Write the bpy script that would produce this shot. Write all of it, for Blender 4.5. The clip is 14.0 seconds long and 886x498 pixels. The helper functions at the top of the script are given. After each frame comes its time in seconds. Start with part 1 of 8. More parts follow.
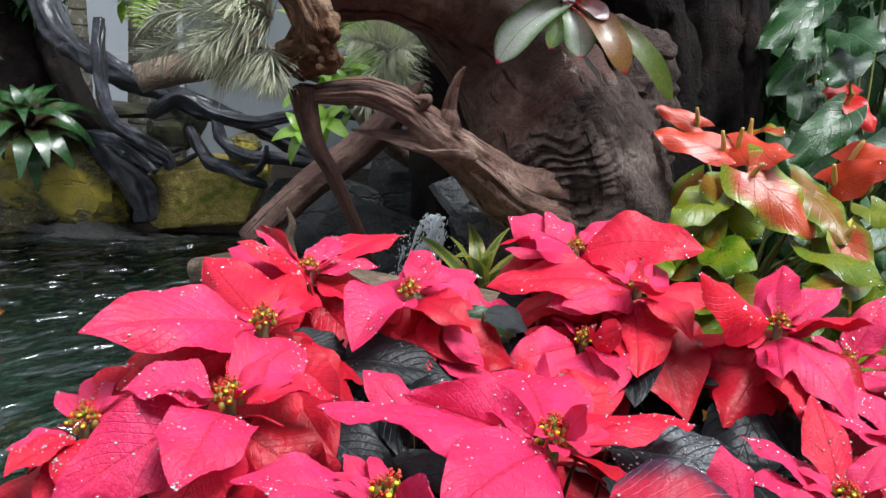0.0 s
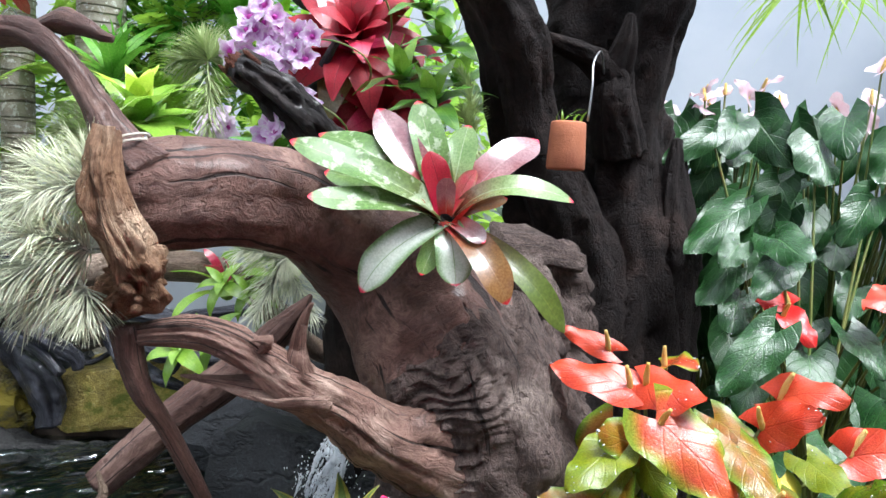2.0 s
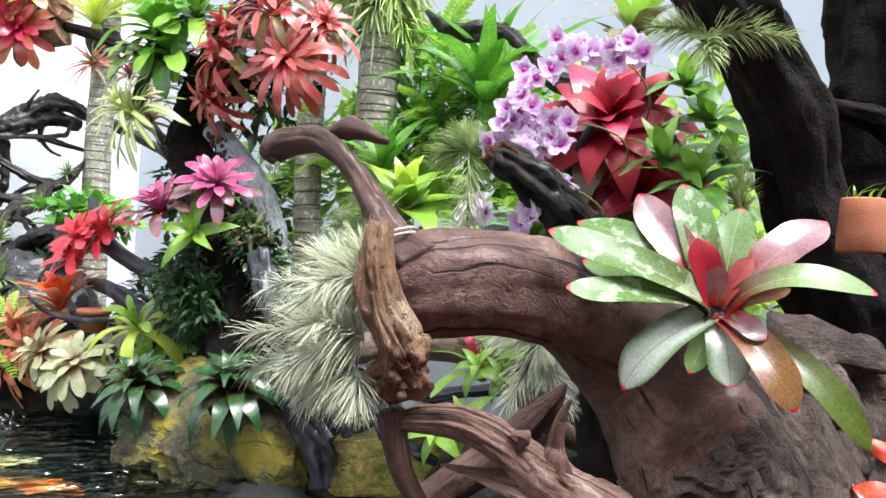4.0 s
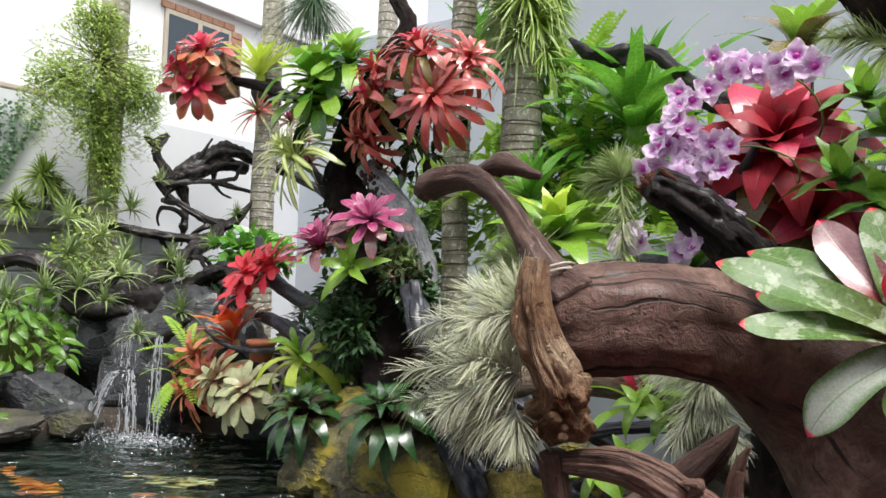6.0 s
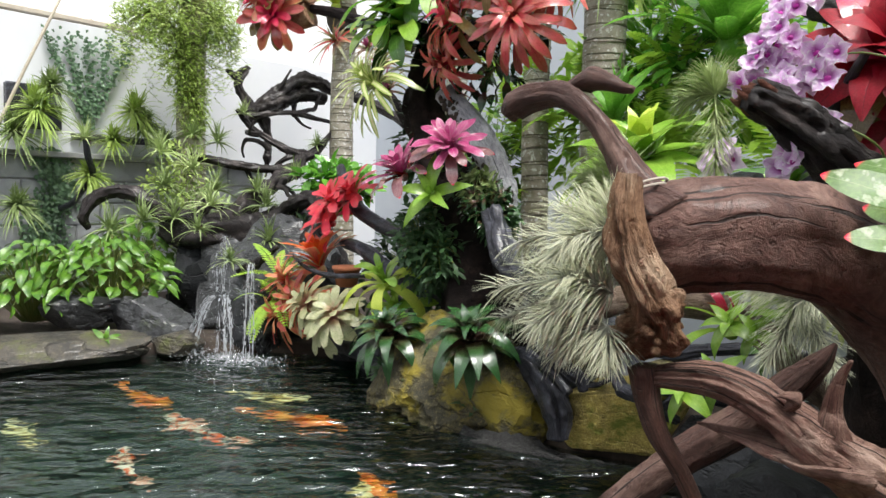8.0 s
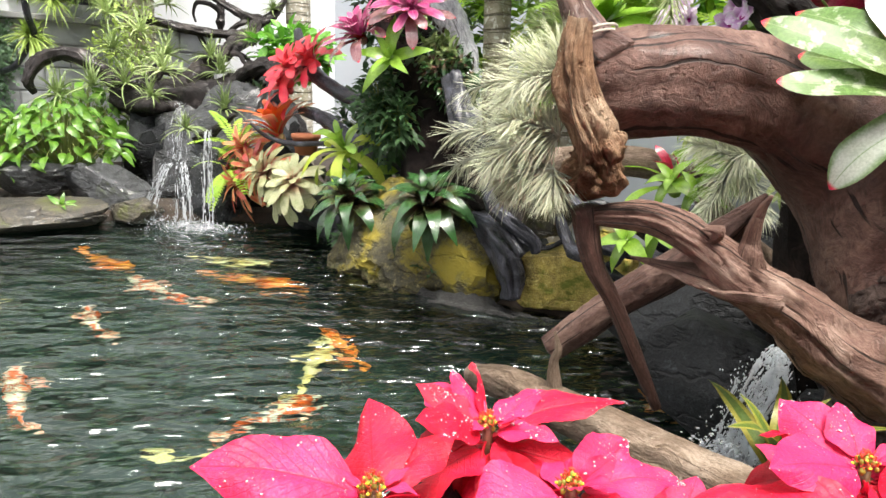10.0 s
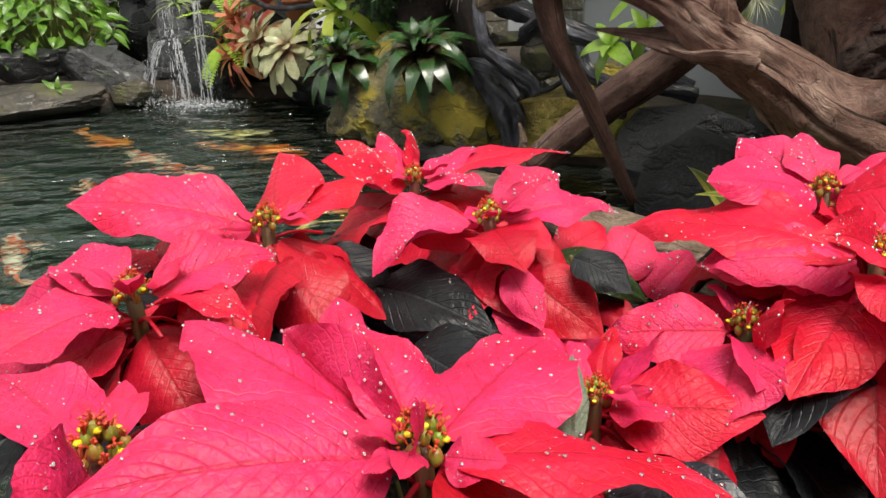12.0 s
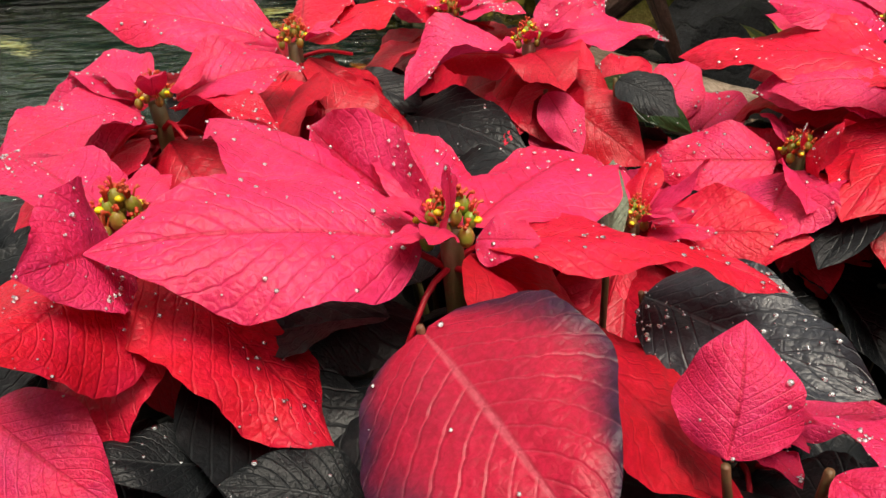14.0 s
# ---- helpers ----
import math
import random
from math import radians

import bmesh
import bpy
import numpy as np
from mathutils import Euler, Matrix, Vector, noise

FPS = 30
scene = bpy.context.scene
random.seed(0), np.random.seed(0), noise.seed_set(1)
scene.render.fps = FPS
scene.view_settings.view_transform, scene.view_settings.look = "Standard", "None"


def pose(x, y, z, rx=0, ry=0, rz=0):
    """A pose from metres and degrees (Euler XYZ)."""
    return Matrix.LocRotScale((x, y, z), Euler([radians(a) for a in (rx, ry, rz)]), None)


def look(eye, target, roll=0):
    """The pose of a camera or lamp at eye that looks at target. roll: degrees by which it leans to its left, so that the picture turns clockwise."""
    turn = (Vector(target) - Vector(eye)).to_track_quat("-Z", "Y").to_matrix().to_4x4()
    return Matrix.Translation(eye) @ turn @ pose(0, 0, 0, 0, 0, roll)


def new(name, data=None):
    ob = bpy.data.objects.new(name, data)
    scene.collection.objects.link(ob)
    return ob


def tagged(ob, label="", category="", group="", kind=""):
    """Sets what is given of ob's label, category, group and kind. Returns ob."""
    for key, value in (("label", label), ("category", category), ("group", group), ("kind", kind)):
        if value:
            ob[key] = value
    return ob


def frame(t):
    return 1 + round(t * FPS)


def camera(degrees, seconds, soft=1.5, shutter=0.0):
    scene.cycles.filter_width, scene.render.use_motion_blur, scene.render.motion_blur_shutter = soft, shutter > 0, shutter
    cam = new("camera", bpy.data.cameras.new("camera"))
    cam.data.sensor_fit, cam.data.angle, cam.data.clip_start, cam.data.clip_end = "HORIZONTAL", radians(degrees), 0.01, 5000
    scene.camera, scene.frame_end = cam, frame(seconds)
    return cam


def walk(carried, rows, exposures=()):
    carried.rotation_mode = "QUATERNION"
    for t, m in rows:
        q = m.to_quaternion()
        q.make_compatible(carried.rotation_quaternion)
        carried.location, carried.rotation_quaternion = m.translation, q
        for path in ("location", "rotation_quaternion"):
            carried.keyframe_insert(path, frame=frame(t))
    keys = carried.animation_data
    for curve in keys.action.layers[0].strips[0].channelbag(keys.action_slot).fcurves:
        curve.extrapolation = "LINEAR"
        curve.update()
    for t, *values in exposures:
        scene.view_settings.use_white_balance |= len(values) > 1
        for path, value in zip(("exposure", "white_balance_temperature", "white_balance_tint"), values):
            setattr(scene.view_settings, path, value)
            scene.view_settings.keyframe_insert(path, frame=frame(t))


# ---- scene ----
cam = camera(63.7, 14.0)
PATH = [
    (0, (0.1110, 0.2125, 0.7170), (0.0082, 2.1247, 0.1401), 4.42),
    (0.5, (0.1364, 0.2213, 0.7320), (0.1135, 2.1484, 0.1975), 3.95),
    (1, (0.1921, 0.2599, 0.7629), (0.3020, 2.2043, 0.3078), 4.16),
    (1.5, (0.2443, 0.3495, 0.8123), (0.4060, 2.3154, 0.4821), 4.35),
    (2, (0.2865, 0.4110, 0.8203), (0.1522, 2.4008, 0.6698), 3.73),
    (2.5, (0.2807, 0.4104, 0.8285), (-0.0752, 2.3742, 0.6993), 3.53),
    (3, (0.2867, 0.4234, 0.8287), (-0.2308, 2.3522, 0.7189), 3.92),
    (3.5, (0.2799, 0.4358, 0.8353), (-0.4489, 2.2973, 0.7746), 4.06),
    (3.7, (0.2719, 0.4339, 0.8385), (-0.4910, 2.2826, 0.8174), 3.82),
    (6, (0.2453, 0.4357, 0.8541), (-0.9147, 2.0636, 0.9209), 2.29),
    (6.5, (0.2392, 0.4275, 0.8506), (-1.0182, 1.9821, 0.8973), 2.00),
    (7, (0.2361, 0.4242, 0.8448), (-1.0853, 1.9255, 0.8495), 1.85),
    (9.5, (0.2604, 0.3887, 0.8160), (-0.9650, 1.9194, 0.4215), 1.97),
    (10, (0.2799, 0.3846, 0.7928), (-0.9166, 1.9182, 0.3275), 2.57),
    (10.5, (0.3130, 0.4095, 0.7507), (-0.8868, 1.9097, 0.1940), 2.42),
    (11, (0.3438, 0.4310, 0.6989), (-0.8676, 1.8962, 0.0779), 1.16),
    (11.5, (0.3481, 0.4423, 0.6652), (-0.8524, 1.8844, -0.0272), -0.48),
    (12, (0.3458, 0.4598, 0.6533), (-0.8510, 1.8726, -0.1027), -1.43),
    (12.5, (0.3485, 0.4681, 0.6388), (-0.8441, 1.8534, -0.1727), -1.47),
    (13, (0.3492, 0.4655, 0.6269), (-0.8334, 1.8181, -0.2517), -1.34),
    (13.5, (0.3510, 0.4591, 0.6192), (-0.8288, 1.7690, -0.3252), -1.02),
    (14, (0.3486, 0.4541, 0.5995), (-0.8374, 1.7127, -0.4052), -1.31),
]
EXPOSURES = [(0.0, 0.75, 6000, 9), (1.5, 1.26, 5850, 9), (3.0, 1.8, 5800, 9), (3.7, 1.58, 5950, 9), (6.0, 0.76, 6450, 10), (7.0, 0.50, 6450, 10), (9.3, 1.58, 6400, 10), (10.0, 1.58, 6750, 10), (11.0, 1.07, 6700, 10), (12.0, 0.62, 7000, 10), (14.0, 0.51, 7600, 10)]
walk(cam, [(t, look(eye, target, roll)) for t, eye, target, roll in PATH], EXPOSURES)

# ---- light ----
world = bpy.data.worlds.new("overcast_sky")
scene.world = world
world.use_nodes = True
wn, wl = world.node_tree.nodes, world.node_tree.links
sky = wn.new("ShaderNodeTexSky")
sky.sky_type, sky.sun_disc = "NISHITA", False
sky.sun_elevation, sky.sun_rotation = radians(69), radians(113)
sky.air_density, sky.dust_density, sky.ozone_density = 1.0, 4.0, 1.0
pale = wn.new("ShaderNodeHueSaturation")
pale.inputs["Saturation"].default_value = 0.22
wl.new(sky.outputs[0], pale.inputs["Color"])
wl.new(pale.outputs[0], wn["Background"].inputs[0])
wn["Background"].inputs[1].default_value = 0.15
sun = new("sun", bpy.data.lights.new("sun", "SUN"))
sun.data.energy, sun.data.angle, sun.data.color = 2.3, radians(28), (1.0, 0.97, 0.92)
sun.matrix_basis = look((3, -3, 8), (3 - 2.8, -3 + 1.2, 0))

# ---- materials ----


class Nodes:
    """A small wrapper round a node tree."""

    def __init__(self, name):
        self.mat = bpy.data.materials.new(name)
        self.mat.use_nodes = True
        self.tree = self.mat.node_tree
        self.bsdf = self.tree.nodes["Principled BSDF"]

    def add(self, kind, values=(), operation="", use_clamp=False, data_type="", blend_type="", interpolation_type="", feature=""):
        n = self.tree.nodes.new("ShaderNode" + kind)
        if operation:
            n.operation = operation
        if use_clamp:
            n.use_clamp = True
        if data_type:
            n.data_type, n.blend_type = data_type, blend_type
        if feature:
            n.feature = feature
        if interpolation_type:
            n.interpolation_type = interpolation_type
        for k, v in dict(values).items():
            self.put(n.inputs[k], v)
        return n

    def put(self, socket, v):
        if isinstance(v, bpy.types.NodeSocket):
            self.tree.links.new(v, socket)
        else:
            socket.default_value = v

    def math(self, op, a, b=0.0, c=0.0, clamp=False):
        n = self.add("Math", {0: a, 1: b, 2: c}, operation=op, use_clamp=clamp)
        return n.outputs[0]

    def mix(self, f, a, b, blend="MIX"):
        n = self.add("Mix", {0: f}, data_type="RGBA", blend_type=blend)
        self.put(n.inputs[6], a if isinstance(a, bpy.types.NodeSocket) else (*a, 1))
        self.put(n.inputs[7], b if isinstance(b, bpy.types.NodeSocket) else (*b, 1))
        return n.outputs[2]

    def noise(self, vec, scale, detail=5.0, rough=0.6):
        n = self.add("TexNoise", {"Scale": scale, "Detail": detail, "Roughness": rough})
        if vec is not None:
            self.put(n.inputs["Vector"], vec)
        return n.outputs["Fac"]

    def ramp(self, f, lo, hi):
        n = self.add("MapRange", {0: f, 1: lo, 2: hi}, interpolation_type="SMOOTHSTEP")
        return n.outputs[0]

    def coords(self, kind="Object"):
        return self.add("TexCoord").outputs[kind]

    def scaled(self, vec, s):
        return self.add("Mapping", {0: vec, 3: s}).outputs[0]

    def random(self):
        return self.add("ObjectInfo").outputs["Random"]

    def bump(self, height, strength, distance=0.01):
        n = self.add("Bump", {"Strength": strength, "Distance": distance, "Height": height})
        self.put(self.bsdf.inputs["Normal"], n.outputs[0])

    def set(self, colour, rough, **more):
        b = self.bsdf.inputs
        self.put(b["Base Color"], colour if isinstance(colour, bpy.types.NodeSocket) else (*colour, 1))
        self.put(b["Roughness"], rough)
        for k, v in more.items():
            self.put(b[k.replace("_", " ")], v)
        return self.mat


def leaf_mat(name, base, other, vein, rough=0.35, veins=9, slant=0.3, base_tint=None, tip=None, edge=None, glow=0.25, relief=0.5, bands=None, spots=None, wet=0.0, lines=0.45, shine=0.5, wrinkle=0.25):
    """A leaf: UV x runs across, y along. Pinnate veins (veins=0: long parallel ones), a tinted base, tip or edge, light through the blade."""
    n = Nodes(name)
    uv = n.add("SeparateXYZ", {0: n.coords("UV")})
    across = n.math("MULTIPLY", n.math("ABSOLUTE", n.math("SUBTRACT", uv.outputs[0], 0.5)), 2.0)
    along = uv.outputs[1]
    pos = n.coords()
    blotch = n.noise(pos, 3.0, 4)
    fine = n.noise(pos, 45.0, 3)
    col = n.mix(n.ramp(blotch, 0.35, 0.7), base, other)
    col = n.mix(n.math("MULTIPLY", n.random(), 0.6), col, other)
    if base_tint:
        col = n.mix(n.ramp(n.math("ADD", along, n.math("MULTIPLY", blotch, 0.25)), 0.75, 0.2), col, base_tint)
    if edge:
        col = n.mix(n.ramp(n.math("ADD", across, n.math("MULTIPLY", blotch, 0.5)), 0.75, 1.25), col, edge)
    if bands:
        col = n.mix(n.ramp(across, bands[1], bands[1] + 0.15), bands[0], col)
    if spots:
        col = n.mix(n.ramp(n.noise(pos, spots[1], 3), 0.53, 0.6), col, spots[0])
    if tip:
        col = n.mix(n.ramp(along, 0.955, 0.985), col, tip)
    if veins:
        s = n.math("MULTIPLY", n.math("SUBTRACT", along, n.math("MULTIPLY", across, slant)), float(veins))
        s = n.math("ADD", s, n.math("MULTIPLY", n.noise(pos, 9.0, 2), 0.12))
        fold = n.math("ABSOLUTE", n.math("SUBTRACT", n.math("FRACT", n.math("ADD", s, 20.0)), 0.5))
        line = n.ramp(fold, 0.07, 0.0)
        fold = n.math("MINIMUM", n.math("MULTIPLY", fold, 5.0), 0.5)
    else:
        fold = n.noise(n.scaled(n.coords("UV"), (38.0, 1.2, 1.0)), 1.0, 3)
        line = n.ramp(fold, 0.6, 0.75)
    rib = n.ramp(across, 0.05, 0.015)
    mark = n.math("MAXIMUM", n.math("MULTIPLY", line, 0.5), rib)
    col = n.mix(n.math("MULTIPLY", mark, lines), col, vein)
    col = n.mix(0.33, col, n.mix(n.ramp(fine, 0.34, 0.68), (0.25, 0.25, 0.25), (1.0, 1.0, 1.0)), "SOFT_LIGHT")
    cells = n.add("TexVoronoi", {"Vector": pos, "Scale": 26.0}, feature="DISTANCE_TO_EDGE").outputs["Distance"]
    fine = n.math("ADD", fine, n.math("MINIMUM", n.math("MULTIPLY", cells, 1.6 if veins else 0.0), 0.35))
    height = n.math("SUBTRACT", n.math("ADD", n.math("MULTIPLY", fold, 0.8), n.math("MULTIPLY", fine, wrinkle)), n.math("MULTIPLY", rib, 0.5))
    n.bump(height, relief, 0.003)
    n.set(col, rough)
    n.bsdf.inputs["Specular IOR Level"].default_value = shine
    n.bsdf.inputs["Coat Weight"].default_value = wet
    n.bsdf.inputs["Coat Roughness"].default_value = 0.12
    if glow:
        thin = n.add("BsdfTranslucent", {"Color": col})
        both = n.add("MixShader", {0: glow, 1: n.bsdf.outputs[0], 2: thin.outputs[0]})
        n.tree.links.new(both.outputs[0], n.tree.nodes["Material Output"].inputs[0])
    return n.mat


def wood_mat(name, dark, mid, pale, rough=0.65, cracks=0.6, grain=1.0, coat=0.0, contrast=0.55, relief=0.9, split=0.66):
    """Weathered wood or bark: UV x runs round the limb, y along it in metres."""
    n = Nodes(name)
    uv, pos = n.coords("UV"), n.coords()
    warp = n.noise(pos, 6.0, 3)
    v = n.add("VectorMath", {0: n.scaled(uv, (7.0 * grain, 9.0, 1.0)), 1: n.add("CombineXYZ", {0: n.math("MULTIPLY", warp, 3.0)}).outputs[0]}, operation="ADD").outputs[0]
    fibre = n.noise(v, 2.6, 7, 0.7)
    thread = n.noise(n.scaled(v, (5.0, 1.0, 1.0)), 3.0, 5, 0.65)
    stain = n.noise(pos, 9.0, 5, 0.6)
    fine = n.noise(pos, 170.0, 6, 0.7)
    col = n.mix(n.ramp(fibre, 0.3, 0.7), dark, mid)
    col = n.mix(n.ramp(stain, 0.5, 0.72), col, pale)
    col = n.mix(n.ramp(n.noise(pos, 3.1, 4), 0.55, 0.7), col, dark)
    straight = n.add("VectorMath", {0: n.scaled(uv, (7.0 * grain, 9.0, 1.0)), 1: n.add("CombineXYZ", {0: n.math("MULTIPLY", warp, 0.45)}).outputs[0]}, operation="ADD").outputs[0]
    crack = n.ramp(n.noise(n.scaled(straight, (3.4, 0.22, 1.0)), 1.6, 3, 0.5), split, split + 0.03)
    col = n.mix(n.math("MULTIPLY", crack, cracks), col, (0.012, 0.008, 0.006))
    pits = n.ramp(n.noise(pos, 60.0, 3, 0.5), 0.62, 0.7)
    col = n.mix(n.math("MULTIPLY", pits, 0.5), col, dark)
    col = n.mix(contrast, col, n.mix(n.ramp(n.math("ADD", n.math("MULTIPLY", thread, 0.6), n.math("MULTIPLY", fine, 0.4)), 0.36, 0.64), (0.12, 0.12, 0.12), (0.95, 0.95, 0.95)), "SOFT_LIGHT")
    h = n.math("ADD", n.math("MULTIPLY", fibre, 0.8), n.math("ADD", n.math("MULTIPLY", fine, 0.45), n.math("MULTIPLY", thread, 0.45)))
    h = n.math("SUBTRACT", h, n.math("ADD", n.math("MULTIPLY", crack, 1.2), n.math("MULTIPLY", pits, 0.4)))
    n.bump(h, relief, 0.012)
    n.bsdf.inputs["Specular IOR Level"].default_value = 0.25
    return n.set(col, n.math("ADD", n.math("MULTIPLY", stain, 0.3), rough - 0.15), Coat_Weight=coat, Coat_Roughness=0.15)


def rock_mat(name, dark, mid, pale, moss=None, rough=0.7, coat=0.0, size=1.0, amount=0.5, seams=0.4):
    n = Nodes(name)
    pos = n.coords()
    big, fine = n.noise(pos, 5.0 * size, 7, 0.65), n.noise(pos, 55.0 * size, 6, 0.7)
    col = n.mix(n.ramp(big, 0.35, 0.62), dark, mid)
    col = n.mix(n.ramp(fine, 0.5, 0.75), col, pale)
    grit = n.noise(pos, 190.0 * size, 5, 0.7)
    seam = n.math("ABSOLUTE", n.math("SUBTRACT", n.noise(n.scaled(pos, (1.0, 1.0, 2.4)), 3.6 * size, 5, 0.55), 0.5))
    col = n.mix(n.math("MULTIPLY", n.ramp(seam, 0.022, 0.0), seams), col, dark)
    col = n.mix(0.6, col, n.mix(n.ramp(grit, 0.35, 0.65), (0.1, 0.1, 0.1), (0.95, 0.95, 0.95)), "SOFT_LIGHT")
    if moss:
        patch = n.noise(n.scaled(pos, (1.0, 1.0, 1.3)), 4.2 * size, 6, 0.7)
        col = n.mix(n.ramp(patch, amount, amount + 0.12), col, moss)
    n.bump(n.math("ADD", n.math("ADD", big, n.math("MULTIPLY", fine, 0.5)), n.math("ADD", n.math("MULTIPLY", grit, 0.2), n.math("MULTIPLY", n.ramp(seam, 0.0, 0.03), 0.6 * seams))), 0.9, 0.02)
    return n.set(col, n.math("ADD", n.math("MULTIPLY", fine, 0.3), rough - 0.15), Coat_Weight=coat, Coat_Roughness=0.12)


def plain_mat(name, a, b, rough=0.6, scale=8.0, relief=0.2, **more):
    n = Nodes(name)
    pos = n.coords()
    f = n.noise(pos, scale, 6, 0.6)
    fine = n.noise(pos, scale * 14, 4)
    col = n.mix(n.ramp(f, 0.35, 0.7), a, b)
    col = n.mix(n.math("MULTIPLY", n.random(), 0.25), col, b)
    n.bump(n.math("ADD", n.math("MULTIPLY", f, 0.6), n.math("MULTIPLY", fine, 0.4)), relief, 0.01)
    return n.set(col, rough, **more)


M = {}
# poinsettias
# pinker upper and redder lower bracts: sky sheen and shade put into colour
M["bract"] = leaf_mat("bract", (0.71, 0.019, 0.075), (0.67, 0.028, 0.13), (0.40, 0.004, 0.024), 0.46, 11, 0.34, glow=0.12, relief=0.40, lines=0.55, shine=0.35, wrinkle=0.5)
M["bract_shaded"] = leaf_mat("bract_shaded_red", (0.42, 0.005, 0.014), (0.48, 0.008, 0.030), (0.24, 0.002, 0.008), 0.42, 11, 0.34, glow=0.12, relief=0.28, lines=0.5, shine=0.35, wrinkle=0.4)
M["bract_scarlet"] = leaf_mat("bract_scarlet", (0.62, 0.007, 0.022), (0.64, 0.010, 0.050), (0.34, 0.003, 0.012), 0.46, 11, 0.34, glow=0.12, relief=0.40, lines=0.5, shine=0.35, wrinkle=0.5)
M["bract_turning"] = leaf_mat("bract_turning", (0.44, 0.007, 0.036), (0.34, 0.008, 0.034), (0.58, 0.22, 0.26), 0.42, 10, 0.34, edge=(0.035, 0.008, 0.028), glow=0.06, relief=0.35, wrinkle=0.25, lines=0.22, shine=0.3)
# shade in the gaps between bracts is put into this near-black colour
M["poin_leaf_shaded"] = leaf_mat("poinsettia_leaf_shaded", (0.006, 0.008, 0.010), (0.010, 0.012, 0.014), (0.070, 0.075, 0.078), 0.42, 10, 0.34, glow=0.02, relief=0.5, shine=0.3, lines=0.4)
M["poin_under"] = leaf_mat("poinsettia_leaf_back", (0.10, 0.14, 0.09), (0.15, 0.19, 0.13), (0.25, 0.30, 0.22), 0.5, 9, 0.34, glow=0.1, relief=0.6, lines=0.6)
M["poin_green"] = leaf_mat("green_poinsettia_leaf", (0.010, 0.030, 0.010), (0.018, 0.050, 0.014), (0.06, 0.11, 0.05), 0.35, 9, 0.34, glow=0.1, relief=0.5, lines=0.5)
# lighter copy of the dark leaf, for the one lying in the open
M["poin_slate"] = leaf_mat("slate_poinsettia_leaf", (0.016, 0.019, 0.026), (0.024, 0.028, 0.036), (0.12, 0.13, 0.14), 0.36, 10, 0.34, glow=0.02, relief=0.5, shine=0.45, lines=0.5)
M["poin_stem"] = plain_mat("poinsettia_stem", (0.06, 0.10, 0.025), (0.22, 0.05, 0.04), 0.5, 20)
M["cyathia"] = plain_mat("cyathia", (0.17, 0.30, 0.03), (0.30, 0.12, 0.03), 0.35, 60)
M["nectar"] = plain_mat("nectar_gland", (0.80, 0.62, 0.01), (0.85, 0.72, 0.05), 0.25, 60)
M["stamen"] = plain_mat("stamen", (0.62, 0.03, 0.02), (0.50, 0.10, 0.03), 0.45, 60)
# wood
M["drift"] = wood_mat("brown_driftwood", (0.066, 0.033, 0.026), (0.132, 0.071, 0.055), (0.25, 0.155, 0.122), 0.55, 0.9, 0.8, 0.12, 0.4, 0.65, 0.60)
M["drift_pale"] = wood_mat("paler_brown_driftwood", (0.105, 0.058, 0.045), (0.235, 0.140, 0.108), (0.38, 0.27, 0.215), 0.6, 0.9, 1.0, 0.05, 0.45, 0.7, 0.60)
M["stump"] = wood_mat("weathered_stump", (0.040, 0.028, 0.024), (0.098, 0.070, 0.060), (0.22, 0.175, 0.15), 0.8, 0.8, 1.6)
M["silver_wood"] = wood_mat("silver_grey_wood", (0.22, 0.22, 0.24), (0.50, 0.50, 0.53), (0.70, 0.70, 0.73), 0.6, 0.7, 1.3)
M["root_tan"] = wood_mat("tan_root", (0.15, 0.075, 0.040), (0.36, 0.21, 0.12), (0.58, 0.42, 0.29), 0.75, 0.9, 1.8, 0.0, 0.6, 1.0)
# dark bark, taken further towards black for the shade between the trunks
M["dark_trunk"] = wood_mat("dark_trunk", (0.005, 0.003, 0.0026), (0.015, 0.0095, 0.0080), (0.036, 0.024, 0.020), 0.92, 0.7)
M["black_wood"] = wood_mat("black_wet_wood", (0.010, 0.010, 0.013), (0.042, 0.044, 0.058), (0.13, 0.135, 0.17), 0.45, 0.4, 1.0, 0.35)
M["stub_end"] = wood_mat("rust_brown_break", (0.06, 0.02, 0.012), (0.20, 0.07, 0.04), (0.34, 0.16, 0.09), 0.8, 0.6)
M["log_pale"] = wood_mat("pale_log", (0.13, 0.09, 0.06), (0.26, 0.19, 0.14), (0.38, 0.30, 0.23), 0.75, 0.5)
M["soil"] = plain_mat("soil", (0.022, 0.016, 0.012), (0.055, 0.04, 0.028), 0.95, 14, 0.8)


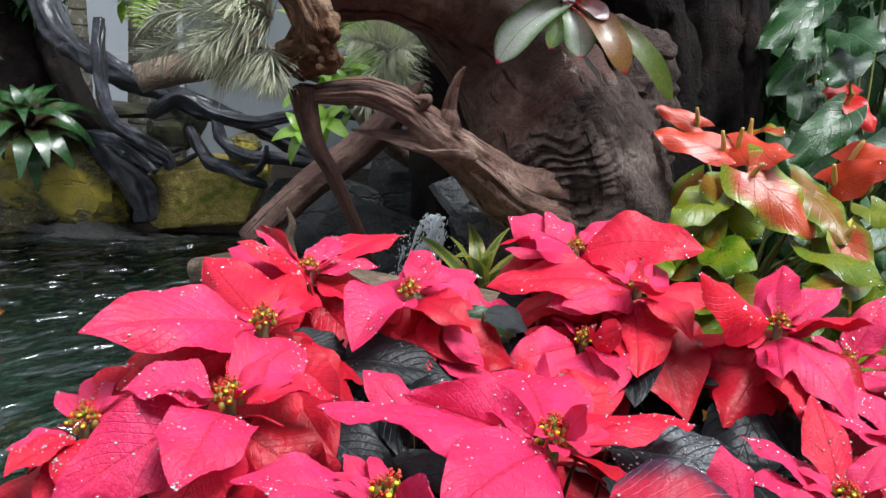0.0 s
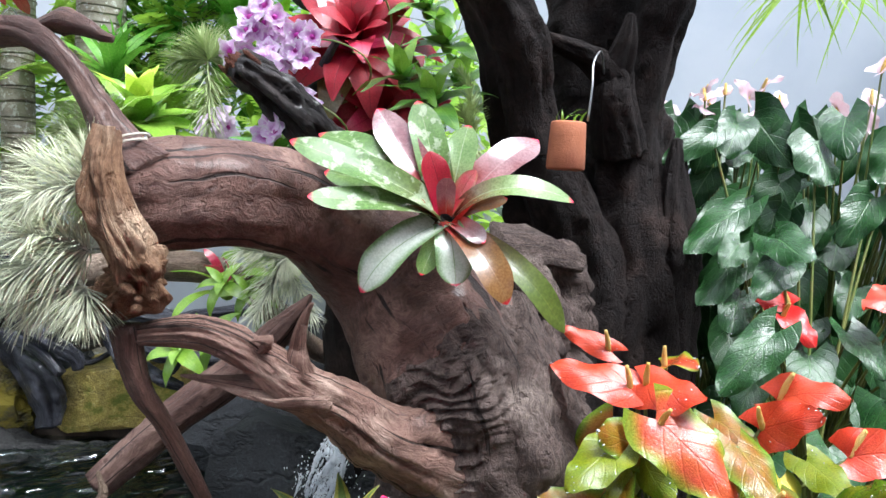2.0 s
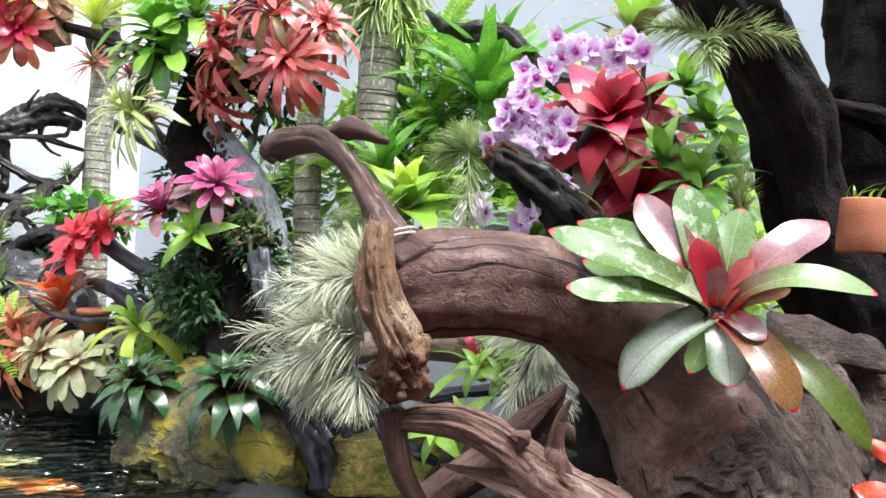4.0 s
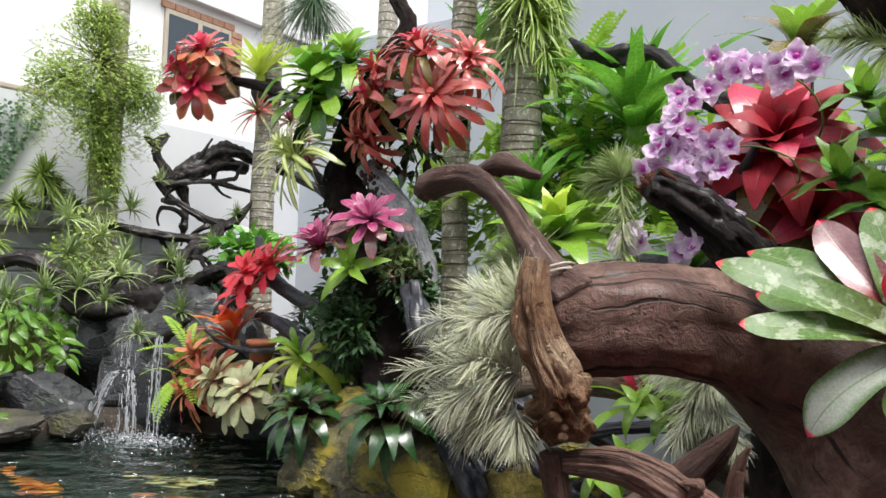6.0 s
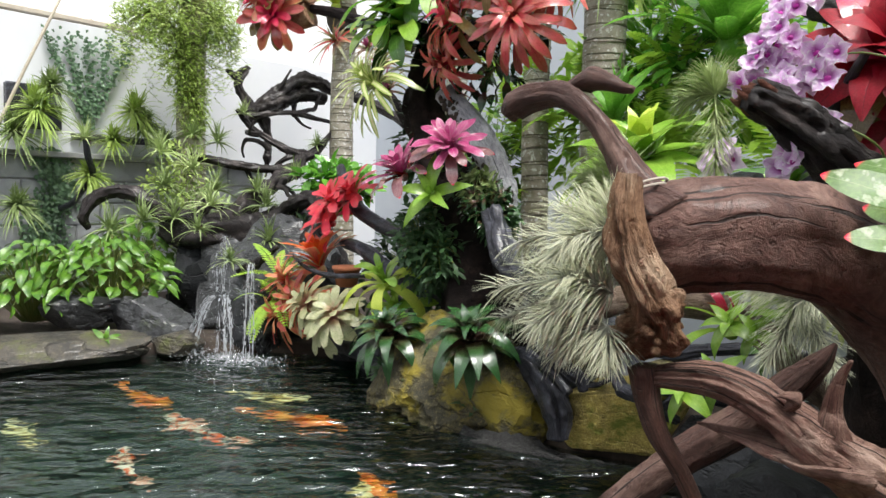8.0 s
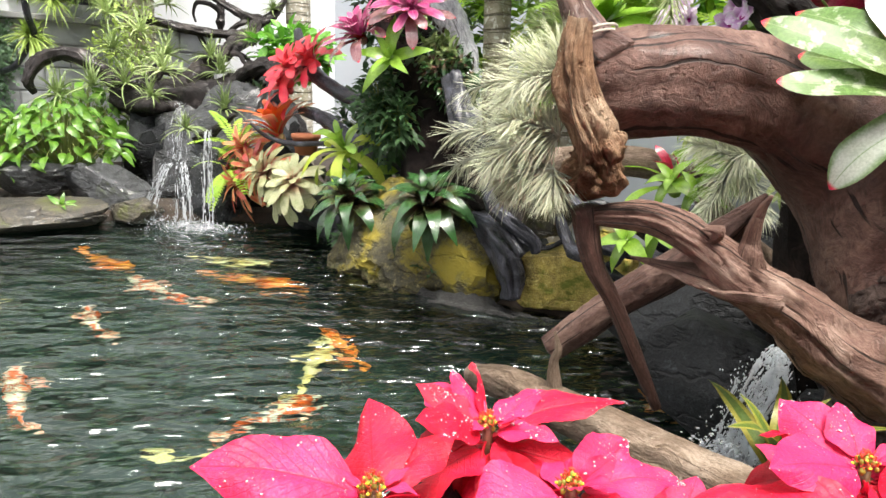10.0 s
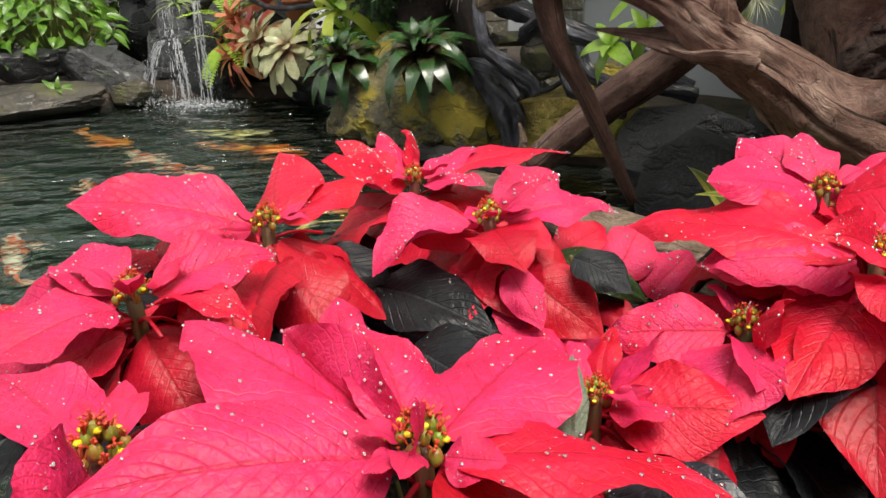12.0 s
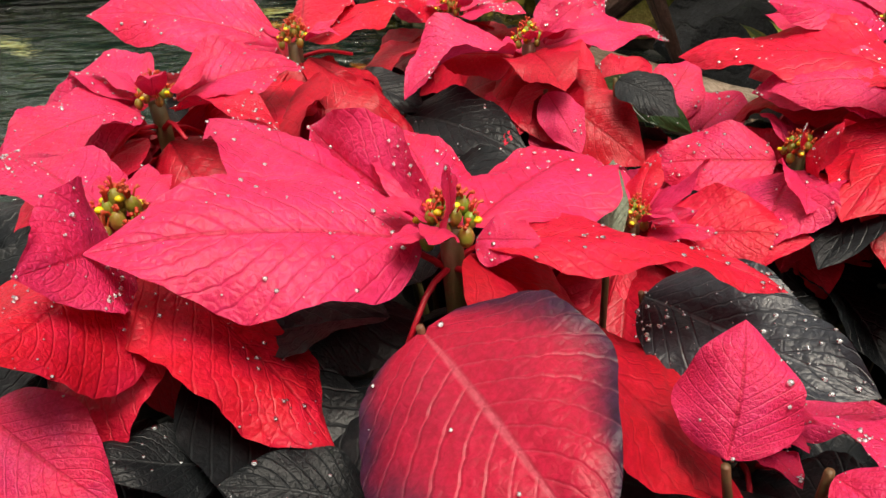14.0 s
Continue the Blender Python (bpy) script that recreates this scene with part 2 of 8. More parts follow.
def palm_mat():
    n = Nodes("palm_bark")
    uv, pos = n.add("SeparateXYZ", {0: n.coords("UV")}), n.coords()
    blotch, fine = n.noise(pos, 14.0, 6, 0.7), n.noise(pos, 90.0, 4)
    ring = n.math("FRACT", n.math("ADD", n.math("MULTIPLY", uv.outputs[1], 15.0), n.math("MULTIPLY", n.noise(pos, 5.0, 3), 0.5)))
    scar = n.ramp(ring, 0.14, 0.03)
    col = n.mix(n.ramp(blotch, 0.35, 0.65), (0.30, 0.27, 0.21), (0.47, 0.43, 0.36))
    col = n.mix(n.ramp(n.noise(pos, 42.0, 4), 0.56, 0.62), col, (0.70, 0.70, 0.66))
    col = n.mix(n.ramp(n.noise(pos, 4.0, 4), 0.5, 0.75), col, (0.17, 0.16, 0.06))
    col = n.mix(n.math("MULTIPLY", scar, 0.45), col, (0.12, 0.10, 0.075))
    n.bump(n.math("SUBTRACT", n.math("MULTIPLY", fine, 0.4), n.math("MULTIPLY", scar, 1.0)), 0.7, 0.012)
    return n.set(col, 0.8)


M["palm"] = palm_mat()
M["palm_scar"] = plain_mat("palm_leaf_scar", (0.16, 0.135, 0.10), (0.27, 0.24, 0.18), 0.85, 30, 0.5)
# bromeliads and other leaves
M["neo_green"] = leaf_mat("striped_bromeliad_leaf", (0.12, 0.22, 0.05), (0.20, 0.30, 0.09), (0.36, 0.44, 0.22), 0.16, 0, glow=0.2, relief=0.25, lines=0.6, tip=(0.72, 0.02, 0.05), base_tint=(0.17, 0.05, 0.03), wet=0.9)
# pale spots: leaf variegation, with some white gloss painted in
M["neo_pale"] = leaf_mat("variegated_sheen_bromeliad_leaf", (0.07, 0.15, 0.03), (0.11, 0.19, 0.05), (0.26, 0.32, 0.16), 0.36, 0, glow=0.12, relief=0.25, lines=0.6, tip=(0.72, 0.02, 0.05), base_tint=(0.09, 0.11, 0.03), spots=((0.27, 0.33, 0.20), 9.0), wet=0.15, shine=0.25)
# white sky gloss of the front leaves, painted as blade colour
M["neo_sheen"] = leaf_mat("sheen_white_bromeliad_leaf", (0.42, 0.50, 0.38), (0.56, 0.61, 0.53), (0.18, 0.30, 0.11), 0.2, 0, glow=0.42, relief=0.25, lines=0.6, tip=(0.72, 0.02, 0.08), edge=(0.16, 0.26, 0.10), wet=0.8)
M["neo_olive"] = leaf_mat("olive_bromeliad_leaf", (0.07, 0.11, 0.015), (0.10, 0.13, 0.02), (0.16, 0.18, 0.04), 0.3, 0, glow=0.2, relief=0.2, base_tint=(0.14, 0.05, 0.02), wet=0.2)
M["neo_bronze"] = leaf_mat("bronze_bromeliad_leaf_back", (0.20, 0.075, 0.03), (0.24, 0.13, 0.04), (0.30, 0.17, 0.07), 0.2, 0, glow=0.25, relief=0.2, tip=(0.5, 0.02, 0.03), base_tint=(0.25, 0.03, 0.03), wet=0.7)
M["neo_red"] = leaf_mat("wine_bromeliad_leaf", (0.16, 0.045, 0.055), (0.30, 0.16, 0.16), (0.36, 0.22, 0.20), 0.14, 0, glow=0.12, relief=0.15, tip=(0.75, 0.02, 0.06), base_tint=(0.34, 0.02, 0.015), wet=1.0)
M["brom_pink"] = leaf_mat("pink_bromeliad_leaf", (0.32, 0.022, 0.12), (0.42, 0.08, 0.19), (0.54, 0.26, 0.33), 0.22, 0, glow=0.2, relief=0.2, wet=0.6, base_tint=(0.46, 0.055, 0.22), edge=(0.40, 0.13, 0.22))
M["brom_redor"] = leaf_mat("coral_bromeliad_leaf", (0.62, 0.075, 0.085), (0.52, 0.13, 0.10), (0.30, 0.03, 0.03), 0.22, 0, glow=0.18, relief=0.3, wet=0.8, lines=0.7, base_tint=(0.60, 0.02, 0.05), edge=(0.40, 0.13, 0.07))
M["brom_rust"] = leaf_mat("rust_bromeliad_leaf", (0.36, 0.09, 0.04), (0.46, 0.05, 0.06), (0.20, 0.03, 0.02), 0.2, 0, glow=0.15, relief=0.3, lines=0.8, wet=0.9, base_tint=(0.55, 0.03, 0.05))
M["brom_crimson"] = leaf_mat("crimson_bromeliad_leaf", (0.64, 0.025, 0.10), (0.52, 0.05, 0.07), (0.36, 0.01, 0.04), 0.26, 0, glow=0.2, relief=0.3, lines=0.7, wet=0.5, base_tint=(0.72, 0.015, 0.16))
M["brom_deep"] = leaf_mat("deep_crimson_bromeliad_leaf", (0.33, 0.006, 0.022), (0.27, 0.016, 0.022), (0.16, 0.005, 0.014), 0.42, 0, glow=0.15, relief=0.35, lines=0.8, wet=0.1, base_tint=(0.30, 0.006, 0.03), shine=0.3)
M["brom_coral"] = leaf_mat("pale_coral_bromeliad_leaf", (0.66, 0.11, 0.055), (0.66, 0.26, 0.15), (0.45, 0.06, 0.03), 0.3, 0, glow=0.25, relief=0.25, wet=0.15, lines=0.5, base_tint=(0.62, 0.05, 0.04), edge=(0.55, 0.42, 0.16))
M["brom_olive"] = leaf_mat("bronze_bromeliad_leaf", (0.22, 0.11, 0.04), (0.16, 0.15, 0.045), (0.38, 0.25, 0.10), 0.25, 0, glow=0.15, relief=0.2, wet=0.5)
M["brom_orange"] = leaf_mat("orange_bromeliad_leaf", (0.84, 0.24, 0.03), (0.82, 0.10, 0.04), (0.60, 0.08, 0.02), 0.28, 0, glow=0.28, relief=0.2, wet=0.3)
M["brom_scarlet"] = leaf_mat("scarlet_bromeliad_leaf", (0.74, 0.03, 0.075), (0.70, 0.07, 0.08), (0.48, 0.02, 0.04), 0.3, 0, glow=0.22, relief=0.25, wet=0.3, lines=0.5)
M["brom_check"] = leaf_mat("mottled_bromeliad_leaf", (0.36, 0.37, 0.19), (0.50, 0.48, 0.30), (0.24, 0.29, 0.13), 0.32, 0, glow=0.15, relief=0.2, base_tint=(0.52, 0.16, 0.15), spots=((0.15, 0.22, 0.07), 42.0), wet=0.3)
M["brom_green"] = leaf_mat("bright_bromeliad_leaf", (0.18, 0.36, 0.035), (0.28, 0.47, 0.06), (0.36, 0.53, 0.12), 0.25, 0, glow=0.32, relief=0.2, wet=0.5)
M["brom_dark"] = leaf_mat("dark_green_bromeliad_leaf", (0.013, 0.045, 0.013), (0.028, 0.080, 0.022), (0.06, 0.13, 0.05), 0.18, 0, glow=0.08, relief=0.3, base_tint=(0.09, 0.04, 0.03), wet=0.6)
M["strap_dark"] = leaf_mat("deep_green_strap_leaf", (0.035, 0.10, 0.015), (0.07, 0.17, 0.025), (0.14, 0.24, 0.06), 0.24, 0, glow=0.2, relief=0.2, wet=0.6)
M["brom_lime"] = leaf_mat("lime_bromeliad_leaf", (0.42, 0.58, 0.04), (0.56, 0.66, 0.10), (0.36, 0.52, 0.05), 0.3, 0, glow=0.3, relief=0.2, wet=0.3)
M["brom_stripe"] = leaf_mat("cream_striped_bromeliad_leaf", (0.20, 0.34, 0.04), (0.30, 0.42, 0.07), (0.62, 0.64, 0.30), 0.3, 0, glow=0.2, relief=0.2, bands=((0.58, 0.60, 0.28), 0.45), wet=0.3)
M["till"] = leaf_mat("silver_airplant_leaf", (0.58, 0.62, 0.38), (0.68, 0.70, 0.52), (0.36, 0.40, 0.26), 0.6, 0, glow=0.2, relief=0.1, base_tint=(0.44, 0.45, 0.37))
M["till_green"] = leaf_mat("green_airplant_leaf", (0.28, 0.38, 0.13), (0.44, 0.52, 0.24), (0.30, 0.36, 0.15), 0.55, 0, glow=0.2, relief=0.1)
M["till_wild"] = leaf_mat("mid_green_airplant_leaf", (0.13, 0.20, 0.055), (0.26, 0.34, 0.13), (0.17, 0.22, 0.08), 0.5, 0, glow=0.2, relief=0.1)
M["anth_leaf"] = leaf_mat("glossy_anthurium_leaf", (0.011, 0.045, 0.012), (0.024, 0.080, 0.018), (0.10, 0.20, 0.07), 0.22, 6, 0.4, glow=0.08, relief=0.5, wet=0.12, wrinkle=0.5, shine=0.4)
M["anth_young"] = leaf_mat("yellow_green_anthurium_leaf", (0.06, 0.15, 0.005), (0.17, 0.19, 0.008), (0.24, 0.28, 0.03), 0.2, 5, 0.4, glow=0.15, relief=0.4, lines=0.25, wet=0.08, wrinkle=0.4, shine=0.45)
M["anth_yellow"] = leaf_mat("yellowing_anthurium_leaf", (0.55, 0.40, 0.02), (0.50, 0.45, 0.04), (0.40, 0.34, 0.05), 0.25, 5, 0.4, glow=0.2, relief=0.4, lines=0.3, wrinkle=0.4, edge=(0.22, 0.28, 0.02), wet=0.1)
M["spathe"] = leaf_mat("coral_spathe", (0.56, 0.032, 0.012), (0.54, 0.06, 0.022), (0.40, 0.02, 0.01), 0.2, 5, 0.4, glow=0.15, relief=0.4, lines=0.3, wrinkle=0.4, wet=0.1)
M["spathe_edge"] = leaf_mat("green_edged_spathe", (0.50, 0.045, 0.022), (0.42, 0.09, 0.025), (0.32, 0.03, 0.015), 0.2, 5, 0.4, glow=0.15, relief=0.4, lines=0.3, wrinkle=0.4, edge=(0.20, 0.28, 0.02), wet=0.1)
M["spathe_red"] = leaf_mat("red_spathe", (0.62, 0.014, 0.014), (0.66, 0.04, 0.03), (0.42, 0.01, 0.01), 0.2, 5, 0.4, glow=0.15, relief=0.4, lines=0.3, wrinkle=0.4, wet=0.1)
M["spathe_white"] = leaf_mat("white_pink_spathe", (0.74, 0.62, 0.62), (0.78, 0.48, 0.56), (0.66, 0.45, 0.50), 0.25, 6, 0.4, glow=0.25, relief=0.3, wet=0.3)
M["spadix"] = plain_mat("spadix", (0.72, 0.42, 0.06), (0.75, 0.55, 0.18), 0.5, 90, 0.6)
M["stalk"] = plain_mat("green_stalk", (0.10, 0.17, 0.03), (0.20, 0.20, 0.05), 0.5, 20)
M["hosta"] = leaf_mat("fresh_green_leaf", (0.026, 0.100, 0.008), (0.10, 0.22, 0.018), (0.20, 0.31, 0.07), 0.34, 6, 0.45, glow=0.14, relief=0.45, wet=0.2, shine=0.4)
M["fern"] = leaf_mat("fern_leaf", (0.25, 0.48, 0.04), (0.40, 0.60, 0.07), (0.22, 0.38, 0.05), 0.4, 8, 0.3, glow=0.42, relief=0.3)
M["nest"] = leaf_mat("birds_nest_fern_leaf", (0.07, 0.25, 0.02), (0.17, 0.42, 0.045), (0.32, 0.48, 0.13), 0.25, 14, 0.25, glow=0.32, relief=0.4, wet=0.5)
M["ivy"] = leaf_mat("ivy_leaf", (0.06, 0.13, 0.06), (0.10, 0.18, 0.09), (0.14, 0.2, 0.1), 0.45, 4, 0.3, glow=0.1, relief=0.3)
M["vine"] = leaf_mat("vine_leaf", (0.30, 0.44, 0.07), (0.44, 0.56, 0.16), (0.25, 0.34, 0.10), 0.4, 4, 0.3, glow=0.3, relief=0.2)
M["moss"] = leaf_mat("dark_hanging_fern_leaf", (0.025, 0.065, 0.02), (0.04, 0.10, 0.03), (0.05, 0.10, 0.03), 0.5, 0, glow=0.15, relief=0.2)
M["orchid"] = leaf_mat("orchid_petal", (0.88, 0.74, 0.90), (0.78, 0.46, 0.80), (0.55, 0.14, 0.52), 0.4, 5, 0.3, base_tint=(0.52, 0.09, 0.48), edge=(0.92, 0.86, 0.92), glow=0.3, relief=0.2)
M["orchid_lip"] = plain_mat("orchid_lip", (0.45, 0.02, 0.30), (0.58, 0.05, 0.40), 0.4, 60)
M["orchid_pale"] = leaf_mat("pale_orchid_petal", (0.78, 0.70, 0.78), (0.72, 0.55, 0.72), (0.62, 0.32, 0.58), 0.4, 5, 0.3, glow=0.35, relief=0.2)
M["varieg"] = leaf_mat("yellow_variegated_leaf", (0.22, 0.22, 0.03), (0.30, 0.27, 0.05), (0.07, 0.13, 0.03), 0.35, 0, glow=0.2, relief=0.2, bands=((0.08, 0.13, 0.025), 0.4), wet=0.1)
# stone, walls, pots, water
M["rock_grey"] = rock_mat("grey_wet_rock", (0.010, 0.011, 0.012), (0.044, 0.047, 0.050), (0.13, 0.135, 0.14), (0.045, 0.062, 0.012), 0.5, 0.3, amount=0.58, seams=0.7)
M["drift_black"] = wood_mat("brown_black_driftwood", (0.008, 0.006, 0.006), (0.026, 0.020, 0.019), (0.075, 0.062, 0.058), 0.55, 0.5, 1.3, 0.2)
M["anth_olive"] = leaf_mat("olive_anthurium_leaf", (0.17, 0.15, 0.008), (0.26, 0.08, 0.012), (0.30, 0.28, 0.05), 0.22, 5, 0.4, glow=0.15, relief=0.4, lines=0.25, wet=0.08, wrinkle=0.4, shine=0.45, edge=(0.11, 0.20, 0.015))
M["rock_pale"] = rock_mat("pale_grey_rock", (0.10, 0.105, 0.115), (0.32, 0.33, 0.35), (0.55, 0.56, 0.58), None, 0.6, 0.2, size=2.0)
M["rock_dark"] = rock_mat("black_wet_rock", (0.004, 0.005, 0.006), (0.013, 0.015, 0.018), (0.045, 0.048, 0.055), None, 0.75, 0.06, seams=0.8)
M["rock_moss"] = rock_mat("yellow_mossy_rock", (0.20, 0.155, 0.045), (0.48, 0.37, 0.085), (0.58, 0.48, 0.18), (0.14, 0.17, 0.014), 0.75, amount=0.52, seams=0.3)
M["rock_grey_moss"] = rock_mat("grey_green_mossy_rock", (0.035, 0.032, 0.018), (0.13, 0.112, 0.042), (0.22, 0.19, 0.085), (0.25, 0.20, 0.018), 0.7, amount=0.46, seams=0.7)
M["rock_flat"] = rock_mat("brown_flat_rock", (0.018, 0.017, 0.014), (0.062, 0.054, 0.038), (0.14, 0.12, 0.08), (0.075, 0.085, 0.018), 0.6, 0.2, amount=0.54, seams=0.7)
M["ledge"] = rock_mat("dark_pond_ledge", (0.012, 0.012, 0.012), (0.03, 0.03, 0.028), (0.055, 0.055, 0.05), None, 0.8)
M["plaster"] = plain_mat("pale_grey_plaster", (0.70, 0.72, 0.75), (0.77, 0.78, 0.80), 0.85, 1.3, 0.12)
M["plaster_back"] = plain_mat("blue_grey_plaster", (0.45, 0.49, 0.54), (0.52, 0.55, 0.59), 0.85, 1.3, 0.12)
M["white_wall"] = plain_mat("white_painted_wall", (0.84, 0.84, 0.84), (0.88, 0.88, 0.87), 0.8, 0.9, 0.1)
M["block"] = plain_mat("grey_concrete_block", (0.27, 0.285, 0.30), (0.42, 0.435, 0.45), 0.9, 6.0, 0.6)
M["mortar"] = plain_mat("mortar", (0.26, 0.265, 0.27), (0.34, 0.34, 0.34), 0.95, 9.0, 0.5)
M["brick"] = plain_mat("red_brick", (0.36, 0.18, 0.11), (0.46, 0.27, 0.18), 0.9, 12.0, 0.5)
M["terracotta"] = plain_mat("terracotta", (0.42, 0.145, 0.065), (0.30, 0.10, 0.05), 0.8, 16.0, 0.25)
M["metal"] = plain_mat("galvanised_wire", (0.55, 0.55, 0.55), (0.4, 0.4, 0.4), 0.35, 40, 0.1, Metallic=1.0)
M["cord"] = plain_mat("pale_cord", (0.55, 0.50, 0.42), (0.42, 0.38, 0.32), 0.8, 60)
M["frame"] = plain_mat("window_frame", (0.42, 0.36, 0.28), (0.5, 0.45, 0.36), 0.6, 10)
M["glass"] = Nodes("dark_window_glass").set((0.03, 0.045, 0.06), 0.05, Specular_IOR_Level=0.8)
M["roof"] = plain_mat("pale_corrugated_roof", (0.66, 0.67, 0.68), (0.58, 0.58, 0.58), 0.5, 4.0, 0.1)
M["bamboo"] = plain_mat("grey_bamboo_pole", (0.30, 0.26, 0.19), (0.40, 0.36, 0.28), 0.6, 20)
M["plastic"] = plain_mat("black_plastic_pot", (0.015, 0.015, 0.016), (0.03, 0.03, 0.03), 0.5, 20)
M["koi_orange"] = plain_mat("orange_koi_skin", (0.80, 0.34, 0.05), (0.80, 0.10, 0.01), 0.3, 9)
M["koi_pale"] = plain_mat("cream_koi_skin", (0.80, 0.72, 0.45), (0.74, 0.50, 0.10), 0.3, 12)


def pond_floor_mat():
    """Soil that is coated with green algae below the waterline."""
    n = Nodes("soil_and_algae")
    pos = n.coords()
    f, fine = n.noise(pos, 14.0, 6, 0.6), n.noise(pos, 160.0, 4)
    soil = n.mix(n.ramp(f, 0.35, 0.7), (0.022, 0.016, 0.012), (0.055, 0.04, 0.028))
    algae = n.mix(n.ramp(f, 0.3, 0.7), (0.008, 0.022, 0.016), (0.016, 0.038, 0.026))
    col = n.mix(n.ramp(n.add("SeparateXYZ", {0: pos}).outputs[2], 0.0, -0.06), soil, algae)
    n.bump(n.math("ADD", f, n.math("MULTIPLY", fine, 0.4)), 0.8, 0.01)
    return n.set(col, 0.95)


M["pond_floor"] = pond_floor_mat()


def koi_patch_mat():
    n = Nodes("white_and_orange_koi_skin")
    pos = n.coords()
    col = n.mix(n.ramp(n.noise(pos, 11.0, 3, 0.4), 0.48, 0.53), (0.78, 0.66, 0.52), (0.80, 0.11, 0.012))
    return n.set(col, 0.3)


def water_mat():
    n = Nodes("pond_water")
    pos = n.coords()
    turned = n.add("Mapping", {0: pos, 2: (0.0, 0.0, radians(-48))}).outputs[0]
    wave = n.noise(n.scaled(turned, (1.0, 1.6, 1.0)), 6.0, 2, 0.45)
    ripple = n.noise(n.scaled(turned, (1.0, 2.2, 1.0)), 12.0, 2, 0.5)
    bump = n.add("Bump", {"Strength": 1.0, "Distance": 0.095, "Height": n.math("ADD", wave, n.math("MULTIPLY", ripple, 0.22))})
    gloss = n.add("BsdfGlossy", {"Roughness": 0.03, "Normal": bump.outputs[0]})
    clear = n.add("BsdfRefraction", {"Color": (0.54, 0.70, 0.66, 1), "IOR": 1.2, "Roughness": 0.03, "Normal": bump.outputs[0]})
    fres = n.add("Fresnel", {"IOR": 1.72, "Normal": bump.outputs[0]})
    both = n.add("MixShader", {0: fres.outputs[0], 1: clear.outputs[0], 2: gloss.outputs[0]})
    n.tree.links.new(both.outputs[0], n.tree.nodes["Material Output"].inputs[0])
    return n.mat


def drop_mat(name, tint, amount):
    n = Nodes(name)
    gloss = n.add("BsdfGlossy", {"Roughness": 0.05})
    white = n.add("BsdfDiffuse", {"Color": (0.75, 0.80, 0.84, 1)})
    clear = n.add("BsdfTransparent", {"Color": (*tint, 1)})
    fres = n.add("Fresnel", {"IOR": 1.8})
    body = n.add("MixShader", {0: amount, 1: clear.outputs[0], 2: white.outputs[0]})
    both = n.add("MixShader", {0: fres.outputs[0], 1: body.outputs[0], 2: gloss.outputs[0]})
    n.tree.links.new(both.outputs[0], n.tree.nodes["Material Output"].inputs[0])
    return n.mat


M["koi_patch"], M["water"] = koi_patch_mat(), water_mat()
# the drops' white half is painted glint; fall and foam are white water
M["drop"], M["fall"], M["foam"] = drop_mat("water_drop_glint", (0.97, 0.97, 0.97), 0.5), drop_mat("falling_water", (0.9, 0.93, 0.95), 0.45), drop_mat("foam", (0.95, 0.97, 1.0), 0.9)

# ---- shapes ----
UP = Vector((0, 0, 1))


def mesh(name, verts, faces, uvs=None, smooth=True):
    """A mesh from vertices, faces and one UV a vertex."""
    me = bpy.data.meshes.new(name)
    me.from_pydata([tuple(v) for v in verts], [], faces)
    if uvs is not None:
        idx = np.empty(len(me.loops), dtype=np.int32)
        me.loops.foreach_get("vertex_index", idx)
        layer = me.uv_layers.new(name="UVMap")
        layer.data.foreach_set("uv", np.asarray(uvs, dtype=np.float32)[idx].ravel())
    if smooth:
        me.polygons.foreach_set("use_smooth", [True] * len(me.polygons))
    me.update()
    return me


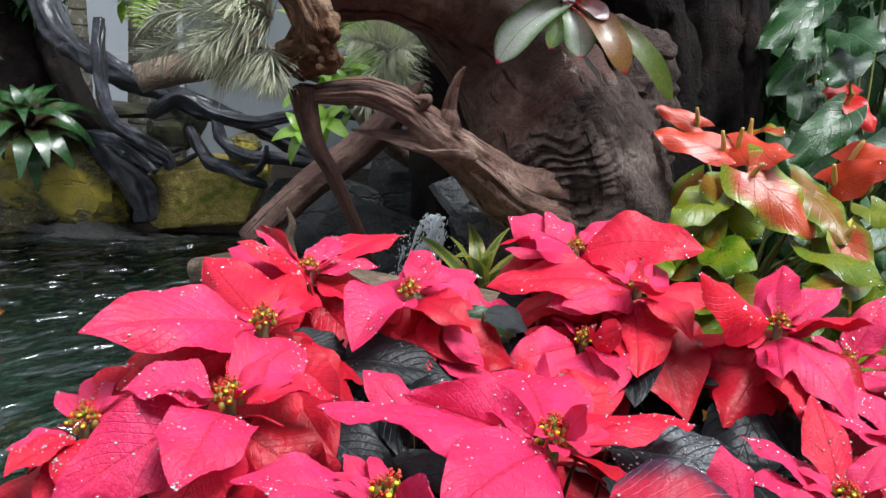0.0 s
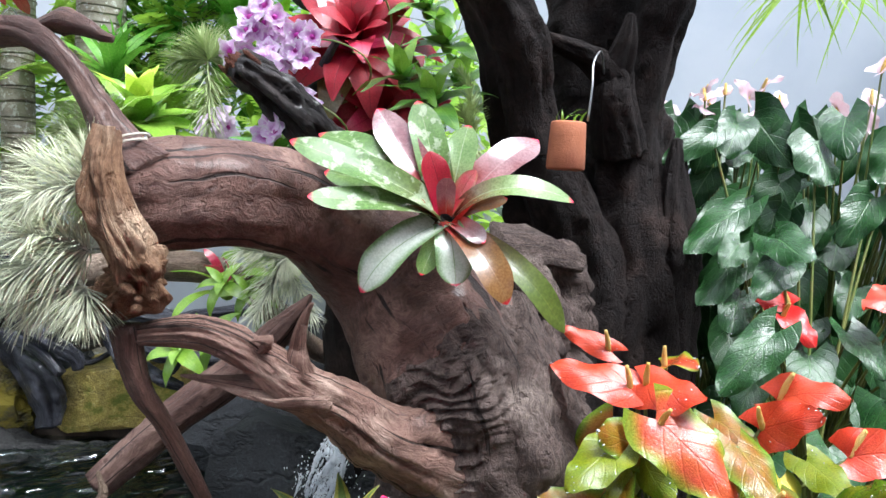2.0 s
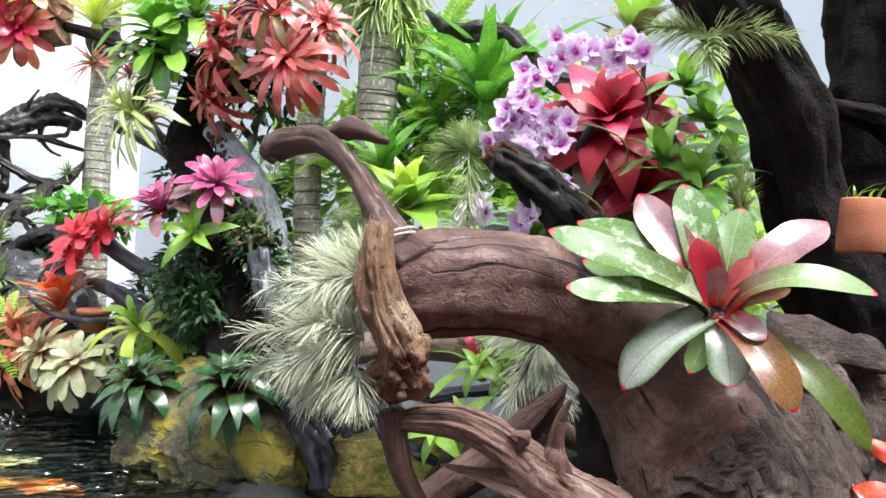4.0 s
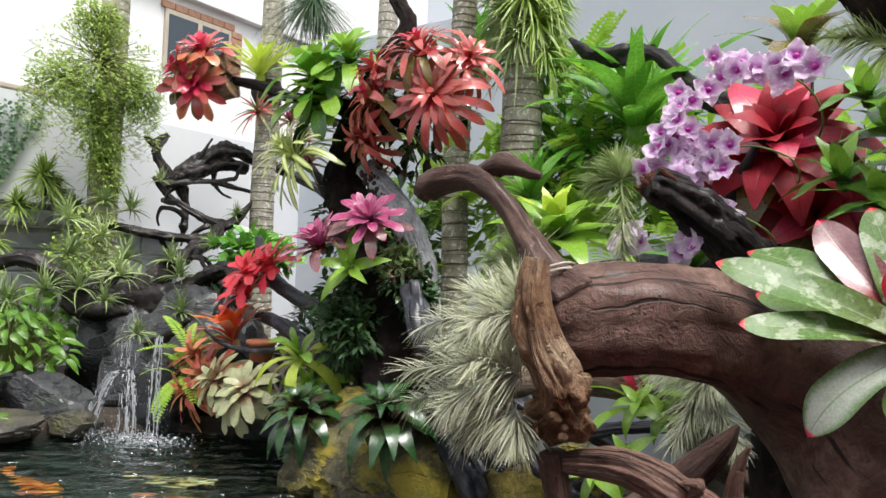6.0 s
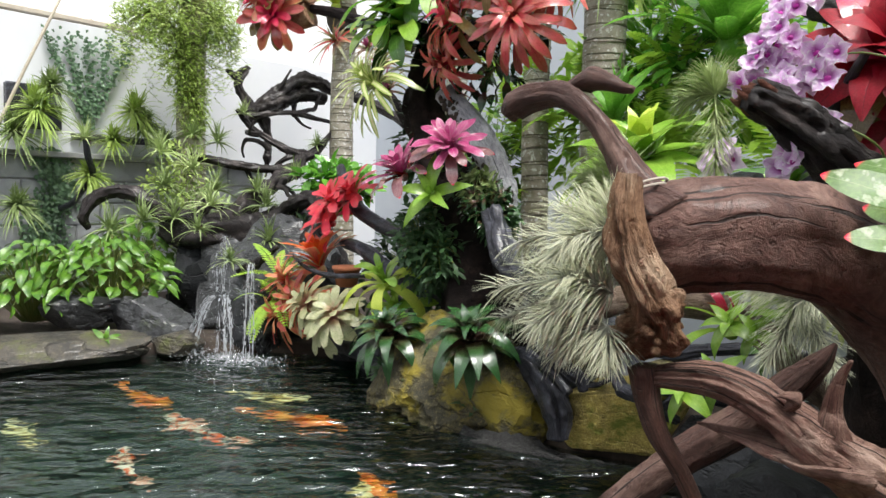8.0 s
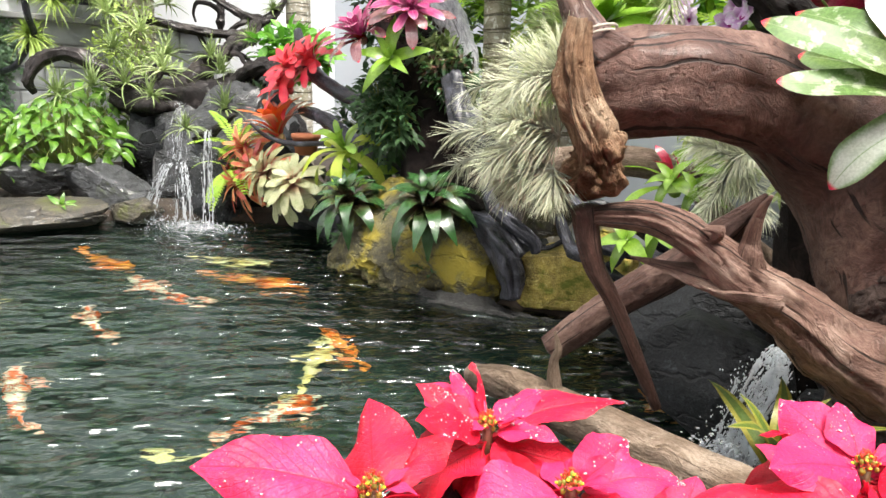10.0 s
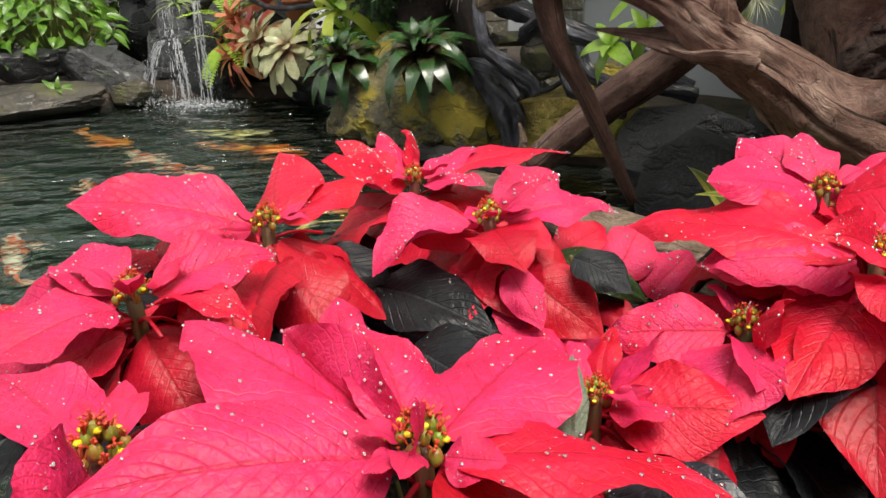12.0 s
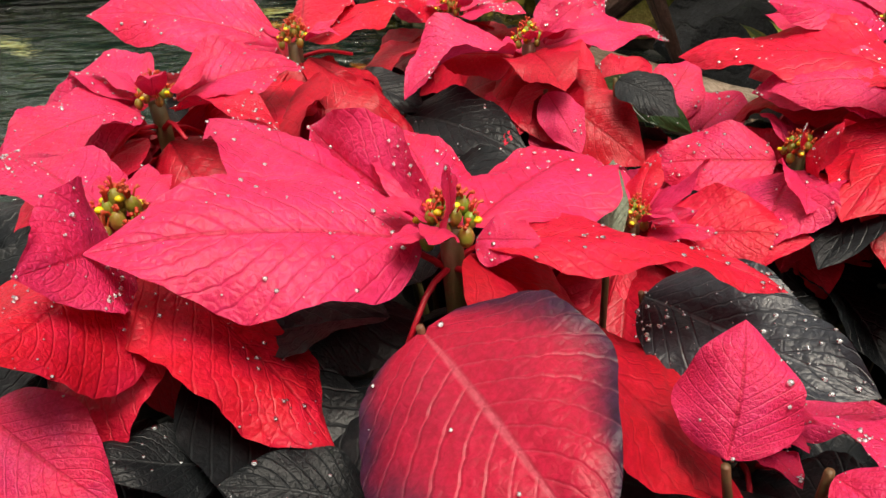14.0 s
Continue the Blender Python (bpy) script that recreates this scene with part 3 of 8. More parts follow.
class Heap:
    """Gathers the geometry of one joined mesh."""

    def __init__(self):
        self.v, self.f, self.uv = [], [], []

    def grid(self, rows, uvs):
        """Rows of points, joined by quads."""
        n, k = len(self.v), len(rows[0])
        for row, urow in zip(rows, uvs):
            self.v += row
            self.uv += urow
        for i in range(len(rows) - 1):
            for j in range(k - 1):
                a = n + i * k + j
                self.f.append((a, a + 1, a + k + 1, a + k))

    def blade(self, base, tip, width, sag, steps=4, side=None):
        """A thin tapering leaf from base to tip, arched by sag."""
        base, tip = Vector(base), Vector(tip)
        way = tip - base
        side = (side or way.cross(UP + Vector((random.uniform(-.6, .6), random.uniform(-.6, .6), 0)))).normalized()
        lift = side.cross(way).normalized() if sag else UP
        if lift.z < 0:
            lift = -lift
        rows, uvs = [], []
        for i in range(steps + 1):
            t = i / steps
            p = base + way * t + lift * (sag * 4 * t * (1 - t))
            w = side * (width * (1 - t ** 1.6) * 0.5 + 0.0002)
            rows.append([p - w, p + w])
            uvs.append([(0.3, t), (0.7, t)])
        self.grid(rows, uvs)

    def leaf(self, base, way, normal, length, width, bend=0.1, steps=4):
        """A small pointed oval leaf."""
        way = Vector(way).normalized()
        side = way.cross(normal).normalized()
        lift = side.cross(way)
        rows, uvs = [], []
        for i in range(steps + 1):
            t = i / steps
            w = width * math.sin(math.pi * min(1, t * 0.93 + 0.05) ** 0.8) * 0.5
            p = Vector(base) + way * (t * length) + lift * (bend * length * (t - t * t) * 4)
            rows.append([p - side * w, p - lift * (w * 0.25), p + side * w])
            uvs.append([(0, t), (0.5, t), (1, t)])
        self.grid(rows, uvs)

    def ball(self, centre, radius, squash=1.0, seg=7, rings=4):
        c = Vector(centre)
        rows, uvs = [], []
        for i in range(rings + 1):
            a = math.pi * i / rings
            rows.append([c + Vector((math.sin(a) * math.cos(b), math.sin(a) * math.sin(b), math.cos(a) * squash)) * radius
                         for b in (2 * math.pi * j / seg for j in range(seg + 1))])
            uvs.append([(j / seg, i / rings) for j in range(seg + 1)])
        self.grid(rows, uvs)

    def pipe(self, pts, radii, seg=6):
        me_v, me_f, me_uv = tube_data(pts, radii, seg, len(pts), 0, 0, 0)
        n = len(self.v)
        self.v += me_v
        self.uv += me_uv
        self.f += [tuple(a + n for a in f) for f in me_f]

    def mesh(self, name, smooth=True):
        return mesh(name, self.v, self.f, self.uv, smooth)


def spline(pts, count):
    """Points on a smooth line through pts, evenly by parameter."""
    p = [Vector(q) for q in pts]
    p = [p[0] * 2 - p[1]] + p + [p[-1] * 2 - p[-2]]
    out = []
    for i in range(count):
        s = i / (count - 1) * (len(p) - 3)
        k = min(int(s), len(p) - 4)
        t = s - k
        a, b, c, d = p[k:k + 4]
        out.append(0.5 * ((2 * b) + (c - a) * t + (2 * a - 5 * b + 4 * c - d) * t * t + (3 * b - a - 3 * c + d) * t ** 3))
    return out


def tube_data(pts, radii, seg, count, rough, flute, seed, flat=1.0, ridges=None, grain=0.0):
    line = spline(pts, count) if count > len(pts) else [Vector(q) for q in pts]
    radii = np.interp(np.linspace(0, 1, len(line)), np.linspace(0, 1, len(radii)), radii)
    verts, faces, uvs = [], [], []
    way = (line[1] - line[0]).normalized()
    side = way.orthogonal().normalized()
    length = 0.0
    for i, p in enumerate(line):
        new_way = (line[min(i + 1, len(line) - 1)] - line[max(i - 1, 0)]).normalized()
        side = (side - new_way * side.dot(new_way)).normalized()
        other = new_way.cross(side)
        if i:
            length += (p - line[i - 1]).length
        r = radii[i]
        for j in range(seg + 1):
            a = 2 * math.pi * j / seg
            d = side * math.cos(a) + other * math.sin(a) * flat
            k = 1.0
            if rough or flute:
                q = p * 7 + d * 1.2 + Vector((seed * 3.1, seed * 1.7, 0))
                k += rough * noise.noise(q) + rough * 0.5 * noise.noise(q * 2.7) + rough * 0.25 * noise.noise(q * 6.1)
                k += flute * noise.noise(Vector((math.cos(a) * 2.2 + seed, math.sin(a) * 2.2, length * 1.5)))
            if grain:
                f = noise.noise(Vector((math.cos(a) * 5 + seed, math.sin(a) * 5, length * 3.5)))
                g = noise.noise(Vector((math.cos(a) * 12 + seed, math.sin(a) * 12, length * 9)))
                split = noise.noise(Vector((math.cos(a) * 3.1 + seed * 2, math.sin(a) * 3.1, length * 2.6)))
                k += grain * (0.5 * f + 0.35 * g + 0.3 * noise.noise(p * 60 + d * 3)) - 2.2 * grain * max(0.0, 1 - abs(split) / 0.05)
            if ridges:
                q = (p + d * r) * 3.2 + Vector((seed, 0, seed))
                k += ridges[0] * max(0.1, min(1.0, 0.6 + 1.8 * noise.noise(q * 1.6))) * (1 - 2 * math.fmod(50 + ridges[1] / 6.283 * ((p + d * r).dot(Vector(ridges[2])) + 0.16 * noise.noise(q) + 0.07 * noise.noise(q * 3) + 0.02 * noise.noise(q * 8)), 1.0))
            verts.append(p + d * (r * k))
            uvs.append((j / seg, length))
    k = seg + 1
    for i in range(len(line) - 1):
        for j in range(seg):
            a = i * k + j
            faces.append((a, a + 1, a + k + 1, a + k))
    for ring, flip in ((0, True), (len(line) - 1, False)):
        verts.append(line[ring] + (line[ring] - line[1 if ring == 0 else ring - 1]).normalized() * radii[ring] * 0.3)
        uvs.append((0.5, uvs[ring * k][1]))
        c = len(verts) - 1
        for j in range(seg):
            a = ring * k + j
            faces.append((a + 1, a, c) if flip else (a, a + 1, c))
    return verts, faces, uvs


def tube(name, pts, radii, seg=14, count=24, rough=0.12, flute=0.0, seed=0, flat=1.0, ridges=None, grain=0.0):
    return mesh(name, *tube_data(pts, radii, seg, count, rough, flute, seed, flat, ridges, grain))


def part(name, me, material, parent, label="", m=None):
    """Links a mesh as one object under a thing or a part."""
    ob = new(name, me)
    if material and not len(me.materials):
        me.materials.append(material)
    ob.parent = parent
    if m is not None:
        ob.matrix_basis = m
    if label:
        ob["label"] = label
    return ob


def thing(name, place, label, category, group="", kind=""):
    ob = new(name)
    ob.empty_display_size = 0.05
    ob.matrix_basis = pose(*place)
    return tagged(ob, label, category, group, kind)


def solid(name, me, material, label, category, group="", kind="", m=None):
    """A thing that is one mesh."""
    ob = part(name, me, material, None, m=m)
    return tagged(ob, label, category, group, kind)


def local(pts, place):
    return [Vector(p) - Vector(place) for p in pts]


# leaf blades: one unit long from base to tip along y, the upper side up
PROFILES = {
    "bract": lambda t: (t ** 0.56) * (1 - t) ** 0.98 * 2.6 * (1 + 0.07 * math.sin(t * 15)),
    "oval": lambda t: math.sin(math.pi * min(1, t * 0.97 + 0.02) ** 0.75) ** 0.85,
    "blunt": lambda t: (0.6 + 0.4 * math.sin(t * 2.2)) * (1 - max(0, (t - 0.78) / 0.22) ** 2.6) if t < 1 else 0,
    "tongue": lambda t: (0.72 + 0.28 * math.sin(t * 2.3)) * max(0.0, 1 - max(0, (t - 0.70) / 0.30) ** 2.4) ** 0.75 if t < 1 else 0,
    "grass": lambda t: (1 - t) ** 0.7,
    "heart": lambda t: (0.5 + 0.5 * min(1, t / 0.16) ** 0.6) * (1 - t) ** 0.62 * (1 + 0.55 * t) * 0.98,
    "round": lambda t: (0.5 + 0.5 * min(1, t / 0.16) ** 0.6) * (1 - t) ** 0.5 * (1 + 0.85 * t) * 0.92,
    "lance": lambda t: math.sin(math.pi * min(1, t * 0.96 + 0.04) ** 0.62) ** 0.8,
}


def blade_mesh(kind, width, arch=0.1, fold=0.15, wave=0.0, curl=0.0, twist=0.0, seed=0, nv=14, nu=6):
    """A leaf blade. arch: rise of the midrib over the chord; fold: how far the sides lift; wave: ruffled edge; curl: sides turned down towards the tip."""
    rng = random.Random(seed)
    ph, ph2 = rng.uniform(0, 6), rng.uniform(0, 6)
    f = PROFILES[kind]
    verts, uvs, faces = [], [], []
    for i in range(nv + 1):
        t = math.sin(math.pi / 2 * i / nv) ** 1.15
        w = width * 0.5 * max(f(t), 0.004)
        mid = arch * 4 * t * (1 - t) + 0.012 * math.sin(t * 7 + ph)
        sway = 0.03 * math.sin(t * 3.0 + ph2) * t
        a = twist * (t - 0.5)
        for j in range(nu + 1):
            u = j / nu * 2 - 1
            x = u * w
            z = abs(u) ** 1.4 * w * (fold * (1 - 0.4 * t) - curl * t) + wave * width * abs(u) ** 2 * math.sin(t * 13 + ph + (1.7 if u > 0 else 0)) * 0.22
            y = t
            if kind in ("heart", "round"):
                y = t - 0.26 * abs(u) ** 1.3 * (1 - t) ** 4
                z += 0.10 * abs(u) * (1 - t) ** 4
            verts.append((x * math.cos(a) - z * math.sin(a) + sway, y, mid + z * math.cos(a) + x * math.sin(a)))
            uvs.append((j / nu, t))
    k = nu + 1
    for i in range(nv):
        for j in range(nu):
            q = i * k + j
            faces.append((q, q + 1, q + k + 1, q + k))
    return mesh(kind + "_blade", verts, faces, uvs)


POOL = {}


def blades(kind, material, width, arch, count=4, **more):
    """A few blades of one sort that share a material, built once."""
    key = (kind, material, width, arch, tuple(sorted(more.items())))
    if key not in POOL:
        POOL[key] = []
        for s in range(count):
            me = blade_mesh(kind, width * (0.92 + 0.05 * s), arch * (0.75 + 0.17 * s), seed=s + int(width * 977), **more)
            me.materials.append(M[material])
            POOL[key].append(me)
    return random.choice(POOL[key])


def along(base, way, length, roll=0.0, normal=None):
    """The pose of a blade that starts at base and points along way."""
    y = Vector(way).normalized()
    n = Vector(normal) if normal is not None else UP
    if abs(y.dot(n.normalized())) > 0.985:
        n = n + Vector((0.3, 0.2, 0))
    z = (n - y * n.dot(y)).normalized()
    x = y.cross(z)
    m = Matrix((x, y, z)).transposed().to_4x4()
    return Matrix.Translation(base) @ m @ pose(0, 0, 0, 0, roll, 0) @ Matrix.Scale(length, 4)


def polar(az, el, r=1.0):
    a, e = radians(az), radians(el)
    return Vector((math.cos(a) * math.cos(e), math.sin(a) * math.cos(e), math.sin(e))) * r


def drops(me, count, seed, scale=1.0):
    """Beads of water that lie on a blade's upper side, thick in some patches and few in others."""
    rng = random.Random(seed)
    h = Heap()
    n = len(me.vertices)
    spots = [me.vertices[rng.randrange(n)].co.copy() for k in range(3)]
    tries = 0
    while len(h.f) < count * 24 and tries < count * 30:
        tries += 1
        p = me.polygons[rng.randrange(len(me.polygons))]
        c = p.center
        near = min((c - q).length for q in spots)
        if rng.random() > 0.10 + 0.9 * math.exp(-(near / 0.14) ** 2):
            continue
        r = rng.choice((0.003, 0.004, 0.004, 0.005, 0.006, 0.008, 0.011, 0.017)) * scale
        h.ball(c + Vector((rng.uniform(-.02, .02), rng.uniform(-.02, .02), 0)) + p.normal * r * 0.35, r, 0.65, 6, 4)
    out = h.mesh("dew")
    out.materials.append(M["drop"])
    return out


def rosette(name, place, axis, count, length, width, mats, label, group="", kind="blunt", arch=0.14, low=-5, high=78, seed=0, short=0.55, category="bromeliad", fold=0.35, curl=0.3, partname="leaf"):
    """A rosette of leaves round an axis; mats go from the inner leaves to the outer."""
    random.seed(seed + 101)
    top = thing(name, place, label, category, group)
    axis = Vector(axis).normalized()
    turn = UP.rotation_difference(axis).to_matrix()
    for i in range(count):
        s = i / max(1, count - 1)
        el = high + (low - high) * s ** 0.8 + random.uniform(-7, 7)
        az = i * 137.5 + random.uniform(-9, 9)
        way = turn @ polar(az, el)
        ln = length * (short + (1 - short) * min(1, s * 1.6)) * random.uniform(0.9, 1.08)
        mat = mats[min(len(mats) - 1, int(s * len(mats)))]
        m = along(way * (length * 0.02) + axis * (length * 0.08 * (1 - s)), way, ln, random.uniform(-8, 8), normal=axis)
        part(partname, blades(kind, mat, width, arch, fold=fold, curl=curl, wave=0.12, nv=10, nu=4), None, top, m=m)
    h = Heap()
    h.ball(-axis * (length * 0.02), length * 0.11, 1.0)
    part("crown_base", h.mesh("crown_base"), M[mats[-1]], top)
    return top


def sprays(name, place, ways, count, length, width, material, label, category="air plant", group="", sag=0.05, stem=0.0, spread=1.0, seed=0):
    """Wispy air plants: shoots along the given ways, each set with fine needle leaves."""
    random.seed(seed + 7)
    top = thing(name, place, label, category, group)
    for way, reach in ways:
        way = Vector(way).normalized()
        h = Heap()
        bend = Vector((random.uniform(-.25, .25), random.uniform(-.25, .25), -0.25)) * reach
        for i in range(int(count * 1.7)):
            s = (i + random.random()) / (count * 1.7)
            p = way * (reach * s) + bend * s * s
            run = (way * reach + bend * 2 * s).normalized()
            side = run.orthogonal().normalized()
            side.rotate(Matrix.Rotation(random.uniform(0, 6.283), 3, run))
            d = (side * spread * 0.85 + run * random.uniform(0.45, 1.0) * (0.8 + s)).normalized()
            ln = length * random.uniform(0.75, 1.1) * (0.65 + 0.35 * math.sin(math.pi * min(1, s + 0.25)))
            h.blade(p, p + d * ln + Vector((0, 0, -sag * ln * 2)), width, sag * ln * 1.5, 4)
        h.pipe([way * (reach * q) + bend * q * q for q in (0, 0.25, 0.5, 0.75, 1)], [0.003, 0.0025, 0.0015], 5)
        part("shoot", h.mesh("shoot"), M[material], top)
    return top


def tuft(name, place, count, length, width, material, label, category="air plant", group="", droop=0.35, seed=0, axis=(0, 0, 1)):
    """A grassy rosette of narrow arching leaves, one mesh."""
    random.seed(seed + 31)
    top = thing(name, place, label, category, group)
    turn = UP.rotation_difference(Vector(axis).normalized()).to_matrix()
    h = Heap()
    for i in range(count):
        el = random.uniform(5, 82)
        way = turn @ polar(i * 137.5 + random.uniform(-20, 20), el)
        ln = length * random.uniform(0.65, 1.1)
        tip = way * ln + Vector((0, 0, -droop * ln * math.cos(radians(el))))
        h.blade(way * 0.006, tip, width, ln * 0.12, 5)
    part("leaves", h.mesh("leaves"), M[material], top)
    return top


def rock(name, place, size, material, label, seed=0, rough=0.28, turn=0.0, level=3, square=0.0, category="rock", group="", cut=0.0):
    """A boulder: a rounded block, broken by noise at several scales."""
    rng = random.Random(seed * 13 + 5)
    faces = [(Vector((rng.gauss(0, 1), rng.gauss(0, 1), rng.gauss(0, 1))).normalized(), rng.uniform(0.66, 0.92) - cut) for i in range(11)]
    bm = bmesh.new()
    bmesh.ops.create_icosphere(bm, subdivisions=level + 1, radius=1)
    for v in bm.verts:
        c = v.co.copy()
        if square:
            big = max(abs(c.x), abs(c.y), abs(c.z))
            c = c.lerp(c / big, square)
        q = c * 1.3 + Vector((seed * 5.3, seed * 2.9, seed))
        cell = noise.cell_vector(c * 1.6 + Vector((seed, seed * 2, 0)))
        k = 1 + rough * noise.noise(q) + rough * 0.45 * noise.noise(q * 2.6) + rough * 0.2 * noise.noise(q * 6.5) + rough * 0.25 * (cell.x - 0.5) + rough * 0.4 * (0.35 - abs(noise.noise(q * 1.7 + Vector((9, 3, 1))))) + rough * 0.22 * (0.35 - abs(noise.noise(q * 4.3))) - rough * 0.5 * max(0.0, 0.10 - abs(noise.noise(q * 1.9))) * 3
        q = c * k
        for n, d in faces:
            over = q.dot(n) - d
            if over > 0:
                q = q - n * (over * 0.92)
        q = q * (1 + 0.035 * noise.noise(c * 9 + Vector((seed, 0, 0))))
        v.co = Vector((q.x * size[0], q.y * size[1], q.z * size[2]))
    me = bpy.data.meshes.new(name)
    bm.to_mesh(me)
    bm.free()
    me.polygons.foreach_set("use_smooth", [True] * len(me.polygons))
    me.set_sharp_from_angle(angle=radians(30))
    ob = solid(name, me, M[material], label, category, group, m=pose(*place, 0, 0, turn))
    return ob


def box_mesh(name, sx, sy, sz, bevel=0.004):
    bm = bmesh.new()
    bmesh.ops.create_cube(bm, size=1)
    bmesh.ops.scale(bm, vec=(sx, sy, sz), verts=bm.verts)
    if bevel:
        bmesh.ops.bevel(bm, geom=bm.edges[:], offset=bevel, segments=1, affect="EDGES")
    me = bpy.data.meshes.new(name)
    bm.to_mesh(me)
    bm.free()
    return me


def lathe(name, profile, seg=20):
    """A turned shape from (radius, height) pairs."""
    h = Heap()
    h.grid([[Vector((r * math.cos(a), r * math.sin(a), z)) for a in (2 * math.pi * j / seg for j in range(seg + 1))] for r, z in profile],
           [[(j / seg, z) for j in range(seg + 1)] for r, z in profile])
    return h.mesh(name)

# ---- ground, pond, walls ----
POND = [(-0.32, -1.6), (-0.32, 0.35), (-0.27, 0.75), (-0.22, 1.05), (0.0, 1.30), (0.06, 1.72), (0.10, 2.2), (-0.2, 2.75), (-0.62, 2.62), (-1.0, 2.46), (-1.2, 2.46),
        (-1.4, 2.42), (-1.7, 2.48), (-2.05, 2.72), (-2.5, 2.85), (-2.95, 2.6), (-3.2, 2.3), (-3.35, 2.05), (-3.55, 1.75), (-3.7, 1.1), (-3.6, -1.6)]


def pond_side(x, y):
    """Distance to the pond's rim, negative over the water."""
    best, inside = 9.0, False
    for (x0, y0), (x1, y1) in zip(POND, POND[1:] + POND[:1]):
        dx, dy = x1 - x0, y1 - y0
        t = max(0, min(1, ((x - x0) * dx + (y - y0) * dy) / (dx * dx + dy * dy)))
        best = min(best, math.hypot(x - x0 - t * dx, y - y0 - t * dy))
        if (y0 > y) != (y1 > y) and x < (x1 - x0) * (y - y0) / (y1 - y0) + x0:
            inside = not inside
    return -best if inside else best


def ground_height(x, y):
    d = pond_side(x, y)
    bank = 0.14 if x > -0.9 else 0.05
    if x > -0.6 and y < 1.9:
        bank = 0.20
    t = max(0.0, min(1.0, (d + 0.16) / 0.2))
    t = t * t * (3 - 2 * t)
    return -0.75 + (0.75 + bank) * t + (0.012 * noise.noise(Vector((x * 4, y * 4, 0))) if d > 0 else 0)


def build_ground():
    xs = [-60, -20, -9] + list(np.linspace(-5.6, 3.4, 130)) + [8, 20, 60]
    ys = [-60, -20, -7] + list(np.linspace(-3.2, 5.6, 126)) + [9, 20, 60]
    verts = [(x, y, ground_height(x, y)) for y in ys for x in xs]
    k = len(xs)
    faces = [(j * k + i, j * k + i + 1, (j + 1) * k + i + 1, (j + 1) * k + i) for j in range(len(ys) - 1) for i in range(k - 1)]
    solid("ground", mesh("ground", verts, faces), M["pond_floor"], "dark damp garden soil round and under the pond", "ground", kind="structure")
    xs, ys = np.linspace(-3.95, 0.3, 90), np.linspace(-1.8, 3.05, 90)
    verts = [(x, y, 0.004 * noise.noise(Vector((x * 5, y * 8, 2)))) for y in ys for x in xs]
    k = len(xs)
    faces = [(j * k + i, j * k + i + 1, (j + 1) * k + i + 1, (j + 1) * k + i) for j in range(len(ys) - 1) for i in range(k - 1)]
    water = solid("water", mesh("water", verts, faces), M["water"], "dark green rippled pond water with bright sky reflections", "pond water", kind="structure")
    water.visible_shadow = False


build_ground()


def wall(name, size, place, material, label):
    return solid(name, box_mesh(name, *size, 0.003), M[material], label, "wall", kind="structure", m=pose(*place))


wall("wall_left", (0.2, 9.0, 2.35), (-5.3, 1.2, 0.85), "plaster", "pale grey plastered courtyard wall behind the waterfall")
wall("wall_back", (9.0, 0.2, 3.4), (-0.7, 5.6, 1.4), "plaster_back", "tall pale blue-grey plastered wall behind the palms")
wall("wall_right", (0.2, 9.0, 3.0), (3.4, 1.2, 1.4), "plaster_back", "pale grey plastered wall closing the garden")
wall("wall_front", (9.0, 0.2, 2.2), (-0.9, -3.3, 0.9), "plaster", "plain pale plastered wall closing the garden")


# unseen slab overhead, added to hold sun and sky off the foreground
wall("porch_roof", (4.6, 3.0, 0.12), (1.1, -1.72, 2.6), "white_wall", "unseen white slab added overhead to shade the viewing side")


def block_wall():
    """Grey concrete blocks along the foot of the left wall."""
    base = tagged(part("wall_blocks", box_mesh("mortar", 0.04, 4.2, 1.12, 0.002), M["mortar"], None, m=pose(-5.18, 2.0, 0.5)), "grey concrete block wall with recessed joints", "block wall", kind="structure")
    full = box_mesh("block", 0.03, 0.34, 0.15, 0.005)
    full.materials.append(M["block"])
    rng = random.Random(4)
    for row in range(7):
        for i in range(12):
            y = -1.95 + i * 0.352 + (0.176 if row % 2 else 0)
            if abs(y) < 1.95:
                part("block", full, None, base, m=pose(0.022 + rng.uniform(-0.003, 0.003), y, -0.475 + row * 0.16))
    solid("ledge", box_mesh("ledge", 0.14, 4.2, 0.04, 0.006), M["mortar"], "dark concrete ledge along the block wall", "ledge", kind="structure", m=pose(-5.14, 2.0, 1.08))


def house():
    top = thing("house", (-9.0, 4.5, 0), "white two-storey house with a brick-framed window", "house")
    part("wall", box_mesh("wall", 0.3, 16, 7.5, 0.01), M["white_wall"], top, m=pose(-0.15, 0, 3.6))
    w = part("window", box_mesh("window", 0.06, 1.14, 0.86, 0.006), M["frame"], top, "brown-framed window", m=pose(0.03, 2.35, 4.06))
    part("pane", box_mesh("pane", 0.02, 0.48, 0.72, 0.002), M["glass"], w, "dark glass", m=pose(0.025, -0.28, 0))
    part("pane", box_mesh("pane", 0.02, 0.48, 0.72, 0.002), M["glass"], w, "dark glass", m=pose(0.025, 0.28, 0))
    bm = box_mesh("brick", 0.05, 0.2, 0.1, 0.006)
    bm.materials.append(M["brick"])
    for i in range(6):
        part("brick", bm, None, top, m=pose(0.03, 1.82 + i * 0.212, 4.55))
    for i in range(8):
        part("brick", bm, None, top, m=pose(0.03, 3.03, 3.7 + i * 0.107))
    part("cornice", box_mesh("cornice", 0.16, 16, 0.06, 0.01), M["white_wall"], top, m=pose(0.05, 0, 4.75))


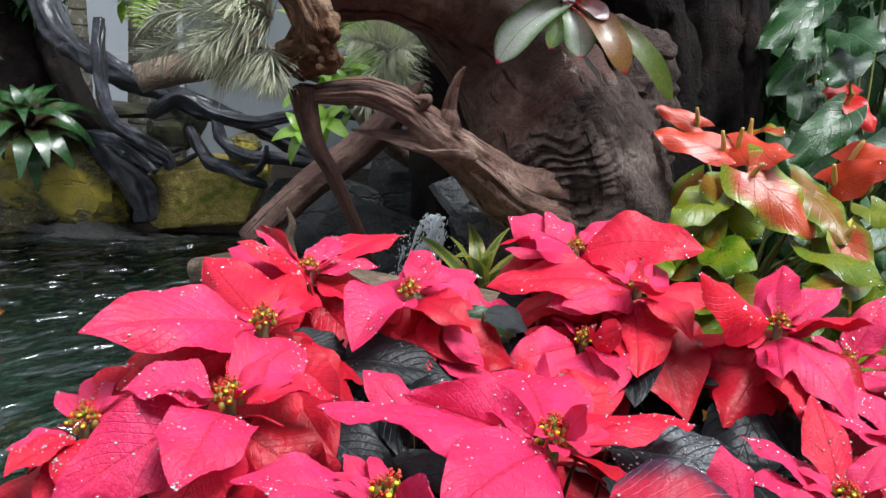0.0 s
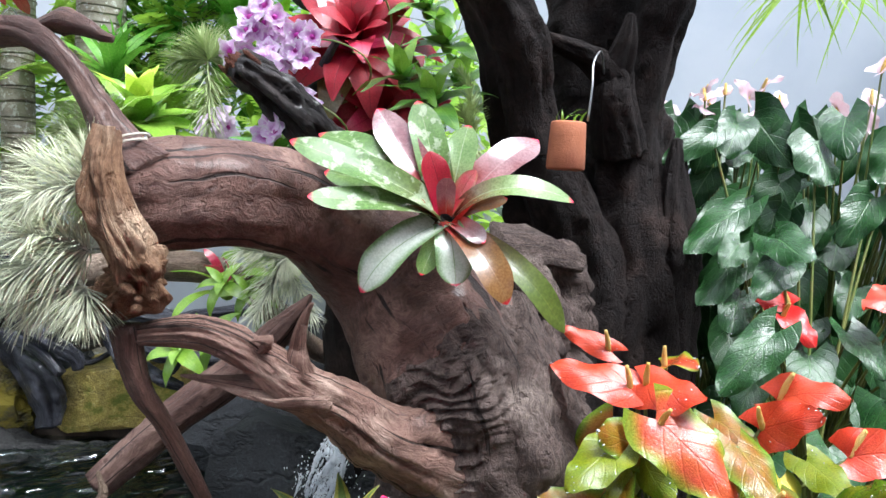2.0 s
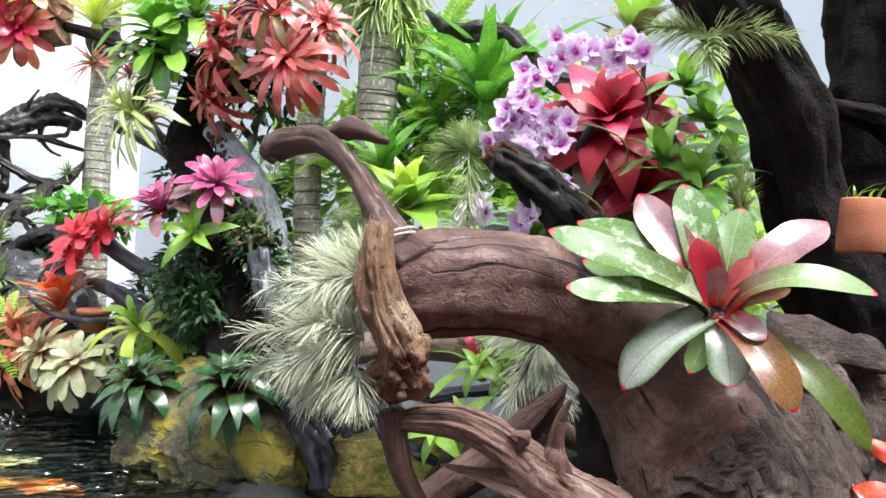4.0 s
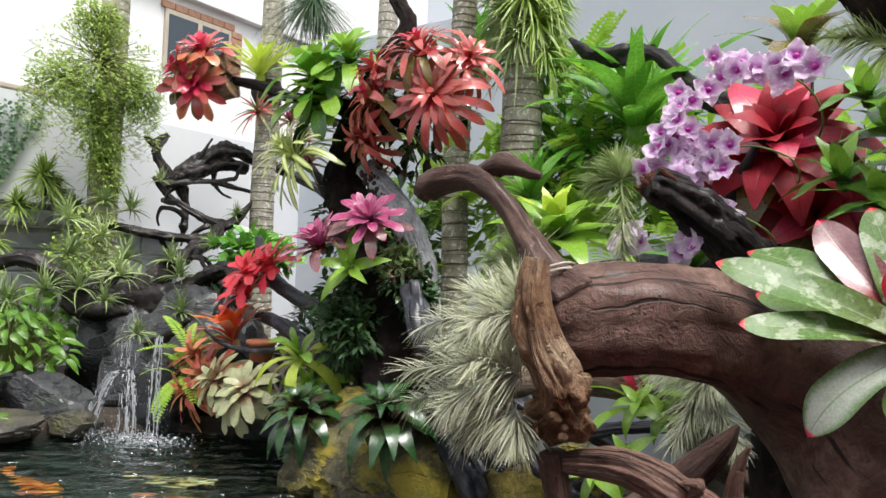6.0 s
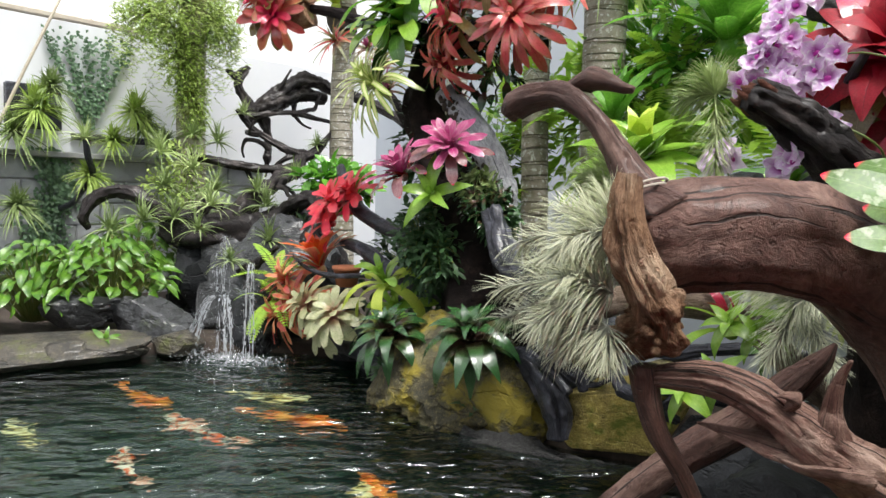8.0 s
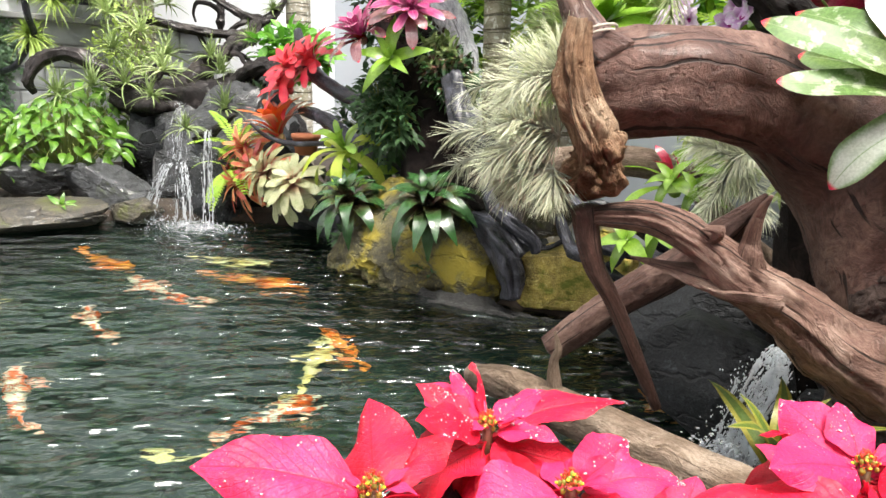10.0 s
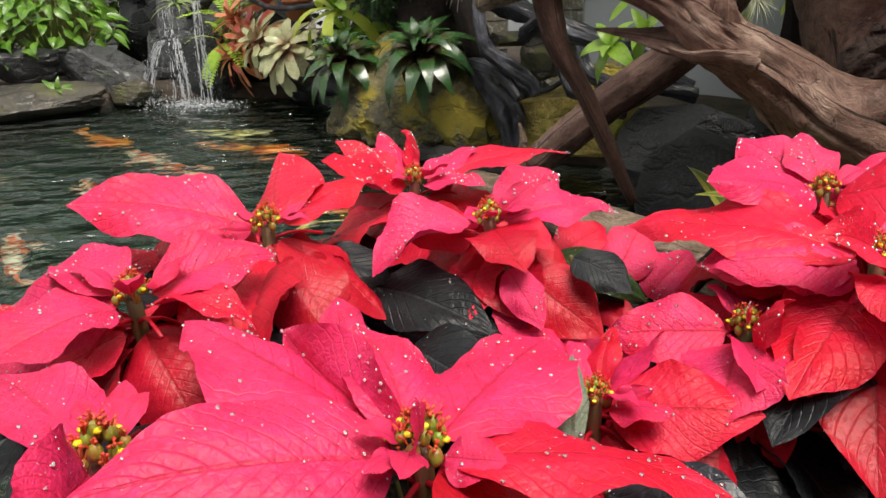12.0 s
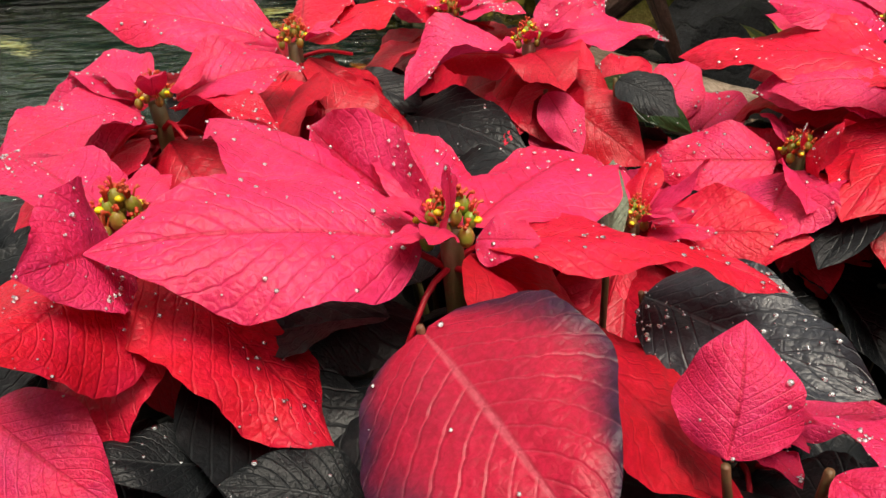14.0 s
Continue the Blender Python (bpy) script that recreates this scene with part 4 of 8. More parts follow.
def lean_to():
    top = thing("lean_to_roof", (-6.2, 2.2, 2.3), "low white corrugated lean-to roof behind the garden wall", "roof")
    h = Heap()
    rows, uvs = [], []
    for i in range(2):
        rows.append([Vector((-1.2 * i, -2.4 + j * 0.03, 0.42 * i + 0.012 * math.sin(j * 1.4))) for j in range(140)])
        uvs.append([(j / 140, i) for j in range(140)])
    h.grid(rows, uvs)
    part("sheet", h.mesh("sheet"), M["roof"], top)
    part("wall", box_mesh("wall", 0.1, 4.2, 2.3, 0.01), M["white_wall"], top, m=pose(-0.2, -0.3, -1.15))
    part("gutter", box_mesh("gutter", 0.06, 4.2, 0.05, 0.01), M["frame"], top, m=pose(0.02, -0.3, -0.03))
    # a pole leaning across it
    solid("bamboo_pole", tube("bamboo_pole", [(-4.85, 1.55, 0.02), (-5.0, 1.95, 1.15), (-5.14, 2.49, 2.31)], [0.013, 0.010], 8, 8, 0.03), M["bamboo"], "thin grey bamboo pole leaning on the wall", "pole")


house()
lean_to()

# ---- the pond's rocks ----
rock("boulder", (-1.56, 2.60, 0.09), (0.40, 0.32, 0.29), "rock_grey_moss", "large mossy yellow-grey boulder at the water's edge", 3, 0.30, 20, level=5, cut=0.06)
rock("boulder", (-1.27, 2.51, 0.10), (0.19, 0.17, 0.24), "rock_grey_moss", "upright mossy boulder under a dark bromeliad", 5, 0.26, -10, square=0.3, level=4, cut=0.05)
rock("stone_block", (-0.850, 2.57, 0.12), (0.215, 0.13, 0.130), "rock_moss", "squared yellow sandstone block with green moss", 8, 0.10, 14, level=4, square=0.85, category="stone block")
rock("boulder", (-1.06, 2.62, 0.06), (0.13, 0.13, 0.17), "rock_dark", "wet black boulder beside the yellow block", 9, 0.3)
rock("boulder", (-2.2, 2.85, 0.06), (0.22, 0.2, 0.16), "rock_dark", "dark wet boulder below the orange bromeliads", 12, 0.3)
rock("boulder", (-2.0, 2.72, 0.02), (0.17, 0.15, 0.12), "rock_grey", "grey boulder at the waterline", 13, 0.3)
rock("boulder", (-2.55, 2.95, 0.05), (0.25, 0.18, 0.14), "rock_dark", "dark boulder in the pond bank", 14, 0.3)
rock("cliff_rock", (-3.45, 2.95, 0.2), (0.36, 0.34, 0.46), "rock_grey", "tall grey wet rock face behind the waterfall", 21, 0.4, square=0.35, level=4)
rock("cliff_rock", (-3.08, 2.66, 0.08), (0.19, 0.17, 0.23), "rock_dark", "dark wet rock behind the falling water", 28, 0.4, level=4)
rock("cliff_rock", (-3.05, 3.05, 0.1), (0.30, 0.28, 0.38), "rock_dark", "dark wet rock face beside the waterfall", 22, 0.4, square=0.3, level=4)
rock("cliff_rock", (-3.85, 3.0, 0.2), (0.3, 0.4, 0.40), "rock_dark", "dark rock behind the leafy plants", 23, 0.34, square=0.3)
rock("boulder", (-3.50, 2.28, 0.10), (0.20, 0.26, 0.17), "rock_grey", "angular grey boulder below the leafy plants", 24, 0.3, 30, square=0.3, level=4, cut=0.14)
rock("flat_rock", (-3.42, 1.72, 0.06), (0.20, 0.42, 0.095), "rock_flat", "long flat brown rock on the pond bank", 25, 0.14, -12, square=0.7, level=4)
rock("flat_rock", (-3.23, 2.28, 0.05), (0.15, 0.20, 0.08), "rock_flat", "flat mossy rock beside the falling water", 26, 0.18, 10, square=0.35, level=4, cut=0.1)
rock("boulder", (-3.75, 1.95, 0.2), (0.18, 0.22, 0.10), "rock_grey", "grey boulder on the flat rock", 27, 0.25, square=0.3, level=4, cut=0.1)
rock("boulder", (-0.16, 1.98, 0.14), (0.20, 0.15, 0.17), "rock_dark", "wet black rock below the driftwood", 31, 0.25)
rock("boulder", (0.10, 2.10, 0.24), (0.14, 0.12, 0.12), "rock_grey", "rough grey rock above the small waterfall", 32, 0.3)
rock("boulder", (-0.42, 2.45, 0.10), (0.24, 0.16, 0.16), "rock_dark", "wet black rock at the back of the pond", 33, 0.25)
rock("boulder", (0.075, 1.90, 0.345), (0.105, 0.08, 0.060), "rock_pale", "rough pale grey stone beside the small waterfall", 37, 0.3, -15, level=4)
rock("boulder", (0.12, 1.78, 0.12), (0.10, 0.12, 0.14), "rock_dark", "black rock beside the stump", 34, 0.25)
rock("boulder", (-0.02, 2.65, 0.2), (0.3, 0.2, 0.3), "rock_dark", "black rock behind the stump", 35, 0.25)
rock("boulder", (-0.931, 2.520, 0.356), (0.09, 0.08, 0.085), "rock_flat", "small brown-grey stone between the black roots", 41, 0.3)
rock("boulder", (-0.695, 2.500, 0.309), (0.06, 0.06, 0.06), "rock_grey_moss", "small mossy stone between the black roots", 42, 0.3)
rock("flat_stone", (-1.125, 2.620, 0.382), (0.11, 0.08, 0.025), "rock_flat", "pale flat stone under the black roots", 43, 0.2, square=0.5)
solid("pond_ledge", tube("pond_ledge", [(-1.75, 2.44, -0.03), (-1.4, 2.34, -0.03), (-1.0, 2.41, -0.03), (-0.62, 2.54, -0.03), (-0.3, 2.62, -0.03)], [0.05, 0.04, 0.055, 0.04, 0.05, 0.035], 30, 160, 0.9, 0.5, flat=0.7), M["ledge"], "dark wet ledge along the waterline", "ledge", kind="structure")


def waterfall(name, place, strands, label, seed, foot_size=0.06):
    """Falling water: each strand is a bundle of thin broken threads from a lip to its foot, with foam where it lands."""
    rng = random.Random(seed)
    top = thing(name, place, label, "waterfall")
    c = Vector(place)
    h, foam = Heap(), Heap()
    for lip, foot, width, count, thick in strands:
        lip, foot = Vector(lip) - c, Vector(foot) - c
        way = Vector((foot.x - lip.x, foot.y - lip.y, 0))
        side = way.cross(UP).normalized()
        clumps = [rng.gauss(0, 0.42) * width for k in range(max(4, count // 10))]
        for i in range(int(count * 2.2)):
            s = rng.choice(clumps) + rng.gauss(0, 0.07) * width
            t0 = rng.uniform(-0.1, 0.95)
            t1 = min(1.0, t0 + rng.choice((0.02, 0.03, 0.05, 0.08, 0.14)))
            pts = []
            for k in range(5):
                t = max(0.0, t0 + (t1 - t0) * k / 4)
                p = lip.lerp(foot, t ** 0.75) + side * (s * (0.7 + 0.9 * t))
                p.z = lip.z + (foot.z - lip.z) * t ** 1.4
                wob = Vector((t * 2.5 + s * 30, s * 60, seed))
                pts.append(p + side * (0.28 * width * noise.noise(wob)) + way.normalized() * (0.3 * width * noise.noise(wob + Vector((3, 7, 1)))))
            r = thick * rng.choice((0.25, 0.35, 0.5, 0.7, 1.3))
            h.pipe(pts, [r * 0.2, r, r * 0.6, r, r * 0.15], 4)
        for i in range(int(count * 1.2)):
            t = rng.uniform(0.25, 1)
            q = lip.lerp(foot, t ** 0.75) + side * rng.gauss(0, 0.5 + 0.7 * t) * width
            q.z = lip.z + (foot.z - lip.z) * t ** 1.4
            h.ball(q, rng.uniform(0.0008, 0.0022), 1.8, 5, 3)
        if foot_size:
            for i in range(620):
                d = polar(rng.uniform(0, 360), 0, abs(rng.gauss(0, foot_size)))
                lift = max(0.0, rng.gauss(0, 0.016)) if i % 3 == 0 else rng.uniform(-0.002, 0.003)
                foam.ball(foot + side * d.x * 1.7 + way.normalized() * d.y * 1.2 + Vector((0, 0, lift)), rng.choice((0.001, 0.0015, 0.002, 0.0035, 0.0055)), 0.6, 5, 3)
    tagged(part("stream", h.mesh("stream"), M["foam" if name == "small_waterfall" else "fall"], top), kind="stuff")
    if foot_size:
        tagged(part("foam", foam.mesh("foam"), M["foam"], top), kind="stuff")
    return top


waterfall("waterfall", (-2.95, 2.40, 0), [
    ((-3.08, 2.45, 0.31), (-2.99, 2.40, 0.0), 0.045, 150, 0.0024), ((-3.13, 2.42, 0.30), (-3.16, 2.30, 0.02), 0.10, 170, 0.0018),
    ((-2.90, 2.50, 0.49), (-2.84, 2.44, 0.0), 0.032, 130, 0.0024)], "broken white strands of water falling over dark rock into the pond", 1, 0.065)
waterfall("waterfall", (-3.20, 2.52, 0.28), [((-3.38, 2.66, 0.60), (-3.18, 2.50, 0.31), 0.05, 100, 0.0012), ((-3.16, 2.50, 0.33), (-3.05, 2.46, 0.29), 0.12, 60, 0.0014)], "thin film of water running down the rock face", 3, 0.0)
waterfall("small_waterfall", (-0.03, 1.74, 0.1), [((0.01, 1.83, 0.31), (-0.03, 1.74, 0.1), 0.045, 420, 0.0042), ((-0.03, 1.75, 0.12), (-0.08, 1.70, 0.0), 0.07, 300, 0.0040)], "small white waterfall below the driftwood stump", 4, 0.03)


def koi(place, heading, length, material, label, bend=0.2):
    top = thing("koi", place, label, "koi", "koi in the pond")
    h = Heap()
    rows, uvs = [], []
    for i in range(13):
        t = i / 12
        r = 0.10 * math.sin(math.pi * min(1, t * 0.86 + 0.10) ** 0.7) ** 0.9 * (1 - 0.25 * t)
        c = Vector((0.5 - t, bend * (t * t - 0.2) * 0.5, 0))
        rows.append([c + Vector((0, math.cos(a) * r, math.sin(a) * r * 0.9)) for a in (2 * math.pi * j / 10 for j in range(11))])
        uvs.append([(j / 10, t) for j in range(11)])
    h.grid(rows, uvs)
    m = pose(0, 0, 0, 0, 0, heading) @ Matrix.Scale(length, 4)
    part("body", h.mesh("body"), M[material], top, m=m)
    for name, at, way, size in (("tail_fin", (-0.47, bend * 0.38, 0), (-1, bend * 1.6, 0.1), 0.22), ("side_fin", (0.22, 0.08, -0.02), (-0.4, 1, -0.1), 0.15),
                                ("side_fin", (0.22, -0.08, -0.02), (-0.4, -1, -0.1), 0.15), ("back_fin", (0.12, 0, 0.075), (-1, 0, 0.06), 0.2)):
        part(name, blade_mesh("oval", 0.6, 0.05, nv=5, nu=3), M[material], top, m=m @ along(at, way, size, 30 if name == "back_fin" else 0))
    return top


for x, y, turn, size, mat, text in (
        (-2.15, 1.75, 168, 0.34, "koi_patch", "orange and white koi just under the surface"), (-1.22, 1.70, 125, 0.36, "koi_pale", "cream yellow koi just under the surface"),
        (-1.60, 1.04, 150, 0.32, "koi_patch", "orange and white koi just under the surface"), (-1.26, 1.87, 160, 0.26, "koi_orange", "deep orange koi just under the surface"),
        (-1.07, 1.45, 80, 0.26, "koi_patch", "orange and white koi just under the surface"), (-2.00, 1.43, 150, 0.28, "koi_patch", "orange and white koi just under the surface"),
        (-2.70, 1.82, 10, 0.34, "koi_orange", "orange koi just under the surface"), (-1.99, 2.11, 15, 0.36, "koi_orange", "orange koi just under the surface"),
        (-2.32, 2.21, 40, 0.30, "koi_pale", "pale yellow koi just under the surface"), (-0.28, 2.15, 150, 0.26, "koi_orange", "orange koi in the shade of the driftwood"),
        (-0.95, 1.25, 60, 0.26, "koi_pale", "cream koi just under the surface"), (-2.57, 1.31, 170, 0.26, "koi_pale", "pale yellow koi just under the surface"),
        (-1.02, 0.86, 30, 0.3, "koi_orange", "deep orange koi just under the surface"), (-1.15, 0.70, 160, 0.3, "koi_patch", "orange and white koi just under the surface")):
    koi((x, y, -0.075 - 0.014 * (turn % 3)), turn, size * 1.15, mat, text, random.Random(int(x * 100)).uniform(-0.5, 0.5))

# ---- the brown driftwood over the water ----
def driftwood():
    o = (0.30, 1.53, 0.18)
    top = thing("driftwood", o, "large brown weathered driftwood stump with an arching limb over the pond", "driftwood")

    def limb(name, pts, radii, seg=16, count=30, mat="drift", label="", **more):
        return part(name, tube(name, local(pts, o), radii, seg, count, **more), M[mat], top, label)

    limb("trunk", [(0.32, 1.50, 0.12), (0.306, 1.52, 0.32), (0.288, 1.54, 0.43), (0.25, 1.56, 0.531), (0.190, 1.58, 0.617), (0.100, 1.57, 0.705), (0.005, 1.50, 0.778), (-0.075, 1.42, 0.803),
                   (-0.138, 1.37, 0.800), (-0.195, 1.345, 0.785), (-0.225, 1.335, 0.775)], [0.20, 0.165, 0.155, 0.155, 0.148, 0.108, 0.082, 0.078, 0.080, 0.078, 0.045], 80, 200, rough=0.08, flute=0.09, seed=2, flat=0.9, grain=0.02)
    limb("bark_face", [(0.40, 1.60, 0.14), (0.385, 1.63, 0.371), (0.375, 1.66, 0.489), (0.372, 1.69, 0.586), (0.372, 1.70, 0.665), (0.345, 1.69, 0.725)], [0.12, 0.10, 0.095, 0.10, 0.085, 0.05], 60, 110,
         "stump", "grey rough folded bark", grain=0.12, rough=0.5, flute=0.45, seed=5, ridges=(0.05, 170, (0.3, 0.1, 0.9)))
    limb("butt", [(0.318, 1.495, 0.10), (0.308, 1.512, 0.25), (0.296, 1.522, 0.37), (0.276, 1.536, 0.47), (0.245, 1.555, 0.55), (0.21, 1.575, 0.615)], [0.205, 0.178, 0.163, 0.155, 0.148, 0.11], 160, 300, "stump", "grey wavy folded wood at the foot of the stump", rough=0.12, flute=0.12, seed=2,
         ridges=(0.033, 360, (-0.55, 0.1, 0.80)), grain=0.03)
    limb("burl", [(0.36, 1.52, 0.18), (0.35, 1.495, 0.33), (0.335, 1.49, 0.45), (0.325, 1.52, 0.56), (0.32, 1.58, 0.66)], [0.15, 0.13, 0.115, 0.085, 0.03], 64, 130, "stump", "grey wavy folded wood", rough=0.22, flute=0.3, seed=9, ridges=(0.045, 330, (-0.45, 0, 0.9)), grain=0.05)
    limb("shelf", [(0.30, 1.64, 0.735), (0.37, 1.67, 0.735), (0.45, 1.67, 0.715)], [0.05, 0.045, 0.02], 14, 14, "stump", "grey split bark", rough=0.5, flute=0.4, seed=4, flat=0.45)
    limb("hook", [(-0.185, 1.33, 0.815), (-0.212, 1.33, 0.850), (-0.234, 1.33, 0.885), (-0.252, 1.33, 0.915), (-0.279, 1.33, 0.951), (-0.310, 1.33, 0.980), (-0.350, 1.335, 1.000), (-0.396, 1.335, 0.999), (-0.432, 1.34, 0.989), (-0.447, 1.34, 0.974)],
         [0.055, 0.034, 0.024, 0.019, 0.0165, 0.0175, 0.0195, 0.022, 0.023, 0.014], 36, 100, seed=3, rough=0.22, grain=0.09)
    limb("knob", [(-0.370, 1.350, 1.000), (-0.340, 1.355, 1.014), (-0.310, 1.356, 1.022), (-0.283, 1.355, 1.016), (-0.260, 1.354, 1.006), (-0.240, 1.354, 1.000)], [0.007, 0.010, 0.018, 0.013, 0.008, 0.005], 18, 40, seed=8, rough=0.3, grain=0.08)
    r = limb("root", [(-0.204, 1.275, 0.875), (-0.192, 1.25, 0.820), (-0.176, 1.247, 0.765), (-0.154, 1.255, 0.720), (-0.150, 1.27, 0.690), (-0.195, 1.29, 0.652)], [0.013, 0.017, 0.021, 0.025, 0.033, 0.028], 60, 160, "root_tan",
             "knobbly tan root tied to the limb", rough=0.75, flute=0.5, seed=11, grain=0.2)
    h = Heap()
    rng = random.Random(6)
    for i in range(20):
        h.ball(Vector((-0.16 + rng.uniform(-.025, .025), 1.247 + rng.uniform(-.012, .012), 0.68 + rng.uniform(-.03, .03))) - Vector(o), rng.uniform(0.003, 0.009), rng.uniform(0.5, 1.9), 8, 6)
    tagged(part("knob", h.mesh("knob"), M["root_tan"], r), kind="stuff")
    limb("branch", [(0.27, 1.47, 0.42), (0.156, 1.412, 0.470), (0.099, 1.376, 0.515), (0.047, 1.329, 0.557), (-0.007, 1.297, 0.600), (-0.068, 1.291, 0.623), (-0.129, 1.297, 0.618), (-0.184, 1.290, 0.610)],
         [0.085, 0.052, 0.040, 0.034, 0.022, 0.0215, 0.018, 0.012], 64, 180, mat="drift_pale", seed=13, rough=0.24, flute=0.25, grain=0.07)
    limb("spike", [(0.046, 1.331, 0.565), (0.046, 1.316, 0.589), (0.045, 1.316, 0.609), (0.048, 1.311, 0.631), (0.054, 1.307, 0.653), (0.064, 1.302, 0.672)], [0.027, 0.016, 0.0105, 0.008, 0.0055, 0.002], 20, 50, mat="drift_pale", seed=14, rough=0.3, grain=0.1)
    limb("splinter", [(0.070, 1.340, 0.540), (0.004, 1.304, 0.554), (-0.046, 1.294, 0.561), (-0.101, 1.290, 0.567)], [0.030, 0.019, 0.008, 0.0015], 24, 60, mat="drift_pale", seed=15, rough=0.4, grain=0.15, flat=0.6)
    limb("splinter", [(0.078, 1.328, 0.530), (0.051, 1.297, 0.540), (0.021, 1.284, 0.543), (-0.005, 1.278, 0.552)], [0.026, 0.013, 0.006, 0.001], 16, 40, mat="drift_pale", seed=16, rough=0.4, grain=0.15, flat=0.5)
    limb("splinter", [(0.000, 1.296, 0.607), (0.016, 1.283, 0.622), (0.005, 1.280, 0.624), (-0.006, 1.276, 0.622)], [0.012, 0.009, 0.006, 0.001], 14, 24, mat="drift_pale", seed=17, rough=0.4, grain=0.15, flat=0.6)
    limb("lower_limb", [(-0.345, 1.535, 0.295), (-0.304, 1.56, 0.338), (-0.239, 1.60, 0.405), (-0.150, 1.64, 0.482), (-0.097, 1.66, 0.540), (-0.056, 1.67, 0.588), (-0.034, 1.68, 0.624)], [0.026, 0.030, 0.032, 0.034, 0.030, 0.020, 0.004], 36, 90, seed=16, rough=0.15, flute=0.15, grain=0.06)
    limb("twig", [(-0.178, 1.29, 0.625), (-0.168, 1.295, 0.575), (-0.156, 1.302, 0.535), (-0.133, 1.32, 0.488), (-0.102, 1.345, 0.41), (-0.068, 1.37, 0.325)], [0.021, 0.018, 0.015, 0.013, 0.012, 0.008], 10, 26, seed=17)
    # cord round the limb
    for lift in (0.0, 0.007):
        c = Vector((-0.212, 1.325, 0.852 + lift)) - Vector(o)
        ring = [c + Vector((math.cos(a) * 0.037, math.sin(a) * 0.040, math.cos(a) * 0.016)) for a in (2 * math.pi * i / 16 for i in range(17))]
        part("cord", tube("cord", ring, [0.0022] * 3, 6, 17, 0), M["cord"], top, "pale cord tied round the limb")
    return top


driftwood()
# broken-off dark stub behind the limb
stub = thing("dark_stub", (0.36, 1.78, 0.15), "dark rough broken branch leaning behind the limb", "branch")
part("branch", tube("branch", local([(-0.176, 1.637, 1.026), (-0.12, 1.70, 0.984), (-0.04, 1.75, 0.908), (0.04, 1.80, 0.85), (0.2, 1.85, 0.72), (0.3, 1.80, 0.4), (0.36, 1.78, 0.15)], (0.36, 1.78, 0.15)), [0.030, 0.036, 0.038, 0.04, 0.05, 0.06, 0.07], 56, 200, 0.5, 0.35, 21, grain=0.30), M["drift_black"], stub)
h = Heap()
rng = random.Random(9)
for i in range(26):
    a, r = rng.uniform(0, 6.283), 0.026 * math.sqrt(rng.random())
    q = Vector((-0.178, 1.635, 1.028)) + Vector((0.75 * math.cos(a), 0.6 * math.sin(a), 0.6 * math.cos(a))) * r - Vector((0.36, 1.78, 0.15))
    h.pipe([q + Vector((0.02, 0.015, -0.018)), q, q + Vector((-0.72, -0.6, 0.55)) * rng.uniform(0.004, 0.014)], [0.006, 0.005, 0.0015], 6)
tagged(part("broken_end", h.mesh("broken_end"), M["stub_end"], stub, "rust-brown splintered break"), kind="stuff")
# pale log lying over the water
log = thing("fallen_log", (-0.1, 1.25, 0.34), "pale brown fallen log lying at the edge of the pond", "log")
part("wood", tube("wood", local([(-0.347, 1.285, 0.318), (-0.26, 1.265, 0.335), (-0.175, 1.25, 0.335), (-0.052, 1.24, 0.325), (0.072, 1.22, 0.32), (0.2, 1.2, 0.30), (0.32, 1.18, 0.24), (0.40, 1.16, 0.18)], (-0.1, 1.25, 0.34)), [0.022, 0.028, 0.030, 0.032, 0.036, 0.04, 0.04, 0.04], 32, 80, 0.14, 0.14, 23, grain=0.06), M["log_pale"], log)
part("twig", tube("twig", local([(-0.178, 1.25, 0.355), (-0.183, 1.25, 0.40), (-0.178, 1.252, 0.42), (-0.188, 1.255, 0.445)], (-0.1, 1.25, 0.34)), [0.013, 0.007, 0.006, 0.002], 8, 14, 0.1), M["log_pale"], log)

